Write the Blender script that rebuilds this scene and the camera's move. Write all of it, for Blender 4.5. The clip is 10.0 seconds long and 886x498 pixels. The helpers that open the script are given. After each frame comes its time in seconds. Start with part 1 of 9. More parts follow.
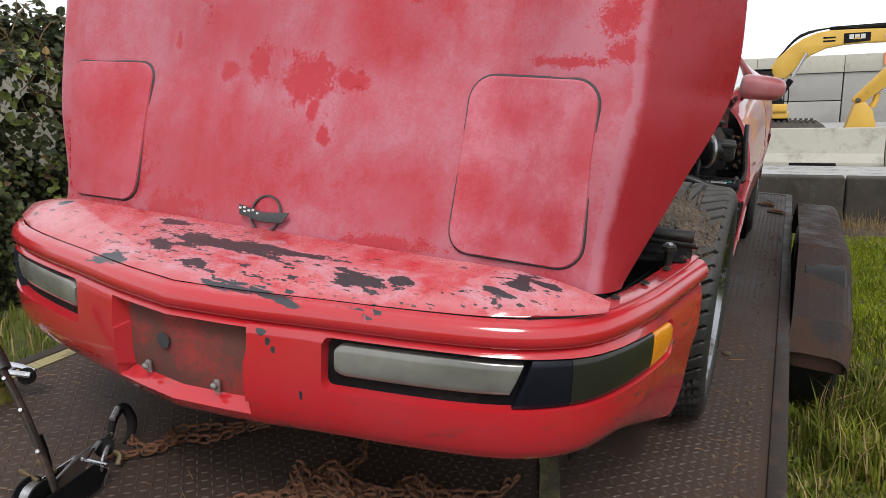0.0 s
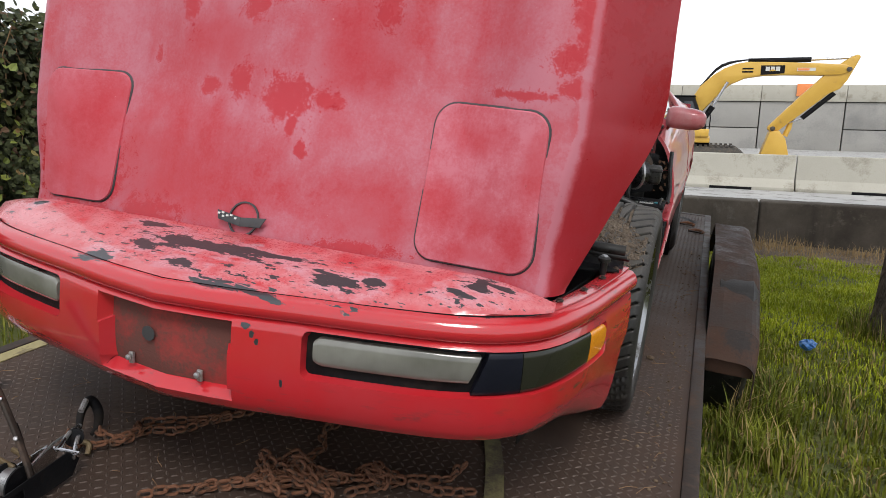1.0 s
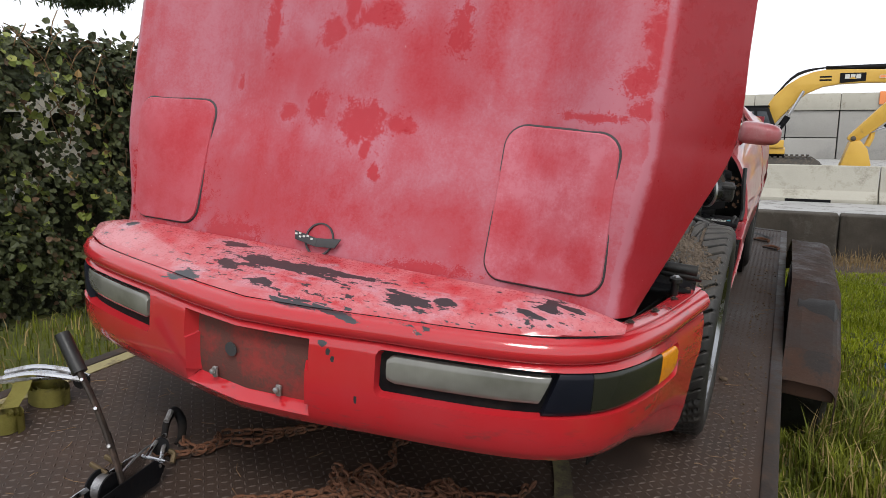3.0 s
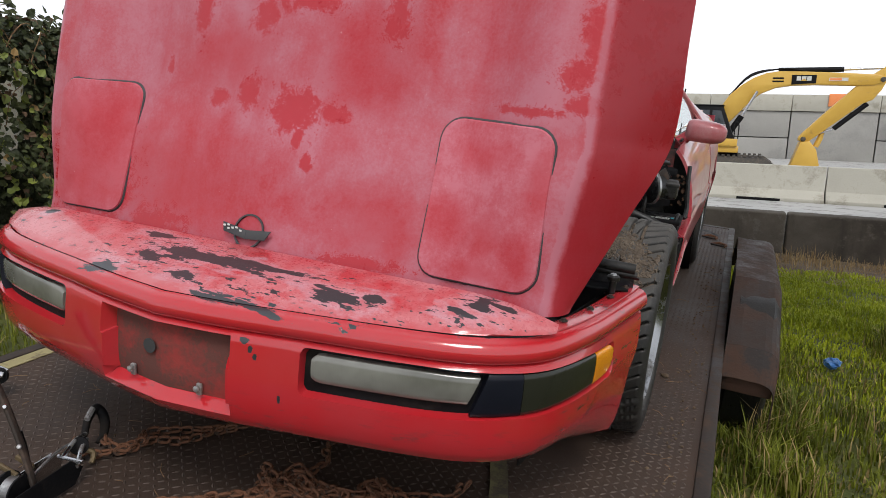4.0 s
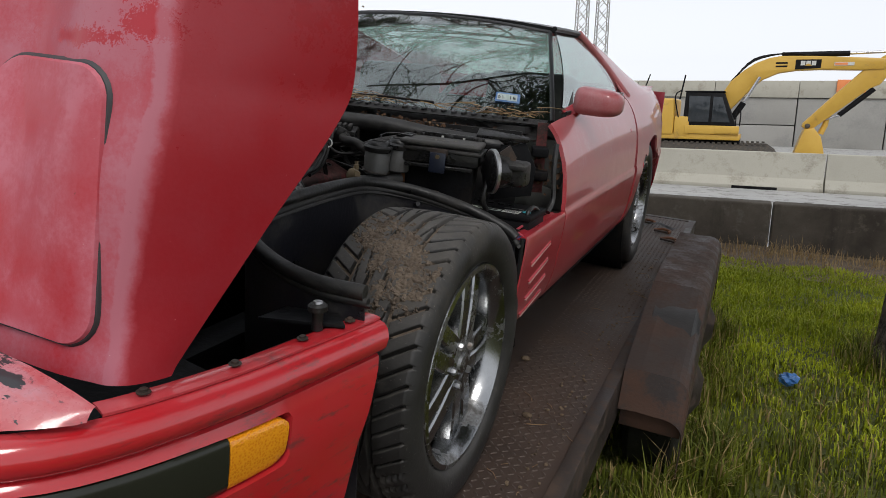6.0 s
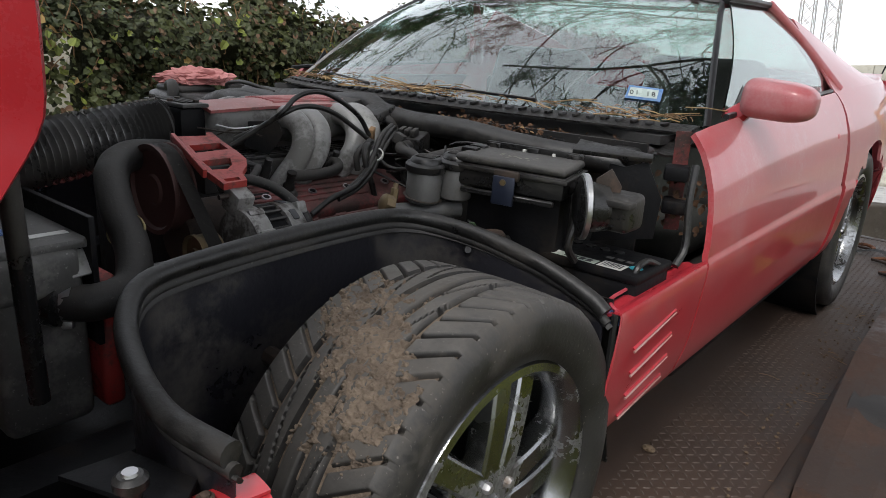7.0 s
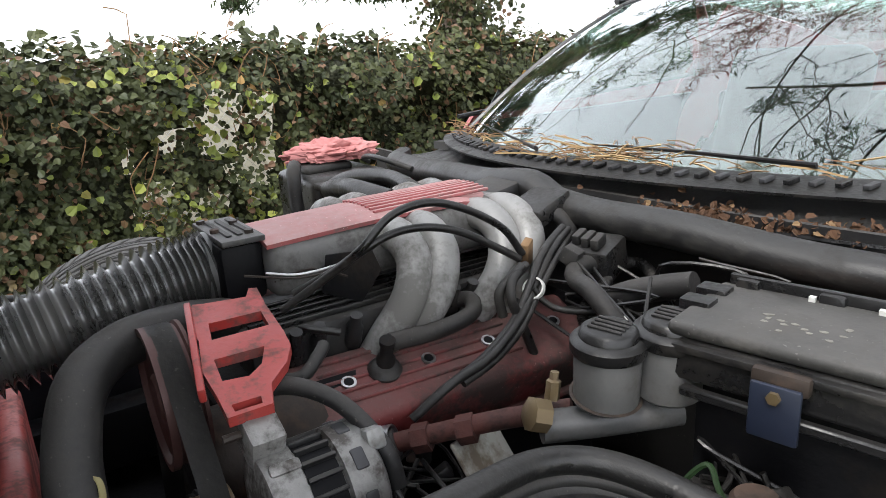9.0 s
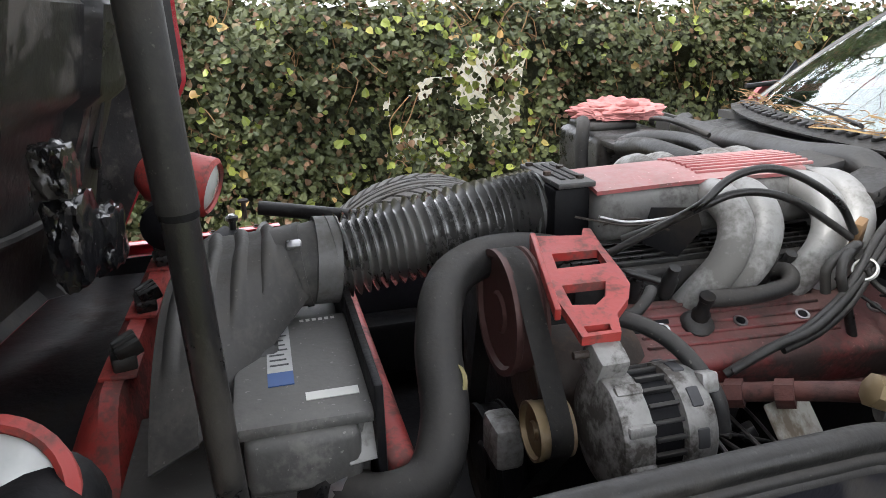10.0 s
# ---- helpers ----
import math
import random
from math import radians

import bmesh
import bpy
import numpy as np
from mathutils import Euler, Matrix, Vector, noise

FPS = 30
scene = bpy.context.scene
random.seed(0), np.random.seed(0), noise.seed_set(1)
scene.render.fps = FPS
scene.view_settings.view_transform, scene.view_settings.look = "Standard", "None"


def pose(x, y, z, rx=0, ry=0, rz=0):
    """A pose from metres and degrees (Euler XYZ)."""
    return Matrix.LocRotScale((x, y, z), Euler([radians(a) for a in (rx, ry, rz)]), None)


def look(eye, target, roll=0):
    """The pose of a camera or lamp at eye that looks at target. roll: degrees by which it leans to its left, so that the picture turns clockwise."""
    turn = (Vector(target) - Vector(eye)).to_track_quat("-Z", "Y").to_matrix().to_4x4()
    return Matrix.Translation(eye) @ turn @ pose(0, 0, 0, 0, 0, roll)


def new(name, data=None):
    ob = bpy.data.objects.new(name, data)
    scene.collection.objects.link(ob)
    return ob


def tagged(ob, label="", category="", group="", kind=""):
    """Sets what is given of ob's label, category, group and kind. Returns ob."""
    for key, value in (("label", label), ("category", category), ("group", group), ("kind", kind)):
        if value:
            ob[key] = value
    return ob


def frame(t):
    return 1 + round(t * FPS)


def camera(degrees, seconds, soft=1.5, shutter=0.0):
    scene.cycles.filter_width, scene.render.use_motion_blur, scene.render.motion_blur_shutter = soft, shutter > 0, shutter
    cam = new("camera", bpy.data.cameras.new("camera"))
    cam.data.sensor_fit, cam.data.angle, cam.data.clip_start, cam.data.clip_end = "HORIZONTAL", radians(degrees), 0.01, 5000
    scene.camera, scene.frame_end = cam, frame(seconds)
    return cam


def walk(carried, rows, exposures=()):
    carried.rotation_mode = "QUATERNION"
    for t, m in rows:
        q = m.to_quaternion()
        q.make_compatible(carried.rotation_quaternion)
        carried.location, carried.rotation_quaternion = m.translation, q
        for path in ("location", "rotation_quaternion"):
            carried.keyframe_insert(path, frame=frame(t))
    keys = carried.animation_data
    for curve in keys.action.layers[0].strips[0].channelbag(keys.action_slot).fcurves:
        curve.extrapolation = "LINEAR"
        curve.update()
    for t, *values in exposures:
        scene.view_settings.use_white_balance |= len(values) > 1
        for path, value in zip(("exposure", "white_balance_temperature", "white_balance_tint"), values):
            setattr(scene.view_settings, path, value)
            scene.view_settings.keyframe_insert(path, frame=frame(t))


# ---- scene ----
cam = camera(65.3, 10.0, soft=0.6)
PATH = [
    (0, (0.975, -1.966, 0.968), (0.137, -0.231, 0.430), 1.48),
    (0.5, (0.992, -2.143, 1.006), (0.213, -0.363, 0.530), 3.17),
    (1, (0.979, -2.141, 1.000), (0.315, -0.321, 0.502), 4.41),
    (1.5, (0.981, -2.201, 1.010), (0.127, -0.447, 0.570), 2.27),
    (2, (0.967, -2.173, 1.017), (0.128, -0.426, 0.524), 2.97),
    (2.5, (0.971, -2.171, 1.019), (0.114, -0.426, 0.546), 2.59),
    (4, (1.009, -2.102, 1.020), (0.278, -0.305, 0.534), 4.83),
    (4.5, (1.168, -1.955, 0.992), (0.540, -0.126, 0.482), 4.62),
    (5, (1.329, -1.729, 0.977), (0.744, 0.119, 0.484), 8.04),
    (5.2, (1.357, -1.691, 0.976), (0.743, 0.152, 0.499), 5.94),
    (6.3, (1.345, -1.119, 0.952), (0.523, 0.626, 0.422), 5.32),
    (6.5, (1.334, -0.976, 0.922), (0.421, 0.731, 0.416), 5.83),
    (7, (1.315, -0.712, 0.973), (0.114, 0.778, 0.389), 3.53),
    (7.5, (1.217, -0.554, 0.980), (0.020, 0.966, 0.476), 6.09),
    (8, (1.085, -0.422, 0.987), (-0.279, 0.935, 0.441), -2.01),
    (8.5, (0.975, -0.260, 1.043), (-0.588, 0.876, 0.529), -2.25),
    (9, (0.927, -0.201, 1.032), (-0.706, 0.812, 0.477), -4.34),
    (9.3, (0.913, -0.233, 1.038), (-0.767, 0.688, 0.467), -0.45),
    (9.5, (0.917, -0.303, 1.039), (-0.866, 0.434, 0.511), -0.79),
    (10, (0.928, -0.372, 1.038), (-0.913, 0.089, 0.407), -1.55),
]
LEAN_TO = Vector((-0.075, 0.035, 1.0)).normalized().rotation_difference(Vector((0, 0, 1))).to_matrix().to_4x4()
walk(cam, [(t, LEAN_TO @ look(eye, aim, roll)) for t, eye, aim, roll in PATH], [(0.0, 0.55), (2.7, 0.46), (4.0, 0.36), (5.2, 0.2), (6.3, 0.1), (6.6, 0.2), (7.5, 1.43), (8.5, 1.66), (9.5, 1.86), (10.0, 2.1)])

# ---- light: bright overcast sky with a wide, weak sun ----
world = bpy.data.worlds.new("sky")
scene.world = world
world.use_nodes = True
wn, wl = world.node_tree.nodes, world.node_tree.links
SUN_EL, SUN_AZ = radians(52), radians(150)
sky = wn.new("ShaderNodeTexSky")
sky.sky_type, sky.sun_disc = "NISHITA", False
sky.sun_elevation, sky.sun_rotation = SUN_EL, SUN_AZ
sky.air_density, sky.dust_density, sky.ozone_density = 1.0, 1.0, 1.0
grey = wn.new("ShaderNodeHueSaturation")
grey.inputs["Saturation"].default_value = 0.12
wl.new(sky.outputs[0], grey.inputs["Color"])
veil = wn.new("ShaderNodeMix")
veil.data_type = "RGBA"
veil.inputs[0].default_value = 0.6
veil.inputs[7].default_value = (7.0, 7.3, 8.0, 1.0)
wl.new(grey.outputs[0], veil.inputs[6])
wl.new(veil.outputs[2], wn["Background"].inputs[0])
wn["Background"].inputs[1].default_value = 0.13
sun = new("sun", bpy.data.lights.new("sun", "SUN"))
sun.data.energy, sun.data.angle, sun.data.color = 1.3, radians(18), (1.0, 0.97, 0.93)
sun.matrix_world = look((0, 0, 0), (-math.sin(SUN_AZ) * math.cos(SUN_EL), -math.cos(SUN_AZ) * math.cos(SUN_EL), -math.sin(SUN_EL)))

# ---- building blocks ----
def home(ob):
    """The world matrix of an object that has just been made."""
    m = ob.matrix_basis
    return home(ob.parent) @ ob.matrix_parent_inverse @ m if ob.parent else m


def part(name, bm, material, parent=None, label="", smooth=40):
    """Links a bmesh as one mesh object under a thing or a part."""
    me = bpy.data.meshes.new(name)
    bm.normal_update()
    if smooth:
        for f in bm.faces:
            f.smooth = True
        for e in bm.edges:
            if len(e.link_faces) == 2 and e.calc_face_angle(0) > radians(smooth):
                e.smooth = False
    bm.to_mesh(me)
    bm.free()
    for m in (material if isinstance(material, (list, tuple)) else [material]):
        me.materials.append(m)
    ob = new(name, me)
    if parent:
        ob.parent, ob.matrix_parent_inverse = parent, home(parent).inverted()
    return tagged(ob, label)


def thing(name, at, label, category, group="", kind=""):
    ob = new(name)
    ob.location = at
    ob.empty_display_size = 0.1
    return tagged(ob, label, category, group, kind)


def single(name, bm, material, label, category, group="", kind="", smooth=40):
    return tagged(part(name, bm, material, None, "", smooth), label, category, group, kind)


def box(x0, x1, y0, y1, z0, z1, bevel=0.004, seg=2, bm=None, m=None):
    bm = bm or bmesh.new()
    vs = bmesh.ops.create_cube(bm, size=1)["verts"]
    bmesh.ops.scale(bm, vec=(x1 - x0, y1 - y0, z1 - z0), verts=vs)
    if bevel:
        es = list({e for v in vs for e in v.link_edges})
        r = bmesh.ops.bevel(bm, geom=es, offset=min(bevel, 0.45 * min(x1 - x0, y1 - y0, z1 - z0)), segments=seg, affect="EDGES", profile=0.5)
        vs = list({v for f in r["faces"] for v in f.verts} | {v for v in vs if v.is_valid})
    bmesh.ops.translate(bm, vec=((x0 + x1) / 2, (y0 + y1) / 2, (z0 + z1) / 2), verts=vs)
    if m:
        bmesh.ops.transform(bm, matrix=m, verts=vs)
    return bm


def cbox(c, size, bevel=0.004, rot=(0, 0, 0), bm=None, seg=2):
    """A box about a centre, turned."""
    sx, sy, sz = size
    return box(-sx / 2, sx / 2, -sy / 2, sy / 2, -sz / 2, sz / 2, bevel, seg, bm, pose(*c, *rot))


def glide(pts, n=6):
    """Points of a smooth line through pts."""
    p = [Vector(q) for q in pts]
    p = [2 * p[0] - p[1]] + p + [2 * p[-1] - p[-2]]
    out = []
    for i in range(1, len(p) - 2):
        a, b, c, d = p[i - 1:i + 3]
        for k in range(n):
            t = k / n
            out.append(0.5 * (2 * b + (c - a) * t + (2 * a - 5 * b + 4 * c - d) * t * t + (3 * b - a - 3 * c + d) * t ** 3))
    return out + [p[-2]]


def tube(pts, r, seg=10, n=6, bm=None, ribs=0, depth=0.0, flat=1.0):
    """A round hose along a smooth line; r may change along it; ribs rings of that depth."""
    bm = bm or bmesh.new()
    line = glide(pts, n) if n else [Vector(q) for q in pts]
    if ribs:
        fine = []
        total = ribs * 6
        for i in range(total + 1):
            u = i / total * (len(line) - 1)
            k = min(int(u), len(line) - 2)
            fine.append(line[k].lerp(line[k + 1], u - k))
        line = fine
    up, rings = None, []
    for i, p in enumerate(line):
        d = (line[min(i + 1, len(line) - 1)] - line[max(i - 1, 0)]).normalized()
        if up is None:
            up = d.orthogonal().normalized()
        up = (up - d * up.dot(d)).normalized()
        side = d.cross(up)
        u = i / (len(line) - 1)
        q = r if not isinstance(r, (list, tuple)) else r[min(int(u * (len(r) - 1)), len(r) - 2)] * (1 - (u * (len(r) - 1) - min(int(u * (len(r) - 1)), len(r) - 2))) + r[min(int(u * (len(r) - 1)) + 1, len(r) - 1)] * (u * (len(r) - 1) - min(int(u * (len(r) - 1)), len(r) - 2))
        if ribs:
            q = q - depth * (0.0, 0.4, 0.9, 1.0, 0.9, 0.4)[i % 6]
        rings.append([bm.verts.new(p + (up * math.cos(a) * flat + side * math.sin(a)) * q) for a in (2 * math.pi * k / seg for k in range(seg))])
    for a, b in zip(rings, rings[1:]):
        for k in range(seg):
            bm.faces.new((a[k], a[(k + 1) % seg], b[(k + 1) % seg], b[k]))
    bm.faces.new(rings[0][::-1])
    bm.faces.new(rings[-1])
    return bm


def lathe(profile, seg=32, m=None, bm=None, close=True):
    """A turned shape from (radius, height) pairs, about z, then moved by m."""
    bm = bm or bmesh.new()
    vs, rings = [], []
    for r, h in profile:
        ring = [bm.verts.new((r * math.cos(2 * math.pi * k / seg), r * math.sin(2 * math.pi * k / seg), h)) for k in range(seg)]
        rings.append(ring)
        vs += ring
    for a, b in zip(rings, rings[1:]):
        for k in range(seg):
            bm.faces.new((a[k], a[(k + 1) % seg], b[(k + 1) % seg], b[k]))
    if close:
        bm.faces.new(rings[0][::-1])
        bm.faces.new(rings[-1])
    if m:
        bmesh.ops.transform(bm, matrix=m, verts=vs)
    return bm


def prism(outline, h, m=None, bevel=0.003, bm=None, holes=()):
    """A flat plate with that outline (x, y), h thick along z, then moved by m."""
    bm = bm or bmesh.new()
    vs = [bm.verts.new((x, y, 0)) for x, y in outline]
    f = bm.faces.new(vs)
    if f.normal.z < 0:
        f.normal_flip()
    r = bmesh.ops.extrude_face_region(bm, geom=[f])
    top = [v for v in r["geom"] if isinstance(v, bmesh.types.BMVert)]
    bmesh.ops.translate(bm, vec=(0, 0, h), verts=top)
    allv = vs + top
    bmesh.ops.recalc_face_normals(bm, faces=list({f for v in allv for f in v.link_faces}))
    if bevel:
        es = list({e for v in allv for e in v.link_edges if len(e.link_faces) == 2 and abs(e.calc_face_angle(0)) > 0.3})
        r = bmesh.ops.bevel(bm, geom=es, offset=bevel, segments=2, affect="EDGES", profile=0.5)
        allv = list({v for f in r["faces"] for v in f.verts} | {v for v in allv if v.is_valid})
    if m:
        bmesh.ops.transform(bm, matrix=m, verts=allv)
    return bm


def sheet(fn, us, vs, thick=0.0, bm=None, skip=None):
    """A curved panel: fn(u, v) gives a point. thick: a second skin that far behind it, with closed edges."""
    bm = bm or bmesh.new()
    g = [[bm.verts.new(fn(u, v)) for v in vs] for u in us]
    faces = []
    for i in range(len(us) - 1):
        for j in range(len(vs) - 1):
            if skip and skip((us[i] + us[i + 1]) / 2, (vs[j] + vs[j + 1]) / 2):
                continue
            faces.append(bm.faces.new((g[i][j], g[i + 1][j], g[i + 1][j + 1], g[i][j + 1])))
    loose = [v for v in bm.verts if not v.link_faces]
    bmesh.ops.delete(bm, geom=loose, context="VERTS")
    if thick:
        bm.normal_update()
        r = bmesh.ops.solidify(bm, geom=faces, thickness=thick)
    return bm


def span(a, b, n):
    return [a + (b - a) * i / n for i in range(n + 1)]


def ease(xs, ys):
    """A smooth curve through (xs, ys), as a function."""
    def f(x):
        if x <= xs[0]:
            return ys[0]
        if x >= xs[-1]:
            return ys[-1]
        i = max(k for k in range(len(xs)) if xs[k] <= x)
        i = min(i, len(xs) - 2)
        h = xs[i + 1] - xs[i]
        d = lambda k: (ys[min(k + 1, len(xs) - 1)] - ys[max(k - 1, 0)]) / (xs[min(k + 1, len(xs) - 1)] - xs[max(k - 1, 0)])
        t = (x - xs[i]) / h
        return (2 * t ** 3 - 3 * t * t + 1) * ys[i] + (t ** 3 - 2 * t * t + t) * h * d(i) + (3 * t * t - 2 * t ** 3) * ys[i + 1] + (t ** 3 - t * t) * h * d(i + 1)
    return f


# ---- materials ----
class Nodes:
    """A short way to write shader nodes."""

    def __init__(self, name):
        self.mat = bpy.data.materials.new(name)
        self.mat.use_nodes = True
        self.n, self.l = self.mat.node_tree.nodes, self.mat.node_tree.links
        self.bsdf = self.n["Principled BSDF"]
        self.co = self.n.new("ShaderNodeTexCoord").outputs["Object"]

    def put(self, socket, value):
        if isinstance(value, (int, float)):
            socket.default_value = value
        elif isinstance(value, (tuple, list)):
            socket.default_value = (*value, 1.0) if len(socket.default_value) == 4 and len(value) == 3 else value
        else:
            self.l.new(value, socket)

    def noise(self, scale, detail=4.0, rough=0.55, at=None, distort=0.0):
        t = self.n.new("ShaderNodeTexNoise")
        self.put(t.inputs["Vector"], at or self.co)
        t.inputs["Scale"].default_value, t.inputs["Detail"].default_value = scale, detail
        t.inputs["Roughness"].default_value, t.inputs["Distortion"].default_value = rough, distort
        return t.outputs["Fac"]

    def cells(self, scale, feature="F1", out="Distance", at=None):
        t = self.n.new("ShaderNodeTexVoronoi")
        t.feature = feature
        self.put(t.inputs["Vector"], at or self.co)
        t.inputs["Scale"].default_value = scale
        return t.outputs[out]

    def ramp(self, fac, a, b, lo=0.0, hi=1.0):
        t = self.n.new("ShaderNodeMapRange")
        self.put(t.inputs["Value"], fac)
        for k, v in (("From Min", a), ("From Max", b), ("To Min", lo), ("To Max", hi)):
            t.inputs[k].default_value = v
        return t.outputs[0]

    def mix(self, fac, a, b):
        t = self.n.new("ShaderNodeMix")
        t.data_type = "RGBA"
        self.put(t.inputs[0], fac)
        self.put(t.inputs[6], a)
        self.put(t.inputs[7], b)
        return t.outputs[2]

    def math(self, op, a, b=0.0, clamp=False):
        t = self.n.new("ShaderNodeMath")
        t.operation, t.use_clamp = op, clamp
        self.put(t.inputs[0], a)
        self.put(t.inputs[1], b)
        return t.outputs[0]

    def stretch(self, s, at=None, rot=(0, 0, 0), loc=(0, 0, 0)):
        t = self.n.new("ShaderNodeMapping")
        self.put(t.inputs[0], at or self.co)
        t.inputs["Scale"].default_value, t.inputs["Rotation"].default_value, t.inputs["Location"].default_value = s, rot, loc
        return t.outputs[0]

    def blot(self, c, r, wobble, at=None, soft=0.04):
        """A blot about c with radii r, ragged by wobble: 1 within, 0 without."""
        s = self.n.new("ShaderNodeVectorMath")
        s.operation = "SUBTRACT"
        self.put(s.inputs[0], at or self.co)
        s.inputs[1].default_value = c
        d = self.n.new("ShaderNodeVectorMath")
        d.operation = "DIVIDE"
        self.l.new(s.outputs[0], d.inputs[0])
        d.inputs[1].default_value = r
        e = self.n.new("ShaderNodeVectorMath")
        e.operation = "LENGTH"
        self.l.new(d.outputs[0], e.inputs[0])
        return self.ramp(self.math("ADD", e.outputs["Value"], wobble), 1.02 + soft, 1.02 - soft)

    def finish(self, color, rough=0.5, metal=0.0, bump=None, strength=0.2, dist=0.004, coat=0.0, spec=0.5):
        self.put(self.bsdf.inputs["Base Color"], color)
        self.put(self.bsdf.inputs["Roughness"], rough)
        self.put(self.bsdf.inputs["Metallic"], metal)
        self.put(self.bsdf.inputs["Coat Weight"], coat)
        self.put(self.bsdf.inputs["Specular IOR Level"], spec)
        if bump is not None:
            b = self.n.new("ShaderNodeBump")
            b.inputs["Strength"].default_value, b.inputs["Distance"].default_value = strength, dist
            self.put(b.inputs["Height"], bump)
            self.l.new(b.outputs[0], self.bsdf.inputs["Normal"])
        return self.mat


def surf(name, a, b, big=6.0, fine=70.0, rough=(0.4, 0.6), metal=0.0, bump=0.2, dist=0.003, dirt=None, amount=0.5, dirt_scale=9.0, coat=0.0, spec=0.5, lit_dust=None):
    """A worn surface between two colours, with grain, stains and relief; the last colour is dust on what faces up,
    paler there to imitate light from above.
    """
    k = Nodes(name)
    n1, n2 = k.noise(big, 5), k.noise(fine, 3)
    f = k.math("ADD", k.ramp(n1, 0.3, 0.7, 0, 0.75), k.ramp(n2, 0.3, 0.7, 0, 0.25))
    c = k.mix(f, a, b)
    r = k.ramp(n1, 0.3, 0.7, *rough)
    if dirt:
        d = k.ramp(k.math("ADD", k.noise(dirt_scale, 6, 0.65), k.math("MULTIPLY", n2, 0.25)), 0.78 - 0.36 * amount, 0.92 - 0.36 * amount)
        c = k.mix(d, c, dirt)
        r = k.math("ADD", r, k.math("MULTIPLY", d, 0.3), True)
        metal = k.math("MULTIPLY", k.math("SUBTRACT", 1.0, d), metal) if metal else 0.0
    if lit_dust:
        up = k.n.new("ShaderNodeSeparateXYZ")
        k.l.new(k.n.new("ShaderNodeNewGeometry").outputs["Normal"], up.inputs[0])
        lie = k.math("MULTIPLY", k.ramp(up.outputs[2], 0.15, 0.95), k.ramp(k.math("ADD", k.noise(17, 5, 0.7), k.math("MULTIPLY", n2, 0.4)), 0.45, 0.9, 0.25, 1.0))
        c = k.mix(lie, c, lit_dust)
        c = k.mix(k.ramp(k.noise(170, 2, 0.5), 0.69, 0.74, 0, 0.55), c, [min(1, q * 2.2) for q in lit_dust])
        c = k.mix(k.ramp(k.noise(60, 3, 0.6, k.stretch((1, 5, 2), rot=(0.3, 0.2, 0.7))), 0.68, 0.74, 0, 0.4), c, [min(1, q * 1.7) for q in lit_dust])
        r = k.math("ADD", r, k.math("MULTIPLY", lie, 0.25), True)
    return k.finish(c, r, metal, k.math("ADD", k.math("MULTIPLY", n1, 0.5), n2), bump, dist, coat, spec)


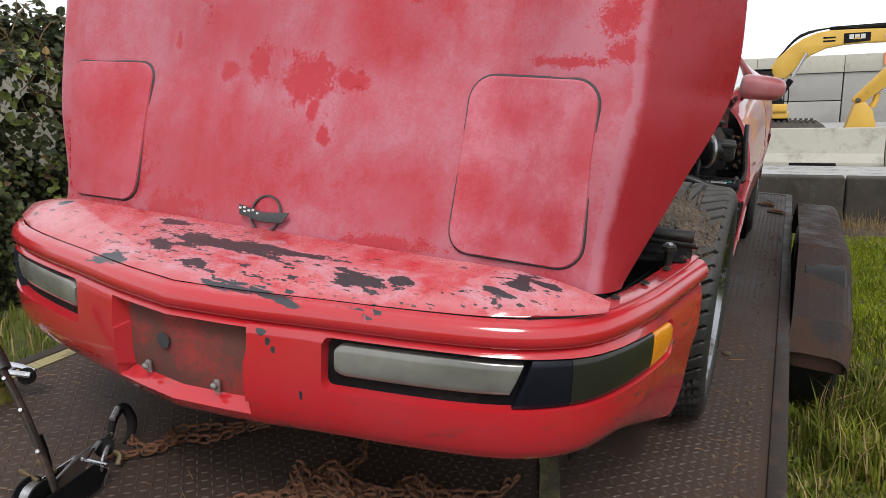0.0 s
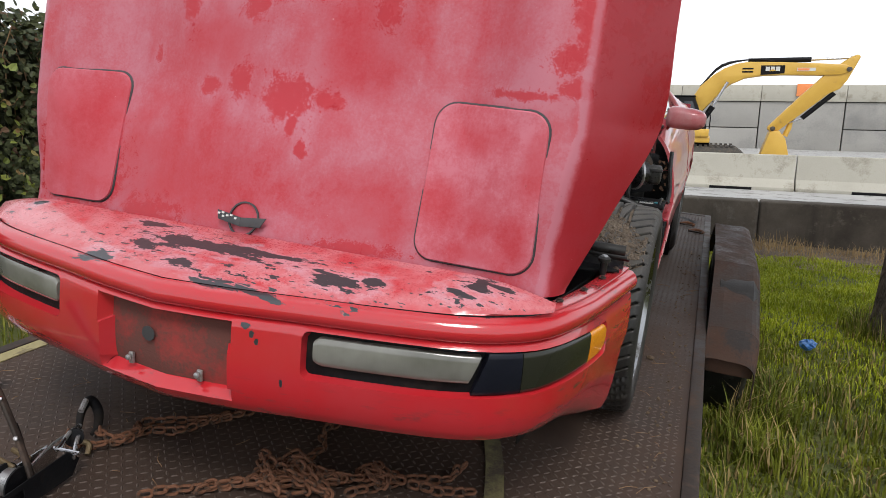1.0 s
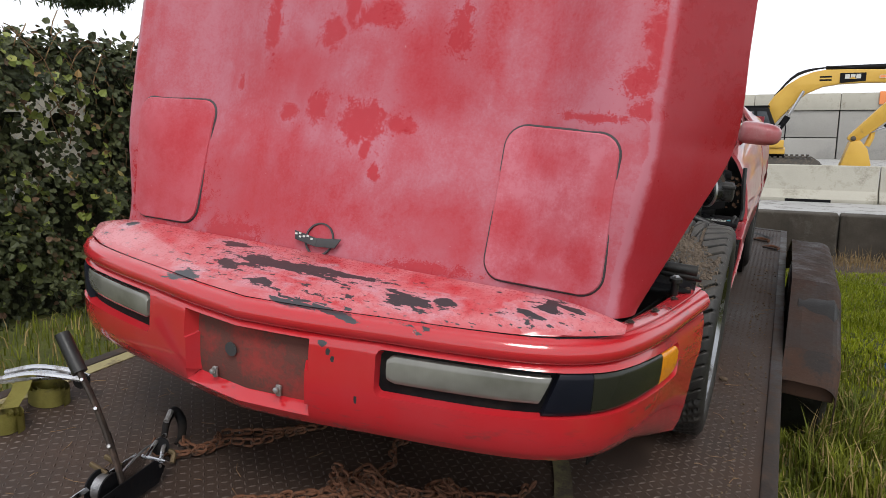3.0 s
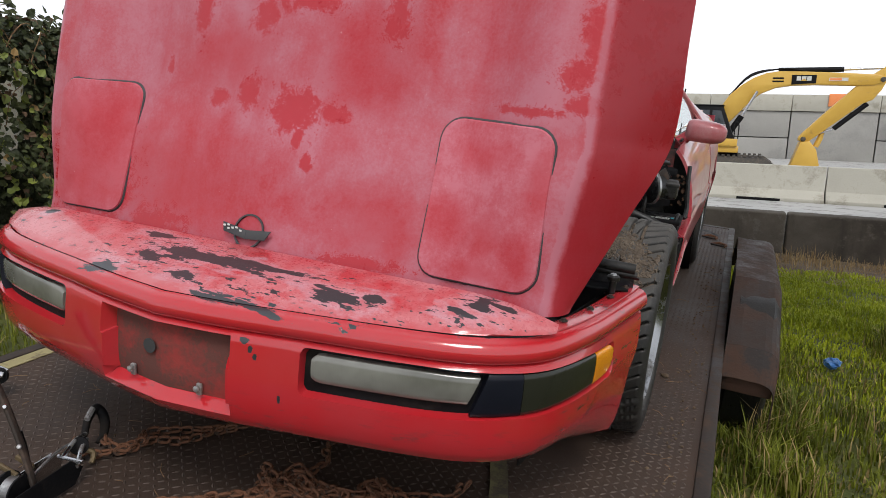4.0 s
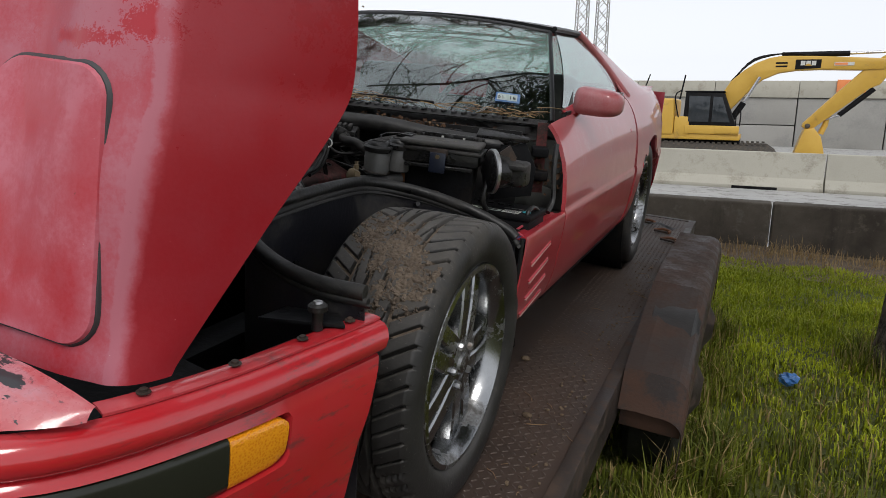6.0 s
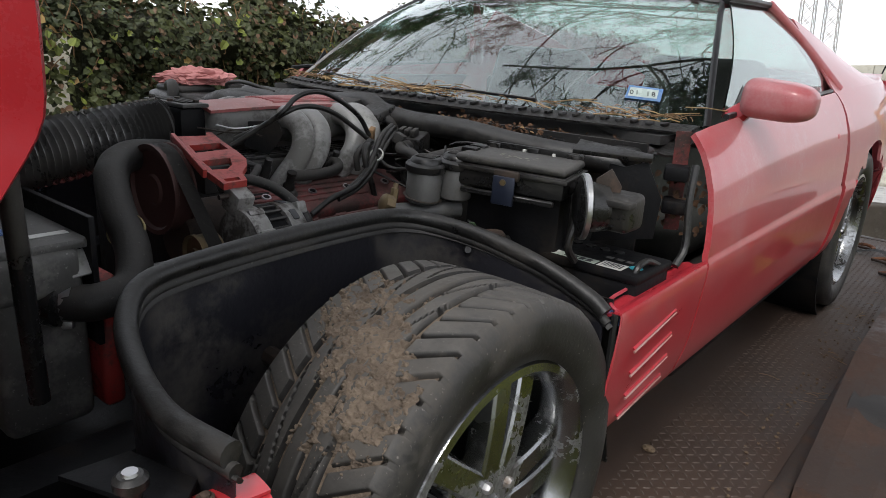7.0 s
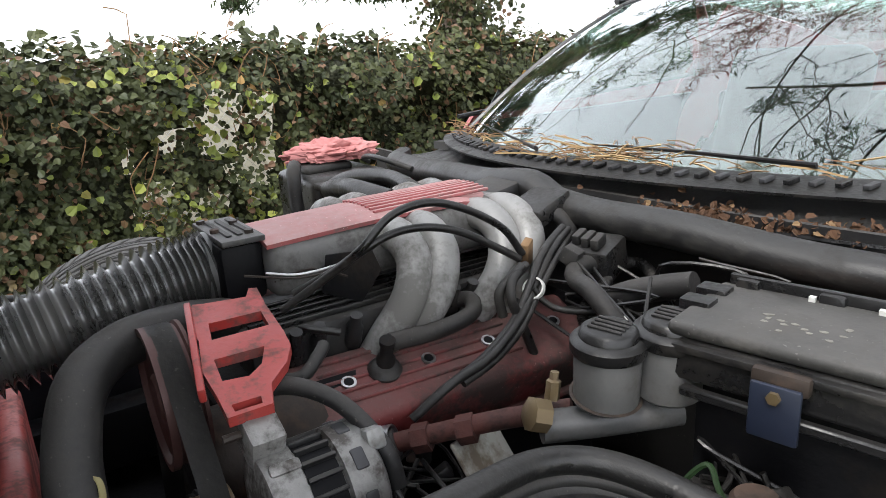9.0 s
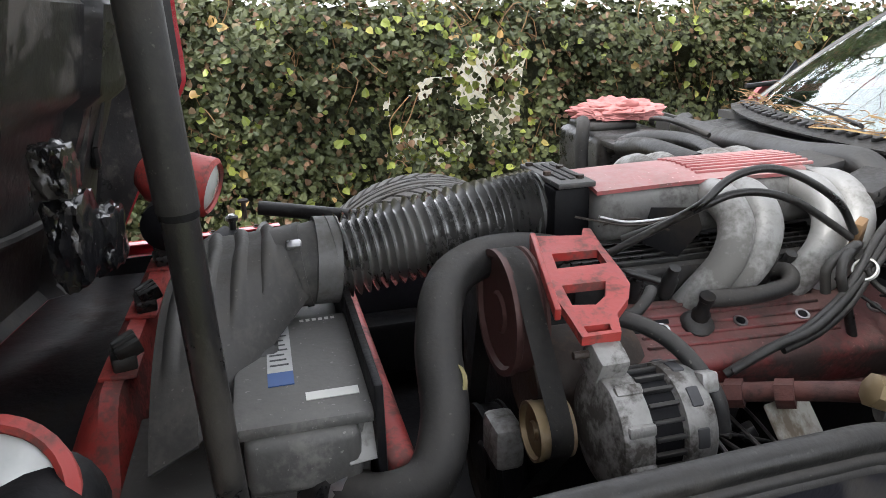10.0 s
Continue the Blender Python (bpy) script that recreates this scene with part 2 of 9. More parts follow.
def red_paint(name, blots=(), chalk=0.55, dull=(0.445, 0.14, 0.18), sides=0.0, patch=3.2, clouds=(), gloss=0.0):
    """Sun-bleached red lacquer: chalky lilac-pink with blots where the clear red still shows; clouds: soft zones of clearer red."""
    k = Nodes(name)
    haze = k.noise(patch, 5, 0.6)
    mottle = k.noise(13, 6, 0.7)
    grain = k.noise(150, 3, 0.7)
    fleck = k.noise(330, 2, 0.8)
    streak = k.noise(5, 4, 0.6, k.stretch((3.0, 1.0, 0.35)))
    red = (0.415, 0.02, 0.03)
    f = k.math("ADD", k.ramp(haze, 0.4, 0.6, 0.3, 0.72), k.ramp(streak, 0.38, 0.66, 0.0, 0.25))
    f = k.math("ADD", f, k.ramp(mottle, 0.38, 0.64, -0.16, 0.18))
    f = k.math("MULTIPLY", k.math("ADD", f, k.ramp(grain, 0.3, 0.7, -0.16, 0.16)), chalk, True)
    wob = k.math("ADD", k.ramp(k.noise(26, 6, 0.8), 0.3, 0.7, -0.75, 0.75), k.ramp(fleck, 0.35, 0.65, -0.3, 0.3))
    clear, halo = None, None
    for c, r in blots:
        b = k.blot(c, r, wob)
        clear = b if clear is None else k.math("MAXIMUM", clear, b)
        if r[0] < 0.08:
            b = k.blot(c, [q * 1.8 for q in r], wob, soft=0.3)
            halo = b if halo is None else k.math("MAXIMUM", halo, b)
    if halo is not None:
        f = k.math("ADD", f, k.math("MULTIPLY", halo, 0.24), True)
        # crumbs of clear red strewn round the blots
        crumbs = k.math("MULTIPLY", k.ramp(k.noise(95, 4, 0.75), 0.6, 0.63), halo)
        clear = k.math("MAXIMUM", clear, crumbs)
    for c, r in clouds:
        f = k.math("MULTIPLY", f, k.math("SUBTRACT", 1.0, k.math("MULTIPLY", k.blot(c, r, k.ramp(mottle, 0.3, 0.7, -0.3, 0.3), soft=0.5), 0.55)))
    if clear is not None:
        f = k.math("MULTIPLY", f, k.math("SUBTRACT", 1.0, k.math("MULTIPLY", clear, 0.92)))
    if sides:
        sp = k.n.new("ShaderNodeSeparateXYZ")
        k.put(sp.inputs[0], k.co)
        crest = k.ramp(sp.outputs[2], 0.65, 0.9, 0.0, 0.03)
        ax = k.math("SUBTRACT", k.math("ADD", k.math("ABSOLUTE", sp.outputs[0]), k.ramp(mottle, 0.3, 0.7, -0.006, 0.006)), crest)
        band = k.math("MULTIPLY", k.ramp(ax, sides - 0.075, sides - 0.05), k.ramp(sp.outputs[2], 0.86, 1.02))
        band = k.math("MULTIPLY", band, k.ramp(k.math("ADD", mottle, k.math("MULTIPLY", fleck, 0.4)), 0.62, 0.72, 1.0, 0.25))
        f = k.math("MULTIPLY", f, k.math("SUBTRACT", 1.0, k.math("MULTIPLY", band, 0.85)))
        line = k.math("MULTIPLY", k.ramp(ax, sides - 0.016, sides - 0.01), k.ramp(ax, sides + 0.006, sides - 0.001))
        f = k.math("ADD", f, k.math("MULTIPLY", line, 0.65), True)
        # wing sides: less bleached paint, its red also darkened for their shaded side
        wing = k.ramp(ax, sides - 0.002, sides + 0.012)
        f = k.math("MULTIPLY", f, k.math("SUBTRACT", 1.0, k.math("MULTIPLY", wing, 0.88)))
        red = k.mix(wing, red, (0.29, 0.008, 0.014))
    c = k.mix(f, red, dull)
    c = k.mix(k.ramp(k.noise(45, 6, 0.75), 0.7, 0.74), c, (0.24, 0.05, 0.05))
    c = k.mix(k.ramp(k.noise(120, 2, 0.6), 0.76, 0.78, 0.0, 0.6), c, (0.55, 0.3, 0.3))
    return k.finish(c, k.ramp(f, 0, 0.6, 0.26, 0.5), 0.0, k.math("ADD", grain, k.math("MULTIPLY", haze, 0.6)), 0.1 - 0.08 * gloss, 0.002, 0.08 + 0.7 * gloss, 0.3 + 0.2 * gloss)


paint = red_paint("faded_red_paint", chalk=0.55)
deep_paint = red_paint("dark_red_paint", chalk=0.15)
rubber = surf("black_rubber", (0.007, 0.007, 0.0075), (0.016, 0.0155, 0.015), 14, 120, (0.24, 0.46), bump=0.28, dirt=(0.034, 0.031, 0.028), amount=0.42, lit_dust=(0.028, 0.0265, 0.025), spec=0.42)
plastic = surf("black_plastic", (0.007, 0.007, 0.0075), (0.015, 0.0148, 0.0152), 10, 150, (0.16, 0.36), bump=0.2, dirt=(0.03, 0.027, 0.024), amount=0.45, lit_dust=(0.02, 0.019, 0.018), spec=0.45)
black = surf("black_metal", (0.004, 0.004, 0.005), (0.01, 0.01, 0.011), 8, 90, (0.4, 0.7), bump=0.3, dirt=(0.018, 0.015, 0.013), amount=0.35, spec=0.12)
dusty = surf("dusty_black", (0.01, 0.01, 0.011), (0.026, 0.025, 0.024), 5, 130, (0.4, 0.6), bump=0.18, dirt=(0.04, 0.037, 0.034), amount=0.4, lit_dust=(0.05, 0.046, 0.042), spec=0.35)
alloy = surf("cast_aluminium", (0.2, 0.2, 0.195), (0.3, 0.295, 0.285), 6, 140, (0.3, 0.55), 0.4, 0.3, dirt=(0.1, 0.09, 0.08), amount=0.6)
grey_plastic = surf("dust_grey_plastic", (0.04, 0.04, 0.0405), (0.07, 0.069, 0.067), 5, 130, (0.35, 0.55), bump=0.15, dirt=(0.1, 0.095, 0.088), amount=0.4, lit_dust=(0.12, 0.116, 0.11), spec=0.35)
steel = surf("dull_steel", (0.35, 0.35, 0.36), (0.5, 0.5, 0.5), 12, 130, (0.25, 0.45), 0.9, 0.1, dirt=(0.14, 0.1, 0.07), amount=0.35)
chrome = surf("dirty_chrome", (0.5, 0.5, 0.51), (0.62, 0.62, 0.63), 8, 90, (0.12, 0.3), 1.0, 0.05, dirt=(0.12, 0.1, 0.09), amount=0.35)
wheel_chrome = surf("tarnished_wheel_chrome", (0.26, 0.265, 0.27), (0.36, 0.365, 0.37), 7, 90, (0.14, 0.32), 1.0, 0.05, dirt=(0.05, 0.045, 0.04), amount=0.4)
rust = surf("rusty_iron", (0.09, 0.032, 0.014), (0.2, 0.085, 0.04), 25, 160, (0.75, 0.95), 0.0, 0.5, dirt=(0.05, 0.03, 0.02), amount=0.5)
redcast = surf("red_casting", (0.28, 0.024, 0.021), (0.37, 0.048, 0.04), 10, 120, (0.4, 0.6), 0.0, 0.15, dirt=(0.15, 0.05, 0.044), amount=0.5, dirt_scale=15)
redcover = surf("faded_red_casting", (0.1, 0.014, 0.014), (0.18, 0.028, 0.027), 9, 140, (0.45, 0.7), 0.0, 0.25, dirt=(0.045, 0.028, 0.025), amount=0.62, dirt_scale=14, lit_dust=(0.13, 0.07, 0.064))
brass = surf("brass", (0.17, 0.125, 0.06), (0.15, 0.11, 0.065), 12, 90, (0.35, 0.55), 0.5, 0.1, dirt=(0.2, 0.15, 0.1), amount=0.4)
white_tag = surf("white_label", (0.6, 0.6, 0.57), (0.5, 0.5, 0.47), 14, 90, (0.5, 0.6), bump=0.05)
ink = surf("dark_ink", (0.03, 0.03, 0.035), (0.05, 0.05, 0.05), 14, 90, (0.5, 0.6), bump=0.0)
blue_tag = surf("blue_label", (0.03, 0.07, 0.2), (0.04, 0.1, 0.26), 14, 90, (0.4, 0.6), bump=0.05)

# ---- outdoor materials ----
k = Nodes("stained_wall_concrete")
run = k.noise(3.2, 5, 0.65, k.stretch((1.0, 1.0, 0.12)))
wc = k.mix(k.ramp(k.noise(1.3, 6, 0.65), 0.32, 0.68), (0.06, 0.05, 0.04), (0.135, 0.115, 0.092))
wc = k.mix(k.ramp(run, 0.52, 0.66, 0, 0.65), wc, (0.05, 0.042, 0.034))
wc = k.mix(k.ramp(k.noise(6, 6, 0.72), 0.56, 0.68, 0, 0.5), wc, (0.19, 0.17, 0.14))
wc = k.mix(k.ramp(k.noise(70, 4, 0.7), 0.55, 0.7, 0, 0.3), wc, (0.04, 0.035, 0.03))
wall_concrete = k.finish(wc, 0.92, 0.0, k.math("ADD", k.noise(70, 4, 0.7), run), 0.35, 0.01, spec=0.2)
pale_concrete = surf("pale_concrete", (0.36, 0.34, 0.285), (0.46, 0.44, 0.375), 1.2, 40, (0.8, 0.95), 0, 0.2, 0.01, dirt=(0.27, 0.25, 0.2), amount=0.35, dirt_scale=1.2)
panel_grey = surf("grey_panel_concrete", (0.265, 0.255, 0.235), (0.335, 0.325, 0.3), 0.5, 12, (0.85, 0.95), 0, 0.2, 0.02, dirt=(0.23, 0.225, 0.215), amount=0.4, dirt_scale=0.3)
asphalt = surf("pale_road", (0.3, 0.3, 0.29), (0.4, 0.39, 0.37), 1.0, 60, (0.8, 0.95), 0, 0.2, 0.01, dirt=(0.16, 0.15, 0.14), amount=0.35, dirt_scale=3.0)
yellow = surf("machine_yellow", (0.52, 0.3, 0.04), (0.6, 0.37, 0.06), 1.5, 30, (0.35, 0.55), 0, 0.05, dirt=(0.36, 0.22, 0.06), amount=0.12, dirt_scale=2.0)
dark_glass = surf("dark_cab_glass", (0.02, 0.025, 0.03), (0.04, 0.045, 0.05), 3, 30, (0.08, 0.15), bump=0.0)
orange = surf("orange_panel", (0.75, 0.22, 0.06), (0.8, 0.28, 0.1), 2, 30, (0.6, 0.7), bump=0.0)
k = Nodes("furrowed_bark")
ridge = k.noise(15, 6, 0.65, k.stretch((1.0, 1.0, 0.3)), 0.6)
scale_ = k.cells(26, "DISTANCE_TO_EDGE", at=k.stretch((1.0, 1.0, 0.38)))
bc = k.mix(k.ramp(ridge, 0.3, 0.7), (0.055, 0.041, 0.031), (0.15, 0.118, 0.093))
bc = k.mix(k.ramp(k.math("ADD", scale_, k.math("MULTIPLY", ridge, 0.25)), 0.24, 0.1), bc, (0.03, 0.022, 0.017))
bark = k.finish(k.mix(k.ramp(k.noise(70, 4, 0.7), 0.45, 0.75, 0, 0.35), bc, (0.19, 0.155, 0.125)), 0.95, 0.0, k.math("ADD", k.math("MULTIPLY", scale_, 1.5), ridge), 0.9, 0.03, spec=0.2)
straw = surf("dry_straw", (0.24, 0.15, 0.065), (0.42, 0.3, 0.145), 20, 90, (0.8, 0.95), bump=0.1)
needle = surf("brown_needles", (0.12, 0.06, 0.028), (0.3, 0.19, 0.095), 25, 90, (0.8, 0.95), bump=0.1)


def leafy(name, a, b, c, rough=0.5, clump=0.5, dead=0.9):
    """Leaves between two greens, tone by clump and by leaf, a few of them withered."""
    k = Nodes(name)
    g = k.n.new("ShaderNodeNewGeometry").outputs["Random Per Island"]
    mass = k.math("ADD", k.ramp(k.noise(1.3, 3), 0.38, 0.62, 0.0, 0.5), k.ramp(k.noise(4.5, 3), 0.38, 0.62, 0.0, 0.5))
    f = k.math("ADD", k.math("MULTIPLY", mass, clump), k.math("MULTIPLY", g, 1 - clump))
    col = k.mix(f, a, b)
    col = k.mix(k.ramp(g, dead, dead + 0.06), col, c)
    return k.finish(col, rough, 0.0, k.noise(90, 2), 0.2, 0.002, spec=0.3)


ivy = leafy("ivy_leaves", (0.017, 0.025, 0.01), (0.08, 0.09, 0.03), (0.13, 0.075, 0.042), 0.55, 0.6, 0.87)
tree_leaf = leafy("tree_leaves", (0.02, 0.035, 0.015), (0.06, 0.09, 0.03), (0.1, 0.08, 0.03), 0.6)
blade = leafy("grass_blades", (0.045, 0.062, 0.005), (0.19, 0.205, 0.014), (0.3, 0.22, 0.09), 0.7, 0.65, 0.8)
bright_blade = leafy("bright_grass_blades", (0.16, 0.21, 0.008), (0.46, 0.5, 0.02), (0.36, 0.28, 0.1), 0.65, 0.55, 0.94)
k = Nodes("grassy_soil")
soil = k.mix(k.ramp(k.noise(2.0, 5), 0.35, 0.65), (0.05, 0.062, 0.01), (0.1, 0.115, 0.016))
soil = k.mix(k.ramp(k.noise(30, 5, 0.7), 0.5, 0.7), soil, (0.1, 0.075, 0.04))
turf = k.finish(soil, 0.95, 0.0, k.noise(60, 4), 0.6, 0.02)
dirt = surf("dry_dirt", (0.075, 0.05, 0.03), (0.17, 0.12, 0.075), 5, 70, (0.9, 1.0), 0, 0.6, 0.02)

# The deck leans against the level ground; what stands on the trailer is turned by this.
UP = Vector((-0.075, 0.035, 1.0)).normalized()
LEVEL = UP.rotation_difference(Vector((0, 0, 1))).to_matrix().to_4x4()


def ground_z(x, y):
    return -0.46 - 0.04 * max(min(y, 8.0), -2.0) + 0.015 * math.sin(1.3 * x) * math.sin(0.9 * y + 1)


# ---- ground, wall, road, barrier ----
rough_us = [-600, -200, -60, -20, -10] + span(-6, 8, 28) + [12, 20, 60, 200, 600]
rough_vs = [-600, -200, -60, -20, -10] + span(-5, 7.8, 26)
single("ground", sheet(lambda x, y: (x, y, ground_z(x, y)), rough_us, rough_vs), turf, "uneven grassy ground beside the trailer", "ground", kind="structure")
rnd = random.Random(4)


def tuft_field(count, place, height, mat_, name, label, wide=0.0035):
    vs, fs = [], []
    for _ in range(count):
        x, y, z, s = place()
        h, a, lean = height * s * rnd.uniform(0.5, 1.25), rnd.uniform(0, 6.283), rnd.uniform(0.1, 0.9)
        w = wide * rnd.uniform(0.7, 1.5)
        dx, dy = math.cos(a), math.sin(a)
        px_, py_ = -dy * w, dx * w
        i = len(vs)
        mx, my = x + dx * h * lean * 0.25, y + dy * h * lean * 0.25
        tx, ty = x + dx * h * lean * 0.8, y + dy * h * lean * 0.8
        vs += [(x - px_, y - py_, z - 0.01), (x + px_, y + py_, z - 0.01), (mx + px_ * 0.8, my + py_ * 0.8, z + h * 0.55), (mx - px_ * 0.8, my - py_ * 0.8, z + h * 0.55), (tx, ty, z + h * (1 - 0.35 * lean))]
        fs += [(i, i + 1, i + 2, i + 3), (i + 3, i + 2, i + 4)]
    me = bpy.data.meshes.new(name)
    me.from_pydata(vs, [], fs)
    me.materials.append(mat_)
    return tagged(new(name, me), label, "grass", kind="stuff")


def on_right(brighter):
    while True:
        y = -1.6 - 1.6 * rnd.random() ** 3 + 8.6 * rnd.random() ** 1.35 if rnd.random() < 0.85 else rnd.triangular(-7, 3, -1.6)
        x = 0.95 + 4.5 * rnd.random() ** 1.4 if rnd.random() < 0.85 else rnd.triangular(0.95, 10, 3)
        if (rnd.random() < max(0.0, min(1.0, (y - 1.5 + 0.9 * noise.noise((x, y, 1))) / 1.6))) != brighter:
            continue
        if noise.noise((x * 1.1, y * 1.1, 3)) + 0.62 + rnd.uniform(-0.25, 0.25) > 0.32 and not (y > 6.75 - 0.32 * (x - 1.4) + 0.15 * math.sin(3 * x)):
            return x, y, ground_z(x, y), 0.6 + 0.7 * max(0, noise.noise((x * 2, y * 2, 9)) + 0.4)


def on_left():
    y, x = rnd.uniform(-1.5, 6), rnd.uniform(-3.4, -1.25)
    return x, y, ground_z(x, y), 1.0


# brighter blades towards the wall, darker ones near the trailer
tuft_field(60000, lambda: on_right(True), 0.062, bright_blade, "grass", "bright green unmown grass below the wall")
tuft_field(52000, lambda: on_right(False), 0.07, blade, "grass", "darker unmown grass with dry brown patches")


def in_clumps():
    x0, y0, r0 = rnd.choice(clumps)
    x, y = x0 + rnd.gauss(0, r0), y0 + rnd.gauss(0, r0)
    return x, y, ground_z(x, y), rnd.uniform(0.5, 1.3)


clumps = [(1.36 + rnd.gauss(0, 0.06), rnd.uniform(0.4, 3.6), 0.05) for _ in range(26)] + [(2.4 + 0.33 * math.cos(a * 0.7), 3.05 + 0.33 * math.sin(a * 0.7), 0.05) for a in range(9)] + [(rnd.uniform(1.1, 2.6), rnd.uniform(-0.6, 2.2), 0.07) for _ in range(16)]
tuft_field(5200, in_clumps, 0.19, blade, "tall_grass", "longer grass tufts round the trailer wheels and the trunk", 0.0028)
tuft_field(7000, on_left, 0.14, blade, "grass", "long green grass in front of the hedge")
tuft_field(2600, lambda: (lambda x, y: (x, y, ground_z(x, y), rnd.uniform(0.3, 1.3) * (0.5 + max(0, noise.noise((x * 1.3, 0, 7)) + 0.3))))(rnd.uniform(0.2, 6.5), rnd.triangular(6.2, 7.72, 7.4)), 0.17, straw, "dry_grass", "dry straw along the foot of the wall", 0.004)
single("dirt_strip", sheet(lambda x, y: (x, y + 0.18 * math.sin(2.1 * x) * (y < 6.4), ground_z(x, y) + 0.012 + 0.05 * max(0, noise.noise((x * 1.7, y * 2, 2)))), span(-4, 12, 60), span(5.9, 7.72, 8)), dirt, "bare brown dirt along the foot of the wall", "dirt", kind="structure")

WALL_Y = 7.75
wall = thing("wall_concrete", (1.7, WALL_Y, -0.85), "dark brown-stained concrete retaining wall below the road", "wall", kind="structure")
for i in range(-6, 9):
    x0 = 1.72 + 3.66 * i
    part("panel", box(x0 + 0.008, x0 + 3.652, WALL_Y, WALL_Y + 0.3, -1.1, -0.2, 0.03, 3), wall_concrete, wall)
single("road", sheet(lambda x, y: (x, y, -0.72), [-600, -60, -20, 0, 20, 60, 600], [WALL_Y + 0.32, 12, 20, 60, 300, 900]), asphalt, "pale concrete roadway behind the wall", "road", kind="structure")
bar_profile = [(0.0, 0.0), (0.0, 0.08), (0.16, 0.26), (0.22, 0.78), (0.23, 0.8), (0.37, 0.8), (0.38, 0.78), (0.44, 0.26), (0.6, 0.08), (0.6, 0.0)]
barrier = thing("road_barrier", (2, 15.2, -0.72), "pale concrete jersey barrier along the road", "barrier", kind="structure")
for i in range(-5, 8):
    x0 = -3.1 + 6.0 * i
    bm = prism([(y, z) for y, z in bar_profile], 5.97, Matrix(((0, 0, 1, x0), (1, 0, 0, 15.0), (0, 1, 0, -0.725), (0, 0, 0, 1))), 0.01)
    b = part("segment", bm, pale_concrete, barrier)
    if -2 < i < 3:
        for sx in (1.1, 4.2):
            part("slot", box(x0 + sx, x0 + sx + 0.9, 14.985, 15.02, -0.72, -0.66, 0.004), black, b)

# ---- sound wall and pylons ----
sw = thing("sound_wall", (2, 40, -1.2), "grey panel retaining wall with a pale parapet on top", "wall", kind="structure")
for i in range(-14, 18):
    x0 = 3.4 + 4.1 * i
    joint = -0.83 if i % 2 == 0 else 0.4
    part("panel", box(x0 + 0.03, x0 + 4.07, 40, 40.4, joint + 0.025, 1.8, 0.02), panel_grey, sw)
    part("panel", box(x0 + 0.03, x0 + 4.07, 40, 40.4, -1.2, joint - 0.025, 0.02), panel_grey, sw)
    part("parapet", box(x0 + 0.01, x0 + 4.09, 39.9, 40.3, 1.83, 2.7, 0.03), pale_concrete, sw)
part("backing", box(-58, 78, 40.36, 40.6, -1.2, 2.6, 0.0), surf("shaded_joint_concrete", (0.09, 0.085, 0.078), (0.13, 0.125, 0.115), 2, 20, (0.9, 1.0), 0, 0.1), sw)
single("road_sign_back", box(5.1, 6.4, 39.8, 39.9, 2.1, 2.75, 0.01), orange, "orange work sign standing on the parapet", "road sign")


def pylon(x, y, base, h):
    t = thing("power_pylon", (x, y, base), "grey steel lattice mast far off", "pylon", "masts on the skyline")
    bm = bmesh.new()
    w = lambda u: 1.1 - 0.35 * u
    corner = lambda u, sx, sy: Vector((x + sx * w(u), y + sy * w(u), base + h * u))
    for sx in (-1, 1):
        for sy in (-1, 1):
            tube([corner(0, sx, sy), corner(1, sx, sy)], 0.09, 4, 1, bm)
    part("leg_frame", bm, panel_grey, t)
    bm = bmesh.new()
    n = 16
    for i in range(n):
        a, b = i / n, (i + 1) / n
        for sx, sy, ex, ey in ((-1, -1, 1, -1), (1, -1, 1, 1), (1, 1, -1, 1), (-1, 1, -1, -1)):
            tube([corner(a, sx, sy), corner(b, ex, ey)], 0.05, 3, 1, bm)
            tube([corner(a, ex, ey), corner(b, sx, sy)], 0.05, 3, 1, bm)
    part("bracing", bm, panel_grey, t)


pylon(-26.9, 120, -1, 34)
pylon(-23.5, 120, -1, 34)

# ---- excavator ----
track_steel = surf("dusty_track_steel", (0.035, 0.03, 0.025), (0.08, 0.07, 0.058), 3, 40, (0.6, 0.9), 0, 0.3, dirt=(0.12, 0.1, 0.075), amount=0.4)


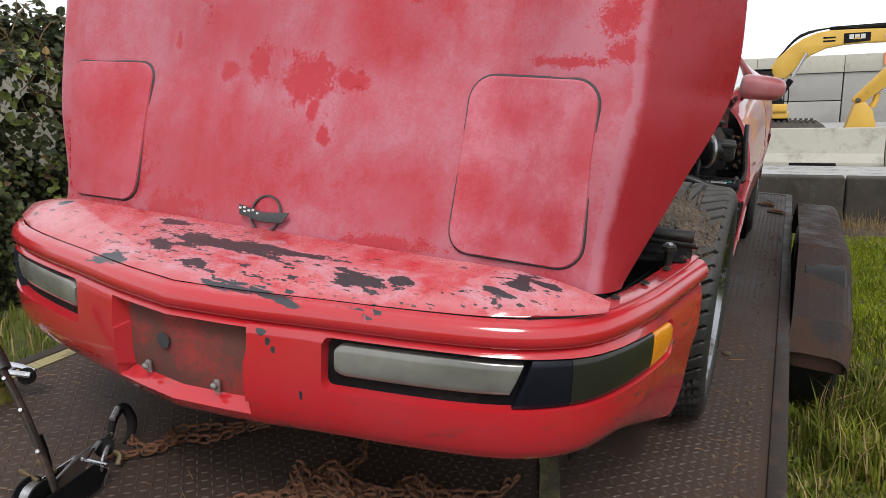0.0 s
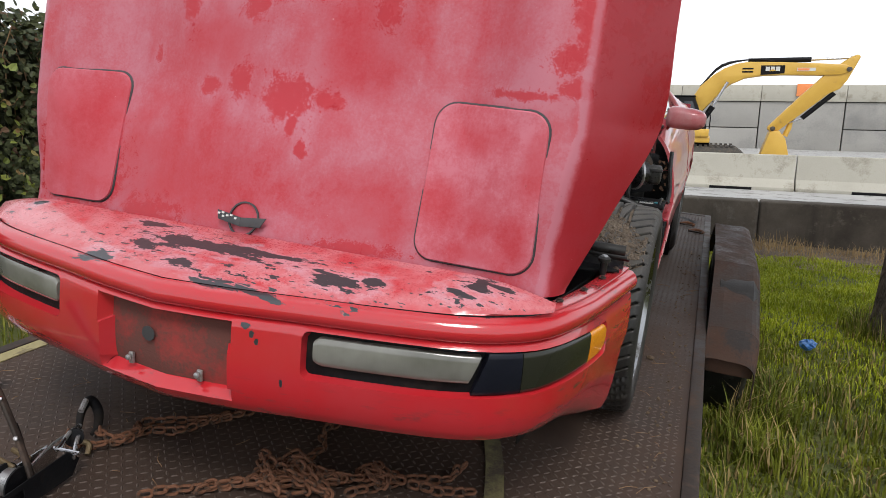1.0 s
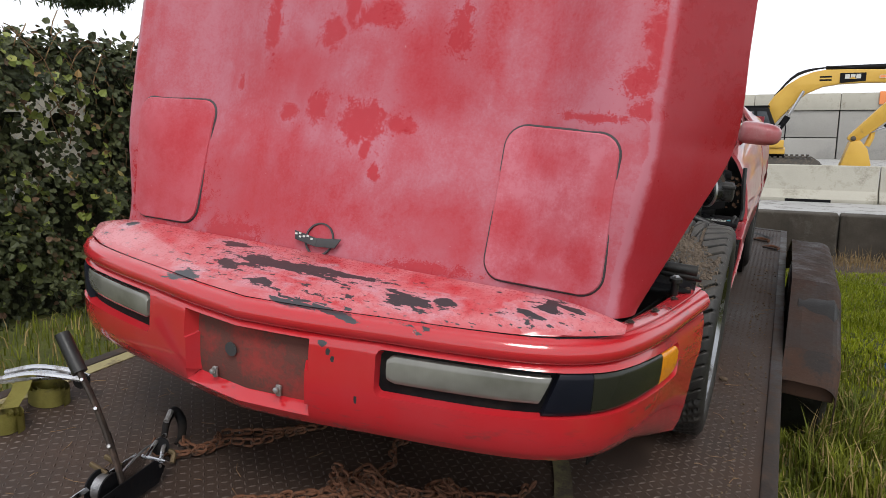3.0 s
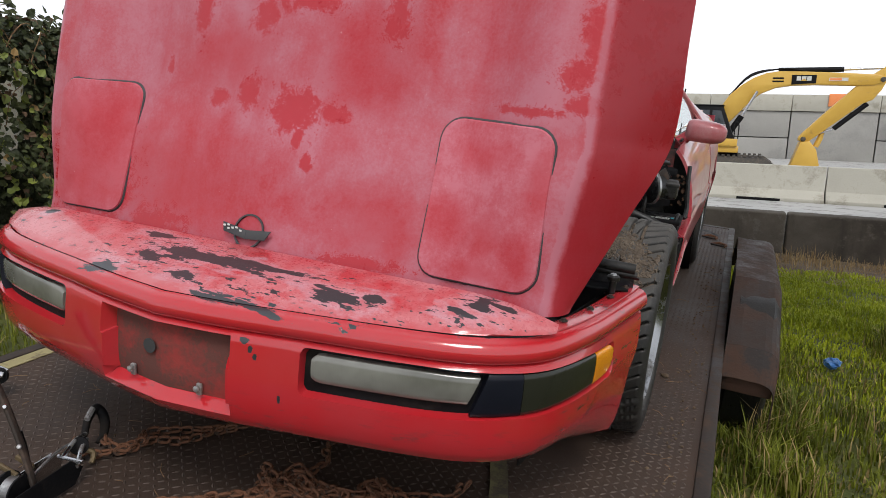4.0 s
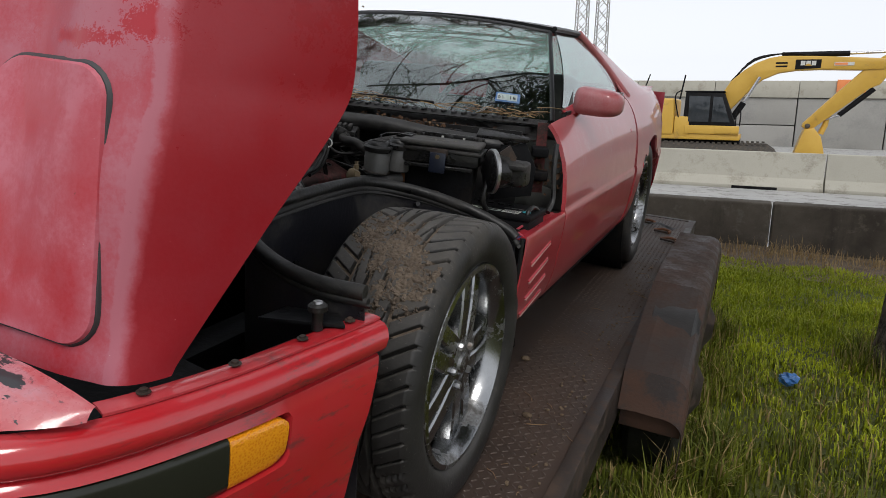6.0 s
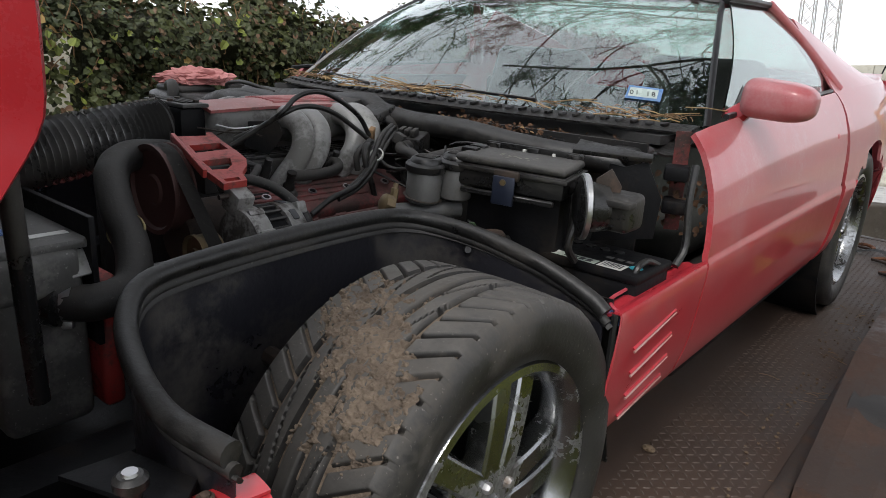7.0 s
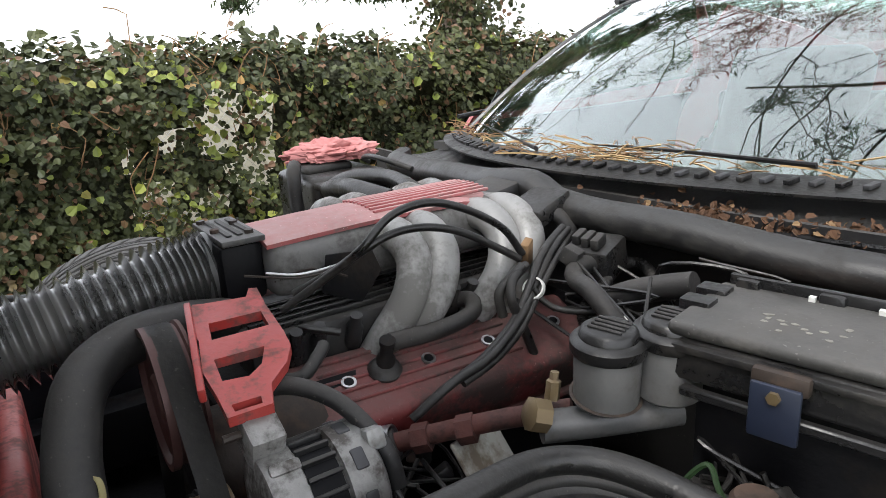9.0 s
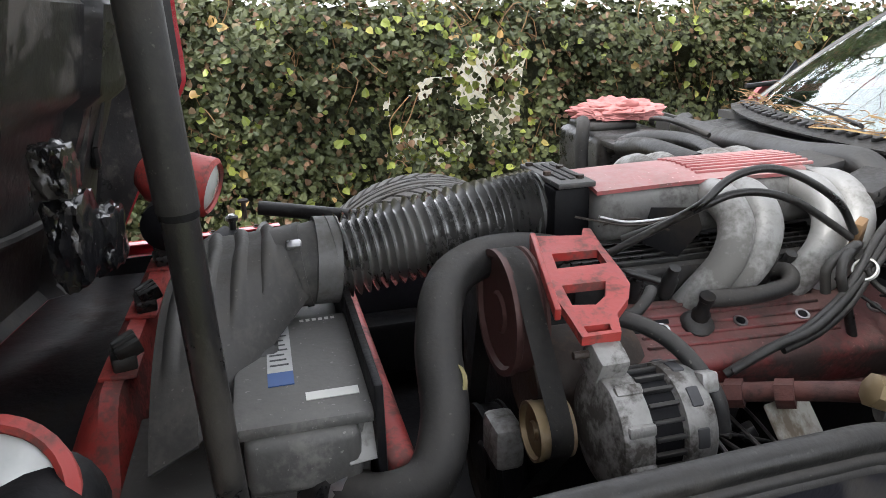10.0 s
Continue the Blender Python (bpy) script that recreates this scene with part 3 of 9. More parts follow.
def excavator(y):
    t = thing("excavator", (0, y, -0.75), "yellow tracked excavator parked behind the barrier, boom folded", "excavator")
    at = lambda yy: Matrix(((1, 0, 0, 0), (0, 0, 1, yy), (0, 1, 0, 0), (0, 0, 0, 1)))
    for dy in (-1.2, 1.0):
        shape = [(-2.5, -0.75), (1.9, -0.75), (2.25, -0.55), (2.25, -0.3), (1.95, -0.08), (-2.5, -0.02), (-2.85, -0.3), (-2.85, -0.5)]
        tr = part("track", prism(shape, 0.55, at(y + dy), 0.02), track_steel, t)
        for i in range(24):
            part("track_shoe", box(-2.5 + i * 0.185, -2.4 + i * 0.185, y + dy - 0.02, y + dy + 0.57, -0.07, 0.0, 0.0, 1), track_steel, tr)
        for i in range(7):
            part("roller", lathe([(0, 0), (0.11, 0), (0.11, 0.03), (0.05, 0.05), (0, 0.05)], 14, pose(-2.3 + i * 0.62, y + dy - 0.012, -0.5, 90, 0, 0)), black, tr)
    part("slew_ring", lathe([(0.0, 0), (0.75, 0), (0.75, 0.14), (0.0, 0.14)], 28, pose(-0.4, y, 0.0)), black, t)
    part("undercarriage", box(-1.6, 1.0, y - 0.9, y + 1.1, -0.5, 0.12, 0.05), black, t)
    body = part("housing", box(-3.05, -1.3, y - 1.25, y + 1.2, 0.22, 1.62, 0.09, 3), yellow, t)
    part("decal", box(-2.45, -1.75, y - 1.262, y - 1.249, 0.78, 1.45, 0.002), black, body, "black maker's panel")
    part("side_door", box(-1.28, -0.75, y - 1.22, y + 1.1, 0.2, 0.95, 0.05), yellow, body)
    for i in range(4):
        part("grille_slat", box(-2.98, -2.55, y - 1.27, y - 1.25, 0.85 + i * 0.12, 0.9 + i * 0.12, 0.004), black, body)
    part("deck_plate", box(-3.0, 1.0, y - 1.2, y + 1.1, 0.08, 0.3, 0.04), yellow, t)
    cab = part("cab", prism([(-1.0, 0.3), (0.75, 0.3), (0.8, 0.7), (0.35, 1.85), (-0.95, 1.88)], 1.0, at(y - 1.2), 0.05), black, t)
    part("window_pane", prism([(-0.8, 0.75), (-0.1, 0.75), (-0.1, 1.7), (-0.82, 1.72)], 0.02, at(y - 1.225), 0.004), dark_glass, cab)
    part("window_pane", prism([(0.0, 0.75), (0.62, 0.75), (0.3, 1.68), (0.0, 1.7)], 0.02, at(y - 1.225), 0.004), dark_glass, cab)
    part("grab_rail", tube([(0.95, y - 1.22, 0.62), (0.95, y - 1.22, 1.15), (0.82, y - 1.22, 1.25), (0.82, y - 1.22, 0.62)], 0.022, 6, 3), black, cab)
    part("roof_plate", box(-0.98, 0.38, y - 1.22, y - 0.2, 1.86, 1.91, 0.02), black, cab)
    part("tool_box", box(0.15, 0.95, y - 1.29, y - 1.2, 0.34, 0.6, 0.02), yellow, cab)
    part("door_step", box(-0.9, 0.95, y - 1.26, y - 1.15, 0.3, 0.62, 0.03), yellow, cab)
    boom = [(-0.45, 0.35), (0.0, 0.35), (0.6, 1.25), (1.15, 1.95), (1.55, 2.36), (2.05, 2.6), (2.6, 2.69), (3.3, 2.72), (4.6, 2.7), (5.2, 2.72), (5.5, 2.85), (5.5, 3.0), (5.3, 3.1), (4.2, 3.16), (3.0, 3.21), (2.1, 3.22), (1.7, 3.15), (1.3, 2.98), (0.9, 2.7), (0.5, 2.3), (0.0, 1.4)]
    bo = part("boom", prism(boom, 0.5, at(y - 0.45), 0.04), yellow, t)
    part("decal", prism([(2.55, 2.72), (3.35, 2.78), (3.35, 3.08), (2.55, 3.08)], 0.01, at(y - 0.462), 0.0), black, bo, "black maker's panel")
    stick = [(5.2, 2.2), (5.42, 2.55), (5.72, 3.3), (5.74, 3.4), (5.64, 3.46), (5.48, 3.4), (5.2, 3.18), (4.75, 2.8), (3.9, 1.85), (3.0, 0.78), (2.98, 0.65), (3.1, 0.55), (3.35, 0.6), (4.9, 2.05)]
    stk = part("stick", prism(stick, 0.4, at(y - 0.4), 0.03), yellow, t)
    part("bucket_link", tube([(3.35, y - 0.2, 0.95), (3.75, y - 0.2, 0.95), (3.6, y - 0.2, 0.4)], 0.1, 8, 2), yellow, stk)
    bk = part("bucket", prism([(2.75, -0.55), (3.05, 0.55), (3.35, 0.62), (3.6, 0.3), (3.75, -0.3), (3.45, -0.62), (3.0, -0.7)], 1.0, at(y - 0.7), 0.03), yellow, t)
    for i in range(5):
        part("tooth", cbox((2.8, y - 0.62 + i * 0.22, -0.72), (0.12, 0.08, 0.22), 0.01, (0, 20, 0)), steel, bk)
    part("boom_ram", tube([(0.55, y - 0.55, 0.7), (1.0, y - 0.55, 1.5)], 0.11, 10, 1), black, bo)
    part("ram_rod", tube([(1.0, y - 0.55, 1.5), (1.45, y - 0.55, 2.45)], 0.055, 8, 1), chrome, bo)
    part("stick_ram", tube([(2.1, y - 0.2, 3.27), (4.2, y - 0.2, 3.3)], 0.1, 10, 1), black, bo)
    part("ram_rod", tube([(4.2, y - 0.2, 3.3), (5.6, y - 0.2, 3.36)], 0.05, 8, 1), chrome, bo)
    part("bucket_ram", tube([(5.05, y - 0.3, 2.05), (4.1, y - 0.3, 1.1)], 0.09, 10, 1), black, stk)
    part("ram_rod", tube([(4.1, y - 0.3, 1.1), (3.6, y - 0.3, 0.9)], 0.045, 8, 1), chrome, stk)
    for k_ in range(3):
        part("hose", tube([(0.5, y - 0.3 + 0.08 * k_, 2.3), (1.2, y - 0.3 + 0.08 * k_, 3.05 + 0.04 * k_), (2.2, y - 0.3 + 0.08 * k_, 3.32), (3.0, y - 0.3 + 0.08 * k_, 3.25)], 0.03, 6, 4), black, bo)
    part("mirror_arm", tube([(-1.15, y - 1.2, 0.9), (-1.3, y - 1.3, 1.7), (-1.05, y - 1.3, 1.95)], 0.025, 6, 3), black, t)
    part("aerial", tube([(-2.6, y - 0.8, 1.6), (-2.3, y - 0.8, 2.55)], 0.025, 5, 1), black, t)
    part("aerial", tube([(-1.15, y - 1.1, 1.6), (-1.02, y - 1.1, 2.5)], 0.03, 5, 1), black, t)
    part("warning_label", box(3.75, 4.35, y - 0.462, y - 0.452, 2.86, 2.98, 0.0), white_tag, bo, "small white and red label")
    part("warning_bar", box(3.77, 4.15, y - 0.466, y - 0.461, 2.88, 2.96, 0.0), orange, bo)
    for zz in (2.93, 2.81):
        part("marking", box(1.92, 2.3, y - 0.456, y - 0.45, zz, zz + 0.06, 0.0), black, bo)
    for px_, pz_ in ((5.42, 2.92), (3.15, 0.68), (0.1, 0.62)):
        part("pivot_pin", lathe([(0, 0), (0.09, 0), (0.09, 0.04), (0.06, 0.06), (0, 0.06)], 16, pose(px_, y - 0.45, pz_, 90, 0, 0)), track_steel, bo)
    for x, z, own, yy in ((2.95, 2.95, bo, y - 0.468), (-2.1, 1.22, body, y - 1.268)):
        for i in range(3):
            part("logo_bar", box(x - 0.24 + 0.17 * i, x - 0.1 + 0.17 * i, yy, yy + 0.006, z - 0.08, z + 0.08, 0.0), white_tag, own)
        part("logo_wedge", prism([(x - 0.12, z - 0.09), (x + 0.12, z - 0.09), (x, z - 0.01)], 0.006, at(yy - 0.004), 0.0), yellow, own)
    t.scale.z = 0.95
    t.location.z -= 0.08
    return t


excavator(27.0)

# ---- tree beside the trailer ----
def limb(bm, a, d, length, r, depth, tips, rng, floor_=3.05):
    """A crooked branch that forks down to fine twigs and stays above floor_."""
    pts, p, q = [a], Vector(a), Vector(d).normalized()
    n = (8, 6, 5, 4)[depth]
    for i in range(n):
        q = (q + Vector((rng.uniform(-1, 1), rng.uniform(-1, 1), rng.uniform(-0.9, 0.8))) * (0.3, 0.42, 0.5, 0.5)[depth]).normalized()
        p = p + q * length / n
        p.z = max(p.z, floor_)
        pts.append(tuple(p))
    tube(pts, [r, r * 0.85, r * 0.65, r * 0.45], (8, 6, 4, 3)[depth], (2, 2, 1, 1)[depth], bm)
    if depth >= 2:
        tips.append((pts, depth))
    if depth >= 3:
        return
    for i in range((8, 7, 5)[depth]):
        k_ = rng.randrange(1, n + 1)
        side = Vector((rng.uniform(-1, 1), rng.uniform(-1, 1), rng.uniform(-0.8, 0.6))).normalized()
        limb(bm, pts[k_], (q * 0.5 + side), length * rng.uniform(0.28, 0.5), max(r * 0.42, 0.004), depth + 1, tips, rng, floor_)


def needles(vs, fs, tips, share, count, rng, long_=0.045, wide=0.006):
    """Feathery tufts along some of the twigs."""
    for pts, depth in tips:
        if noise.noise(Vector(pts[0]) * 0.8) + rng.uniform(-0.25, 0.25) < share:
            continue
        for _ in range(count):
            i = rng.randrange(len(pts) - 1)
            c = Vector(pts[i]).lerp(Vector(pts[i + 1]), rng.random()) + Vector((rng.gauss(0, 1), rng.gauss(0, 1), rng.gauss(-0.4, 1))) * 0.06
            q = Euler((rng.uniform(0, 6), rng.uniform(0, 6), rng.uniform(0, 6))).to_matrix()
            w, l_ = wide * rng.uniform(0.7, 1.3), long_ * rng.uniform(0.6, 1.5)
            i = len(vs)
            vs += [tuple(c + q @ Vector(v)) for v in ((-l_, 0, 0), (0, w, 0.004), (l_, 0, 0), (0, -w, 0.004))]
            fs.append((i, i + 1, i + 2, i + 3))


def tree(x, y):
    rng = random.Random(11)
    t = thing("tree", (x, y, ground_z(x, y)), "large tree with furrowed grey-brown bark standing in the grass", "tree")
    z0 = ground_z(x, y) - 0.1
    bm = bmesh.new()
    seg, rings = 56, 70
    g = []
    for j in range(rings):
        u = j / (rings - 1)
        z = z0 + 3.4 * u
        cx, cy = x + 0.07 * u + 0.03 * math.sin(5 * u), y + 0.05 * u
        row = []
        for i in range(seg):
            a = 2 * math.pi * i / seg
            r = 0.24 * (1 - 0.06 * u) + 0.035 * math.exp(-z / 0.25 + z0 / 0.25) + 0.02 * math.sin(3 * a + 1)
            f = noise.noise((math.cos(a) * 4.5, math.sin(a) * 4.5, z * 2.2)) + 0.6 * noise.noise((math.cos(a) * 11, math.sin(a) * 11, z * 5))
            r += 0.017 * max(-0.8, min(0.45, f * 1.6))
            row.append(bm.verts.new((cx + r * math.cos(a), cy + r * math.sin(a), z)))
        g.append(row)
    for a, b in zip(g, g[1:]):
        for i in range(seg):
            bm.faces.new((a[i], a[(i + 1) % seg], b[(i + 1) % seg], b[i]))
    part("trunk", bm, bark, t)
    bm, tips = bmesh.new(), []
    top = (x + 0.07, y + 0.05, z0 + 3.2)
    for d, ln in (((-0.9, -0.6, 0.7), 5.2), ((-0.8, 0.5, 0.8), 5.0), ((0.8, -0.5, 0.9), 2.6), ((-0.95, -0.1, 0.5), 6.0), ((0.1, 0.2, 1.0), 3.0), ((-1.0, 0.35, 0.65), 6.2)):
        limb(bm, top, d, ln, 0.042, 0, tips, rng)
    part("limb", bm, bark, t)
    vs, fs = [], []
    needles(vs, fs, tips, 0.06, 30, rng, 0.05, 0.007)
    # the rest of the crown: unseen broad clumps over the grass, added to shade it and the car's side
    clumps = [Vector((x + 1.1 + rng.gauss(0, 1.3), y - 0.6 + rng.gauss(0, 1.9), 5.2 + rng.gauss(0, 0.9))) for _ in range(230)]
    for c0 in clumps:
        if c0.x < 1.75 or c0.z < 3.7:
            continue
        for _ in range(110):
            c = c0 + Vector((rng.gauss(0, 1), rng.gauss(0, 1), rng.gauss(0, 0.6))) * 0.34
            q = Euler((rng.uniform(-0.8, 0.8), rng.uniform(-0.8, 0.8), rng.uniform(0, 6))).to_matrix()
            w, l_ = 0.022 * rng.uniform(0.7, 1.3), 0.1 * rng.uniform(0.7, 1.3)
            i = len(vs)
            vs += [tuple(c + q @ Vector(v)) for v in ((-l_, 0, 0), (0, w, 0.006), (l_, 0, 0), (0, -w, 0.006))]
            fs.append((i, i + 1, i + 2, i + 3))
    me = bpy.data.meshes.new("crown")
    me.from_pydata(vs, [], fs)
    me.materials.append(tree_leaf)
    cr = new("crown", me)
    cr.parent, cr.matrix_parent_inverse = t, home(t).inverted()


tree(2.4, 3.05)


def ivied_tree(x, y):
    """The tree behind the hedge: its trunk is lost in ivy, its crown spreads above."""
    rng = random.Random(23)
    t = thing("tree", (x, y, -0.6), "old tree behind the hedge, trunk wrapped in ivy", "tree")
    part("trunk", tube([(x, y, -0.6), (x + 0.03, y, 1.0), (x - 0.04, y + 0.05, 2.4), (x, y + 0.02, 3.6)], [0.2, 0.17, 0.16, 0.14], 14, 6), bark, t)
    bm, tips = bmesh.new(), []
    for d, ln in (((-0.7, 0.8, 0.5), 3.4), ((-0.9, -0.2, 0.5), 3.4), ((0.4, 0.9, 0.5), 3.2), ((-0.6, 1.0, 0.15), 4.2), ((-1.0, 0.6, 0.2), 4.5), ((0.2, 0.1, 1.0), 3.0)):
        limb(bm, (x, y, 3.3), d, ln, 0.06, 0, tips, rng, 2.7)
    part("limb", bm, bark, t)
    vs, fs = [], []
    needles(vs, fs, tips, -0.15, 24, rng, 0.06, 0.014)
    me = bpy.data.meshes.new("crown")
    me.from_pydata(vs, [], fs)
    me.materials.append(tree_leaf)
    cr = new("crown", me)
    cr.parent, cr.matrix_parent_inverse = t, home(t).inverted()


ivied_tree(-4.7, 3.66)

# ---- ivy hedge in front of a pale wall ----
hedge_r = random.Random(8)


def gap(y, z):
    """How bare the hedge is there, 0 to 1."""
    v = 0
    for cy, cz, ry, rz in ((1.05, 1.0, 0.22, 0.3), (0.6, 0.52, 0.16, 0.16), (1.22, 0.66, 0.17, 0.24), (0.72, 0.92, 0.12, 0.16), (0.95, 0.45, 0.12, 0.12), (1.35, 1.05, 0.1, 0.16), (0.45, 0.8, 0.08, 0.1), (0.8, 0.37, 0.14, 0.1), (0.5, 0.42, 0.13, 0.12), (1.38, 0.76, 0.06, 0.18)):
        v = max(v, 1 - math.hypot((y - cy) / ry, (z - cz) / rz))
    return max(0, min(1, 1.6 * v))


def hedge_x(y, z):
    brow = 0.16 * math.exp(-((z - 1.22) / 0.22) ** 2)
    return -3.6 + brow + 0.16 * noise.noise((y * 1.1, z * 1.3, 5)) + 0.24 * noise.noise((y * 2.6, z * 2.9, 1)) + 0.11 * noise.noise((y * 7, z * 7, 4)) - 0.3 * max(0, z - 1.3)


def hedge_top(y):
    return 1.46 + 0.13 * noise.noise((y * 1.3, 2, 2)) + 0.12 * noise.noise((y * 4.3, 7, 2)) + (0.25 if y > 5 else 0)


def leaf(vs, fs, c, n, s, rng):
    n = Vector(n).normalized()
    a = n.orthogonal().normalized()
    b = n.cross(a)
    t = rng.uniform(0, 6.283)
    u, v = a * math.cos(t) + b * math.sin(t), b * math.cos(t) - a * math.sin(t)
    i = len(vs)
    for p, q, h in ((-0.6, 0, 0), (-0.35, 0.55, 0.12), (0.25, 0.45, 0.1), (0.75, 0, -0.12), (0.25, -0.45, 0.1), (-0.35, -0.55, 0.12)):
        vs.append(tuple(c + (u * p + v * q + n * h) * s))
    fs += [(i, i + 1, i + 2, i + 3), (i, i + 3, i + 4, i + 5)]


hd = thing("hedge", (-3.7, 2, -0.5), "overgrown ivy hedge with bare gaps and brown twigs", "hedge")
vs, fs = [], []


def spray(start, way, length, count, size, spread, rng):
    """A hanging or rising shoot with leaves along it."""
    p, q = Vector(start), Vector(way).normalized()
    for i in range(count):
        p = p + q * length / count
        q = (q + Vector((0, 0, -0.16)) + Vector((rng.uniform(-1, 1), rng.uniform(-1, 1), rng.uniform(-1, 1))) * 0.16).normalized()
        c = p + Vector((rng.gauss(0, 1), rng.gauss(0, 1), rng.gauss(0, 1))) * spread
        leaf(vs, fs, c, (0.7 + rng.uniform(-0.4, 0.6), rng.uniform(-0.8, 0.8), rng.uniform(-0.1, 1.3)), size * rng.uniform(0.6, 1.35), rng)


for _ in range(38000):
    y = -1.6 + 12.5 * hedge_r.random() ** 1.25
    z = hedge_r.uniform(-0.5, hedge_top(y))
    if hedge_r.random() < gap(y, z) * 0.68 or noise.noise((y * 3.1, z * 3.1, 31)) < hedge_r.uniform(-0.6, -0.12):
        continue
    depth = hedge_r.random() ** 1.4 * 0.36
    c = Vector((hedge_x(y, z) - depth + 0.03, y, z))
    leaf(vs, fs, c, (1 + hedge_r.uniform(-0.3, 0.6), hedge_r.uniform(-0.9, 0.9), hedge_r.uniform(-0.3, 1.2)), hedge_r.uniform(0.016, 0.044), hedge_r)
for _ in range(1700):
    y = -1.6 + 11.5 * hedge_r.random() ** 1.2
    z = hedge_r.uniform(-0.3, hedge_top(y))
    if hedge_r.random() < gap(y, z) * 1.1 or noise.noise((y * 1.8, z * 1.8, 21)) < -0.15:
        continue
    spray((hedge_x(y, z) - 0.04, y, z), (1, hedge_r.uniform(-0.6, 0.6), hedge_r.uniform(0.0, 0.9)), hedge_r.uniform(0.12, 0.28), 11, 0.034, 0.035, hedge_r)
for _ in range(6000):
    y, x = -1.6 + 12.5 * hedge_r.random(), hedge_r.uniform(-4.2, -3.5)
    z = hedge_top(y) - 0.16 * abs(x + 3.85) + hedge_r.gauss(-0.02, 0.05)
    leaf(vs, fs, Vector((x, y, z)), (hedge_r.uniform(-0.5, 0.8), hedge_r.uniform(-0.7, 0.7), 1), hedge_r.uniform(0.025, 0.055), hedge_r)
for _ in range(190):
    y, x = -1.6 + 11.5 * hedge_r.random(), hedge_r.uniform(-4.1, -3.6)
    tall = hedge_r.uniform(0.06, 0.2) if hedge_r.random() < 0.8 else hedge_r.uniform(0.2, 0.34)
    spray((x, y, hedge_top(y) - 0.06), (hedge_r.uniform(-0.3, 0.5), hedge_r.uniform(-0.5, 0.5), 1.4), tall, 4 + int(tall * 30), 0.042, 0.02, hedge_r)
for cy, cx, h, w, n in ((3.66, -4.6, 3.2, 0.17, 6000), (6.5, -4.2, 2.3, 0.9, 2600)):
    for _ in range(n):
        z = hedge_r.uniform(1.0, h)
        y = cy + hedge_r.gauss(0, w * (0.7 + 0.5 * noise.noise((z * 2.7, cy, 3))))
        leaf(vs, fs, Vector((cx + hedge_r.gauss(0, 0.25), y, z)), (1, hedge_r.uniform(-1, 1), hedge_r.uniform(-0.5, 1)), hedge_r.uniform(0.025, 0.05), hedge_r)
# lit leaves: a brighter yellow copy of the ivy, sunlight put into its colour
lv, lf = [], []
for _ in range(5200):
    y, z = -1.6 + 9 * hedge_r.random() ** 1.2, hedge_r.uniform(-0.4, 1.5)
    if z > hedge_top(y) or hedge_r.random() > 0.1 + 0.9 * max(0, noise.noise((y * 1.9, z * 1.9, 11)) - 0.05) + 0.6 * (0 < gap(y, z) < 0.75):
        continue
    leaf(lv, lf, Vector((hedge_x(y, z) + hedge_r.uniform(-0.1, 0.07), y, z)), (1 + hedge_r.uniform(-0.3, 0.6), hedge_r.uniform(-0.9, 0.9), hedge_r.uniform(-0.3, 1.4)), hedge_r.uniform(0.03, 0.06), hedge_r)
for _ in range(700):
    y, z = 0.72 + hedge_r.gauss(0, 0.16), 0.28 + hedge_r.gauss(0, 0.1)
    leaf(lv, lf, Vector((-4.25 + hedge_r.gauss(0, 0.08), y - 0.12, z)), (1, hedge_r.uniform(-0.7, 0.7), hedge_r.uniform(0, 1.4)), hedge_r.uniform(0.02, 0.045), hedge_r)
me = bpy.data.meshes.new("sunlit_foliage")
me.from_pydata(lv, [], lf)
me.materials.append(leafy("sunlit_ivy_leaves", (0.1, 0.14, 0.028), (0.27, 0.29, 0.06), (0.3, 0.19, 0.07), 0.45, 0.4, 0.85))
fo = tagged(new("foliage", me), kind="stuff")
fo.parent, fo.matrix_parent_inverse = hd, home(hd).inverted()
me = bpy.data.meshes.new("foliage")
me.from_pydata(vs, [], fs)
me.materials.append(ivy)
fo = tagged(new("foliage", me), kind="stuff")
fo.parent, fo.matrix_parent_inverse = hd, home(hd).inverted()
# dark sheet behind the leaves: shade inside the hedge, given as colour
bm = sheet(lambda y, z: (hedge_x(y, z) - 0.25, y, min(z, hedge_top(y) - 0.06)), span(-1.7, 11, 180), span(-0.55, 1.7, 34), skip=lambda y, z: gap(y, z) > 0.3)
core = surf("shaded_depth", (0.014, 0.018, 0.009), (0.04, 0.042, 0.02), 9, 60, (0.9, 1.0), bump=0.8, dist=0.03)
part("inner_shade", bm, core, hd)
bm = bmesh.new()
for _ in range(260):
    y, z = hedge_r.uniform(-1, 4.5), hedge_r.uniform(0.0, 1.4)
    if hedge_r.random() > 0.35 + gap(y, z):
        continue
    p = Vector((hedge_x(y, z) - hedge_r.uniform(-0.02, 0.2), y, z))
    pts = [p]
    for i in range(3):
        pts.append(pts[-1] + Vector((hedge_r.uniform(-0.05, 0.05), hedge_r.uniform(-0.12, 0.12), hedge_r.uniform(-0.05, 0.2))))
    tube(pts, 0.004, 4, 2, bm)
tagged(part("twig", bm, needle, hd), kind="stuff")
pf = thing("pipe_frame", (-3.95, 1.1, -0.5), "pale bent pipe frame standing behind the ivy", "pipe frame")
pale_pipe = surf("chalky_pale_pipe", (0.45, 0.44, 0.4), (0.55, 0.53, 0.48), 9, 80, (0.6, 0.8), bump=0.1, dirt=(0.25, 0.23, 0.18), amount=0.35)
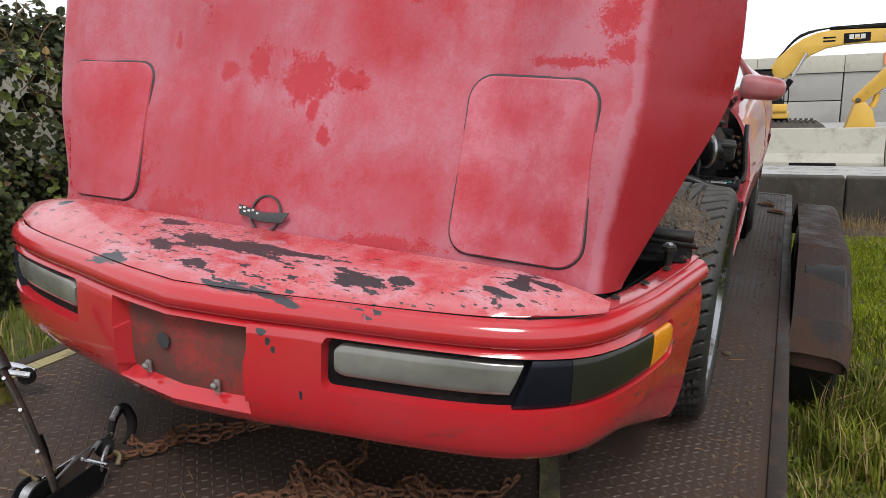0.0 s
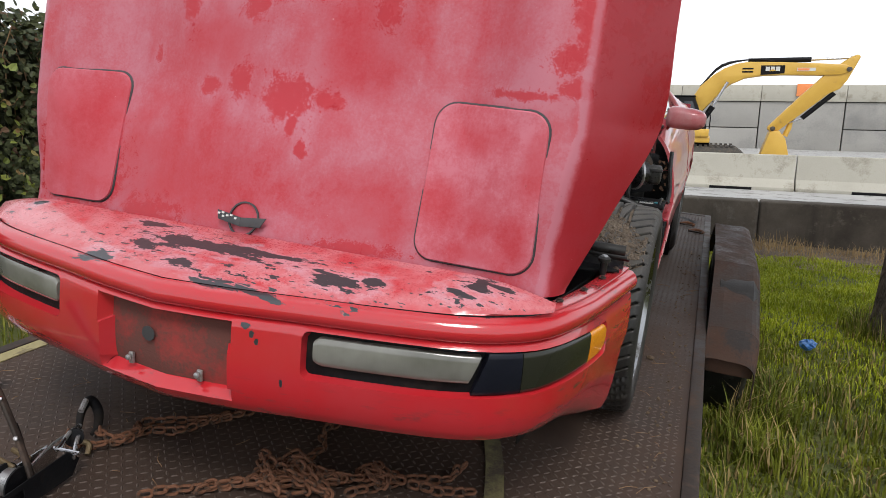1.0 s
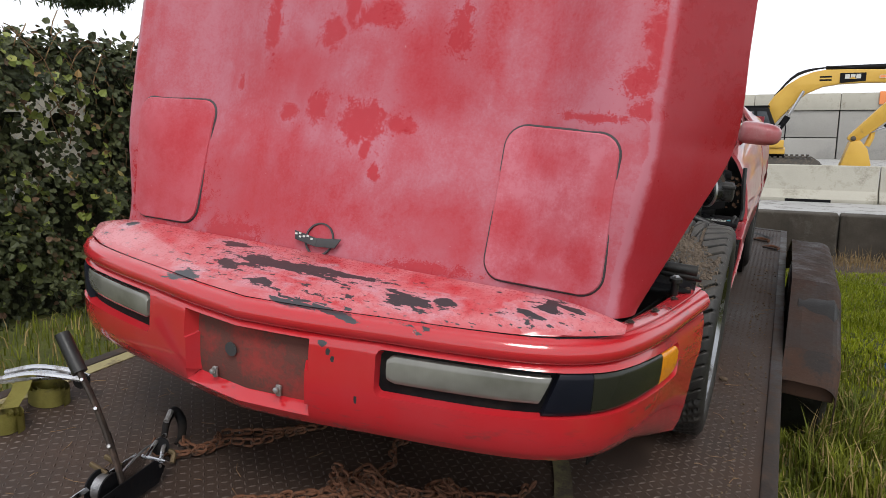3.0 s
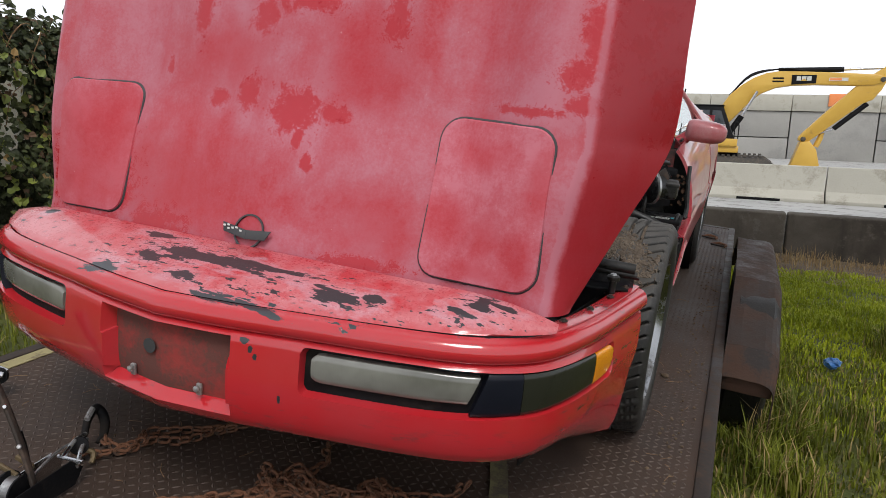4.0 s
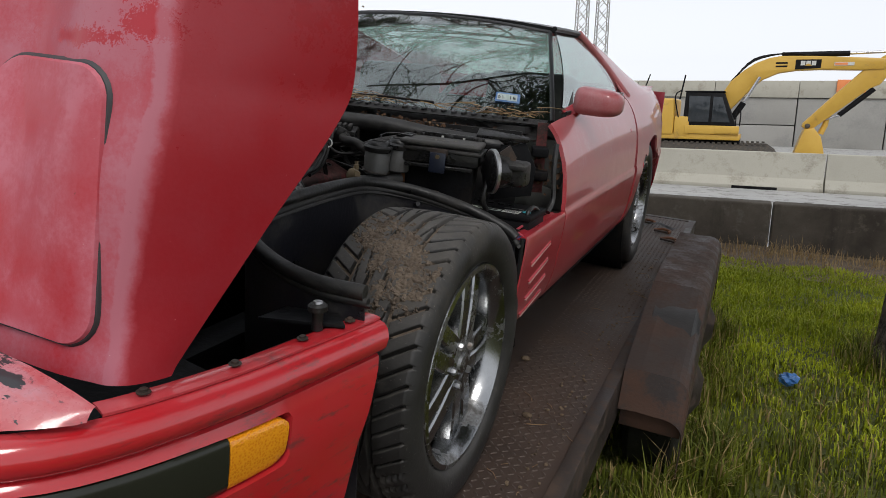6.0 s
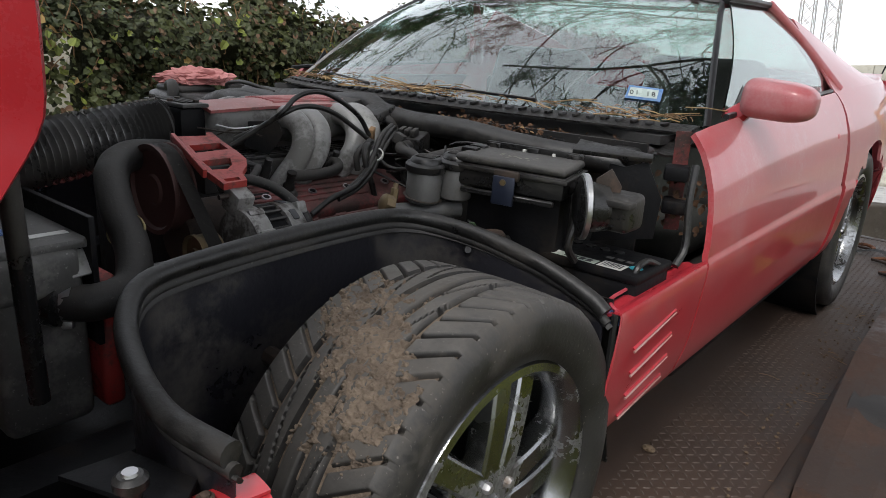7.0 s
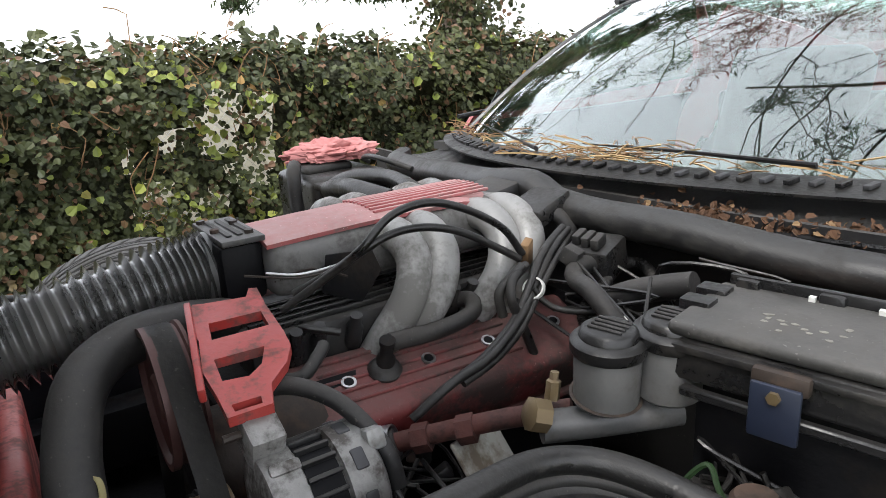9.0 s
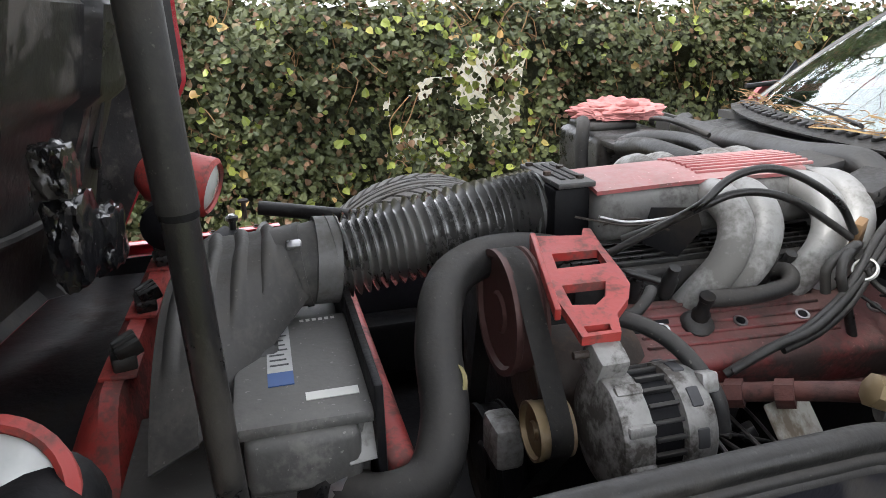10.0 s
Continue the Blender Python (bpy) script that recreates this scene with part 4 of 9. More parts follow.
part("hoop", tube([(-3.95, 0.9, -0.52), (-3.95, 0.9, 0.2), (-3.95, 0.92, 0.36), (-3.95, 1.02, 0.45), (-3.95, 1.3, 0.47)], 0.016, 10, 6), pale_pipe, pf)
part("hoop", tube([(-4.05, 0.88, -0.52), (-4.05, 0.88, 0.3), (-4.05, 0.93, 0.44), (-4.05, 1.05, 0.5), (-4.05, 1.35, 0.5)], 0.013, 10, 6), pale_pipe, pf)
part("cross_rail", tube([(-3.95, 0.9, 0.3), (-3.95, 1.25, 0.31)], 0.014, 8, 1), pale_pipe, pf)
part("upright", box(-3.97, -3.95, 1.6, 1.63, -0.52, 0.86, 0.003), pale_pipe, pf)
part("upright", box(-3.99, -3.97, 1.5, 1.515, -0.52, 0.8, 0.003), pale_pipe, pf)
bm = bmesh.new()
for i in range(-14, 44):
    for s in (-1, 1):
        y0 = -0.4 + i * 0.075
        a, b = Vector((-4.08, y0, 0.0)), Vector((-4.08, y0 + s * 1.35, 1.35))
        if min(a.y, b.y) > 2.2 or max(a.y, b.y) < -0.6:
            continue
        tube([a, a.lerp(b, 0.5), b], 0.002, 4, 1, bm)
tagged(part("fence_wire", bm, steel, None, smooth=0), "rusty chain-link wire behind the ivy", "fence", kind="stuff")
single("wall_garden", box(-6.3, -6.1, -6, 14, -0.8, 1.45, 0.01), surf("cream_wall", (0.36, 0.34, 0.27), (0.44, 0.41, 0.33), 1.5, 50, (0.8, 0.95), bump=0.2, dirt=(0.3, 0.28, 0.22), amount=0.4), "cream painted wall behind the hedge", "wall", kind="structure")
can = Nodes("crumpled_blue_foil").finish((0.05, 0.16, 0.4), 0.3)
bm = bmesh.new()
bmesh.ops.create_icosphere(bm, subdivisions=3, radius=0.045)
for v in bm.verts:
    v.co *= 1 + 0.45 * noise.noise(v.co * 45)
    v.co.z *= 0.7
bmesh.ops.translate(bm, vec=(1.71, 2.42, -0.5), verts=bm.verts)
single("crumpled_can", bm, can, "crumpled blue can lying in the grass", "litter", smooth=0)

# ---- trailer (built level with its deck, leaned at the end) ----
k = Nodes("rusty_tread_plate")
n1, n2 = k.noise(2.6, 6, 0.6), k.noise(80, 4, 0.7)
tc = k.mix(k.ramp(n1, 0.3, 0.7), (0.03, 0.019, 0.014), (0.066, 0.04, 0.028))
tc = k.mix(k.ramp(k.noise(7, 6, 0.7), 0.55, 0.75, 0, 0.5), tc, (0.065, 0.044, 0.034))
tread = k.finish(k.mix(k.ramp(n2, 0.4, 0.8, 0, 0.5), tc, (0.04, 0.03, 0.025)), k.ramp(n1, 0.3, 0.7, 0.5, 0.8), 0.0, n2, 0.3, 0.003, spec=0.3)
wornsteel = surf("worn_dark_steel", (0.022, 0.017, 0.015), (0.048, 0.036, 0.029), 5, 90, (0.45, 0.7), 0.1, 0.25, dirt=(0.075, 0.05, 0.038), amount=0.45, dirt_scale=12, spec=0.3)
fender_paint = surf("chipped_black_fender_paint", (0.018, 0.014, 0.013), (0.034, 0.024, 0.02), 4, 80, (0.32, 0.6), 0, 0.3, dirt=(0.07, 0.036, 0.024), amount=0.62, dirt_scale=6, spec=0.35, lit_dust=(0.042, 0.029, 0.023))
webbing = surf("yellow_webbing", (0.22, 0.19, 0.035), (0.34, 0.3, 0.08), 20, 220, (0.8, 0.95), 0, 0.4, dirt=(0.16, 0.13, 0.05), amount=0.4)
tape = surf("dull_yellow_strip", (0.26, 0.22, 0.1), (0.36, 0.31, 0.16), 9, 120, (0.7, 0.9), 0, 0.2, dirt=(0.13, 0.1, 0.06), amount=0.5)

DX, Y0, Y1 = 1.1, -2.0, 3.88
trailer = thing("flatbed_trailer", (0, 1, -0.5), "worn flatbed car trailer with a rusty tread-plate deck", "trailer")
deck = part("deck", box(-DX + 0.04, DX - 0.04, Y0, Y1, -0.02, 0.0, 0.002), tread, trailer, "rusty brown diamond tread plate")
for s in (-1, 1):
    part("side_rail", box(min(s * DX, s * (DX - 0.045)), max(s * DX, s * (DX - 0.045)), Y0, Y1, -0.16, 0.008, 0.006), wornsteel, trailer)
part("rear_beam", box(-DX, DX, Y1, Y1 + 0.06, -0.16, 0.004, 0.006), wornsteel, trailer)
part("front_beam", box(-DX, DX, Y0 - 0.06, Y0, -0.16, 0.004, 0.006), wornsteel, trailer)
for i in range(6):
    part("cross_member", box(-DX + 0.05, DX - 0.05, -1.5 + i * 1.0, -1.42 + i * 1.0, -0.14, -0.022, 0.004), black, trailer)
# raised lozenges of the tread plate
vs, fs = [], []
pitch = 0.0235
for i in range(int(2 * DX / pitch)):
    for j in range(int((Y1 - Y0) / pitch)):
        x, y = -DX + 0.06 + i * pitch, Y0 + 0.03 + j * pitch
        if x > DX - 0.06 or (abs(x) < 0.75 and y > -0.35) or x < -0.6 and y > 0.5:
            continue
        a = radians(45 if (i + j) % 2 else -45)
        u, v = Vector((math.cos(a), math.sin(a), 0)), Vector((-math.sin(a), math.cos(a), 0))
        c, b = Vector((x, y, 0)), len(vs)
        l_, w = 0.0098, 0.0031
        for p, q, h in ((-1, 0, 0), (-0.4, -1, 0), (0.4, -1, 0), (1, 0, 0), (0.4, 1, 0), (-0.4, 1, 0), (-0.6, 0, 1), (0.6, 0, 1)):
            vs.append(tuple(c + u * l_ * p + v * w * q + Vector((0, 0, 0.0017 * h))))
        fs += [(b, b + 1, b + 6), (b + 1, b + 2, b + 7, b + 6), (b + 2, b + 3, b + 7), (b + 3, b + 4, b + 7), (b + 4, b + 5, b + 6, b + 7), (b + 5, b, b + 6)]
me = bpy.data.meshes.new("tread_lozenge")
me.from_pydata(vs, [], fs)
me.materials.append(surf("polished_tread_tops", (0.045, 0.032, 0.025), (0.14, 0.108, 0.088), 3, 90, (0.3, 0.5), 0.35, 0.1, dirt=(0.06, 0.038, 0.028), amount=0.5, dirt_scale=5))
lz = tagged(new("tread_lozenge", me), kind="stuff")
lz.parent, lz.matrix_parent_inverse = deck, home(deck).inverted()


def trailer_fender(s):
    prof = [(0.86, -0.1), (0.9, 0.03), (1.42, 0.2), (2.45, 0.2), (3.0, 0.03), (3.04, -0.1)]
    f = part("mudguard", bmesh.new(), fender_paint, trailer, "dented black steel mudguard")
    bm = bmesh.new()
    xi, xo = s * (DX + 0.004), s * 1.315
    us = []
    for a, b in zip(prof, prof[1:]):
        us += [(a[0] + (b[0] - a[0]) * t / 6, a[1] + (b[1] - a[1]) * t / 6) for t in range(6)]
    us.append(prof[-1])
    cross = [(0.0, 0.0), (0.25, 0.002), (0.5, 0.0), (0.7, -0.001), (0.82, -0.006), (0.9, -0.014), (0.955, -0.027), (0.985, -0.044), (1.0, -0.07), (1.0, -0.13), (1.005, -0.2)]
    def fn(u, v):
        y, z = us[int(u)]
        w, dz = cross[int(v)]
        return (xi + (xo - xi) * w, y + 0.006 * noise.noise((y * 3, w, s)), z + dz + 0.008 * noise.noise((y * 2.5, w * 2, 3 + s)))
    sheet(fn, list(range(len(us))), list(range(len(cross))), 0.004, bm)
    bmesh.ops.recalc_face_normals(bm, faces=bm.faces)
    bm.to_mesh(f.data)
    f.data.materials.clear()
    f.data.materials.append(fender_paint)
    bm.free()
    part("front_flap", cbox((s * 1.21, 0.885, -0.12), (0.2, 0.01, 0.1), 0.004, (6, 0, 0)), fender_paint, f)
    for y in (1.32, 2.12):
        w = part("trailer_wheel", wheel_bm(0.33, 0.2, s * 1.21, y, -0.17), rubber, trailer)
        part("hub", lathe([(0.0, 0), (0.17, 0.0), (0.18, 0.03), (0.1, 0.05), (0.05, 0.08), (0.0, 0.08)], 24, pose(s * 1.27, y, -0.17, 0, s * 90, 0)), wornsteel, w)


def wheel_bm(r, w, x, y, z):
    prof = [(r * 0.62, -w * 0.4), (r * 0.75, -w * 0.5), (r * 0.92, -w * 0.48), (r, -w * 0.36), (r, w * 0.36), (r * 0.92, w * 0.48), (r * 0.75, w * 0.5), (r * 0.62, w * 0.4)]
    return lathe(prof, 40, pose(x, y, z, 0, 90, 0))


for s in (-1, 1):
    trailer_fender(s)
part("edge_strip", box(-1.052, -1.0, -1.6, 1.2, 0.001, 0.004, 0.0), tape, trailer, "dull yellow strip along the edge")
on_deck = [trailer]
bm = sheet(lambda u, v: (0.52 - 0.35 * (u + 0.45) + v + 0.01 * math.sin(9 * u), u, 0.006 + 0.003 * math.sin(14 * u)), span(-0.9, 0.4, 30), [0, 0.025, 0.05], 0.003)
on_deck.append(single("flat_strap", bm, surf("dirty_strap", (0.1, 0.085, 0.035), (0.17, 0.145, 0.06), 12, 200, (0.8, 0.95), 0, 0.4, dirt=(0.07, 0.05, 0.035), amount=0.5), "flat yellow strap lying across the tread plate", "strap"))

# ---- the car ----
car = thing("sports_car", (0, 0.7, 0.0), "faded red wedge-shaped sports car, bonnet tipped open, nose stripped bare", "car")
on_deck.append(car)
half = [(0, -1.115), (0.15, -1.095), (0.31, -1.062), (0.47, -1.03), (0.6, -0.995), (0.68, -0.955), (0.735, -0.9), (0.77, -0.83), (0.797, -0.74), (0.818, -0.64), (0.84, -0.52), (0.858, -0.42), (0.866, -0.37)]
arc = [0]
for a, b in zip(half, half[1:]):
    arc.append(arc[-1] + math.dist(a, b))
nose_x, nose_y = ease(arc, [p[0] for p in half]), ease(arc, [p[1] for p in half])
LEN = arc[-1]


def nose(u):
    """Point and outward normal of the nose line in plan, u metres from the middle."""
    s = 1 if u >= 0 else -1
    a = min(abs(u), LEN)
    p = Vector((s * nose_x(a), nose_y(a), 0))
    q = Vector((s * nose_x(min(a + 0.01, LEN)), nose_y(min(a + 0.01, LEN)), 0)) - Vector((s * nose_x(max(a - 0.01, 0)), nose_y(max(a - 0.01, 0)), 0))
    if a < 0.01:
        return p, Vector((0, -1, 0))
    n = Vector((q.y, -q.x, 0)).normalized() * s
    return p, n


def arc_of(x):
    """Metres along the nose line to a given x."""
    return min((abs(nose_x(u) - x), u) for u in span(0, LEN, 400))[1]


def arc_of_y(y):
    return min((abs(nose_y(u) - y), u) for u in span(0.5, LEN, 400))[1]


rows_z = [(-0.13, 0.288), (-0.08, 0.284), (-0.035, 0.29), (-0.012, 0.305), (0.0, 0.327), (0.006, 0.355), (0.008, 0.38), (0.008, 0.4), (0.0077, 0.414), (0.007, 0.43), (0.005, 0.455), (0.002, 0.484), (0.0, 0.498), (-0.006, 0.504), (-0.012, 0.507), (-0.004, 0.511), (0.003, 0.52), (0.003, 0.533), (-0.004, 0.546), (-0.014, 0.553), (-0.026, 0.555)]
LAMP0, LAMP1, MARK0, MARK1 = arc_of(0.312), arc_of(0.642), arc_of_y(-0.925), arc_of_y(-0.575)
AMBER = arc_of_y(-0.695)
us = sorted(set([round(v, 4) for s in (-1, 1) for v in [s * q for q in span(0, 0.16, 6) + [0.165, 0.172] + span(0.18, LAMP0, 6) + [LAMP0 + 0.005, LAMP0 + 0.016, MARK1 - 0.016, MARK1 - 0.005] + span(LAMP0, MARK1, 26) + span(MARK1, LEN, 12)]]))


def rise_at(a):
    """How far the lamp strip and the crest sink towards the wheel."""
    return -0.012 * max(0, min(1, (a - 0.72) / 0.33))


def strip_z(z, a):
    """The lamp strip grows narrower towards the wheel."""
    return 0.449 + (z - 0.449) * (1 - 0.24 * max(0, min(1, (a - 0.55) / (MARK1 - 0.55))))


def swept(a, z, s):
    """Nose line drawn back towards the foot at its ends."""
    return nose(math.copysign(a - 0.12 * max(0, (a - 0.95) / (LEN - 0.95)) * max(0, 0.555 - z) / 0.27, s))


def fascia(u, j):
    off, z = rows_z[int(j)]
    a = abs(u)
    # rounded ends of the lamp pocket
    for end, way in ((LAMP0, 1), (MARK1, -1)):
        for edge, climb in ((0.4, 1), (0.498, -1)):
            if abs(z - edge) < 1e-4:
                da = (a - end) * way
                if -1e-3 < da < 0.001:
                    a, z = end + way * 0.005, z + climb * 0.005
                elif 0.001 < da < 0.008:
                    a, z = a + way * 0.004, z + climb * 0.0015
    if 0.39 < z < 0.4985:
        z = strip_z(z, a)
    p, n = swept(a, z, u)
    drop = max(0, min(1, (a - 0.9) / (LEN - 0.9)))
    if z < 0.4:
        z -= 0.085 * drop * (0.4 - z) / 0.11
        off *= 1 - 0.6 * drop
    return p + n * off + Vector((0, 0, z + rise_at(a) * max(0, min(1, (z - 0.33) / 0.07))))


def pocket(bm, hit, thickness, depth, index):
    """Sinks the faces that hit() picks, as one opening with a lip."""
    fsel = [f for f in bm.faces if hit(f)]
    bmesh.ops.inset_region(bm, faces=fsel, thickness=thickness, depth=-depth, use_even_offset=True)
    for f in fsel:
        f.material_index = index


chips = [((0.02, -0.945, 0.58), (0.14, 0.022, 0.2)), ((0.12, -0.935, 0.58), (0.09, 0.012, 0.2)), ((-0.08, -0.955, 0.58), (0.05, 0.03, 0.2)),
         ((-0.143, -0.987, 0.58), (0.04, 0.016, 0.2)), ((-0.221, -1.05, 0.58), (0.045, 0.017, 0.2)), ((0.0, -1.03, 0.58), (0.035, 0.014, 0.2)),
         ((-0.198, -0.887, 0.58), (0.045, 0.013, 0.2)), ((-0.579, -0.879, 0.58), (0.013, 0.012, 0.2)), ((0.336, -0.975, 0.58), (0.045, 0.022, 0.2)), ((0.3, -0.955, 0.58), (0.04, 0.008, 0.2)),
         ((0.57, -0.925, 0.58), (0.035, 0.012, 0.2)), ((0.605, -0.88, 0.58), (0.02, 0.03, 0.2)), ((0.64, -0.875, 0.58), (0.03, 0.009, 0.2)), ((0.4, -0.955, 0.58), (0.018, 0.016, 0.2)),
         ((0.22, -1.065, 0.56), (0.045, 0.011, 0.016)), ((0.12, -1.07, 0.56), (0.05, 0.009, 0.016)),
         ((0.198, -1.1, 0.492), (0.009, 0.12, 0.006)), ((0.212, -1.1, 0.476), (0.006, 0.12, 0.009)), ((0.222, -1.1, 0.464), (0.005, 0.12, 0.006)), ((0.275, -1.08, 0.385), (0.004, 0.12, 0.008))]


def chipped():
    k = Nodes("chipped_red_bumper")
    sep = k.n.new("ShaderNodeSeparateXYZ")
    k.put(sep.inputs[0], k.co)
    grain, mid = k.noise(130, 3, 0.7), k.noise(26, 5, 0.7)
    shred = k.noise(26, 4, 0.62, k.stretch((0.5, 1.8, 1.0)))
    wob = k.math("ADD", k.ramp(shred, 0.3, 0.7, -0.75, 0.75), k.ramp(grain, 0.3, 0.7, -0.15, 0.15))
    m = None
    for c, r in chips:
        b = k.blot(c, r, wob)
        m = b if m is None else k.math("MAXIMUM", m, b)
    halo = None
    for c, r in chips[:16]:
        b = k.blot(c, [q * 1.5 + 0.006 for q in r], wob, soft=0.25)
        halo = b if halo is None else k.math("MAXIMUM", halo, b)
    zone = None
    for c, r in (((0.11, -1.05, 0.58), (0.09, 0.045, 0.06)), ((0.2, -0.99, 0.58), (0.07, 0.05, 0.06)), ((0.33, -1.0, 0.58), (0.14, 0.07, 0.06)), ((0.6, -0.92, 0.58), (0.09, 0.07, 0.06)), ((-0.16, -0.98, 0.58), (0.16, 0.09, 0.06))):
        b = k.blot(c, r, k.ramp(mid, 0.3, 0.7, -0.3, 0.3))
        zone = b if zone is None else k.math("MAXIMUM", zone, b)
    specks = k.math("MULTIPLY", k.ramp(k.noise(44, 3, 0.6, k.stretch((0.6, 1.6, 1.0))), 0.6, 0.606), zone)
    small = k.math("MULTIPLY", k.ramp(k.noise(46, 3, 0.6, k.stretch((0.7, 1.6, 1.0), loc=(3, 1, 0))), 0.645, 0.655), k.math("MULTIPLY", k.ramp(k.noise(7, 2), 0.42, 0.55), k.ramp(sep.outputs[2], 0.55, 0.556)))
    m = k.math("MAXIMUM", k.math("MAXIMUM", m, specks), small)
    topside = k.ramp(k.noise(4.0, 5), 0.35, 0.7)
    red = k.mix(topside, (0.46, 0.014, 0.02), (0.43, 0.03, 0.038))
    up = k.ramp(sep.outputs[2], 0.548, 0.57)
    # top face paler: bleached paint, plus the sky light it catches, in one colour
    red = k.mix(k.math("MULTIPLY", up, k.math("MAXIMUM", k.ramp(k.noise(9, 6, 0.65), 0.38, 0.62, 0.1, 0.9), k.math("MULTIPLY", zone, k.ramp(mid, 0.35, 0.6, 0.2, 1.0)))), red, (0.54, 0.18, 0.195))
    red = k.mix(k.math("MULTIPLY", k.math("MULTIPLY", halo, up), k.ramp(mid, 0.35, 0.6, 0.25, 0.85)), red, (0.5, 0.235, 0.27))
    scuff = k.math("MULTIPLY", k.ramp(k.noise(14, 5, 0.7, k.stretch((1, 1, 4))), 0.56, 0.68, 0, 0.7), k.math("MAXIMUM", k.ramp(sep.outputs[2], 0.4, 0.33), k.ramp(sep.outputs[0], 0.68, 0.8)))
    red = k.mix(scuff, red, (0.1, 0.04, 0.04))
    col = k.mix(m, red, (0.022, 0.023, 0.027))
    ro = k.math("ADD", k.ramp(grain, 0.3, 0.7, 0.1, 0.17), k.math("ADD", k.math("MULTIPLY", up, 0.15), k.math("MULTIPLY", m, 0.25)))
    return k.finish(col, ro, 0.0, k.math("SUBTRACT", k.math("MULTIPLY", grain, 0.1), m), 0.35, 0.0015, 0.55)


bumper_red = chipped()
dirty_red = surf("dirty_red_recess", (0.22, 0.03, 0.028), (0.28, 0.048, 0.042), 9, 120, (0.7, 0.9), 0, 0.25, dirt=(0.12, 0.05, 0.042), amount=0.75, dirt_scale=6, spec=0.15)
bm = sheet(fascia, us, list(range(len(rows_z))))
bmesh.ops.recalc_face_normals(bm, faces=bm.faces)
if sum(f.normal.y for f in bm.faces) > 0:
    bmesh.ops.reverse_faces(bm, faces=bm.faces)
grid_of = {tuple(round(q, 4) for q in fascia(u, j)): (u, j) for u in us for j in range(len(rows_z))}
lamp_rows = [j for j, (_, z) in enumerate(rows_z) if 0.39 < z < 0.4985]


def in_strip(f, s):
    at = [grid_of.get(tuple(round(q, 4) for q in v.co)) for v in f.verts]
    return all(c and LAMP0 - 0.001 < s * c[0] < MARK1 + 0.001 and c[1] in lamp_rows for c in at)


def in_plate(f):
    c = f.calc_center_median()
    return abs(c.x) < 0.168 and 0.33 < c.z < 0.499 and c.y < -1.0


strips = {s: {f for f in bm.faces if in_strip(f, s)} for s in (-1, 1)}
pocket(bm, in_plate, 0.012, 0.03, 1)
for s in (-1, 1):
    pocket(bm, lambda f, s=s: f in strips[s], 0.004, 0.022, 2)
bumper = part("front_bumper", bm, [bumper_red, dirty_red, black], car, "scuffed red plastic bumper with peeling paint")


def strip_on_nose(u0, u1, z0, z1, inset, thick, n=16, slant=(0.0, 0.0), tip=(0.0, 0.0)):
    """A bar that follows the nose line; slant: how far each end leans, tip: how far it is rounded off."""
    prof = [(0, z0), (0.003, z0 + 0.003), (0.005, z0 + 0.012), (0.006, (z0 + z1) / 2), (0.005, z1 - 0.012), (0.003, z1 - 0.003), (0, z1), (-thick, z1), (-thick, z0), (0, z0)]
    mid, tall = (z0 + z1) / 2, z1 - z0
    side = 1 if u1 > 0 else -1
    def fn(t, j):
        o, z = prof[int(j)]
        high = (z - mid) / tall
        lean = slant[0] * (1 - t) + slant[1] * t
        a = u0 + (u1 - u0) * t + side * lean * high
        near = max(0.0, tip[0] - abs(a - u0)) / tip[0] if tip[0] else 0.0
        far = max(0.0, tip[1] - abs(u1 - a)) / tip[1] if tip[1] else 0.0
        z = mid + (z - mid) * (1 - 0.3 * max(near, far) ** 2.5)
        z = strip_z(z, abs(a))
        p, n_ = swept(abs(a), z, side)
        return p + n_ * (o - inset) + Vector((0, 0, z + rise_at(abs(a))))
    b = sheet(fn, [0, 0.012, 0.03] + span(0.06, 0.94, n) + [0.97, 0.988, 1], list(range(len(prof))))
    bmesh.ops.holes_fill(b, edges=[e for e in b.edges if e.is_boundary])
    bmesh.ops.remove_doubles(b, verts=b.verts, dist=0.0005)
    bmesh.ops.recalc_face_normals(b, faces=b.faces)
    return b


k = Nodes("fogged_lamp_lens")
lens_mat = k.finish(k.mix(k.ramp(k.noise(9, 3), 0.3, 0.7), (0.1, 0.098, 0.083), (0.19, 0.187, 0.165)), 0.15, 0.0, k.noise(4, 1, 0.5, k.stretch((120, 120, 1))), 0.15, 0.001, 0.4)
smoke_lens = Nodes("smoked_lens")
smoke_lens = smoke_lens.finish((0.02, 0.021, 0.015), 0.2, coat=0.1, spec=0.3)
k = Nodes("amber_lens")
amber = k.finish(k.mix(k.ramp(k.cells(260), 0.1, 0.6), (0.66, 0.19, 0.005), (0.78, 0.3, 0.012)), 0.2, 0, k.cells(260), 0.4, 0.002, 0.3)
navy = surf("navy_filler", (0.006, 0.007, 0.012), (0.01, 0.011, 0.018), 9, 90, (0.3, 0.5), bump=0.1, spec=0.2)
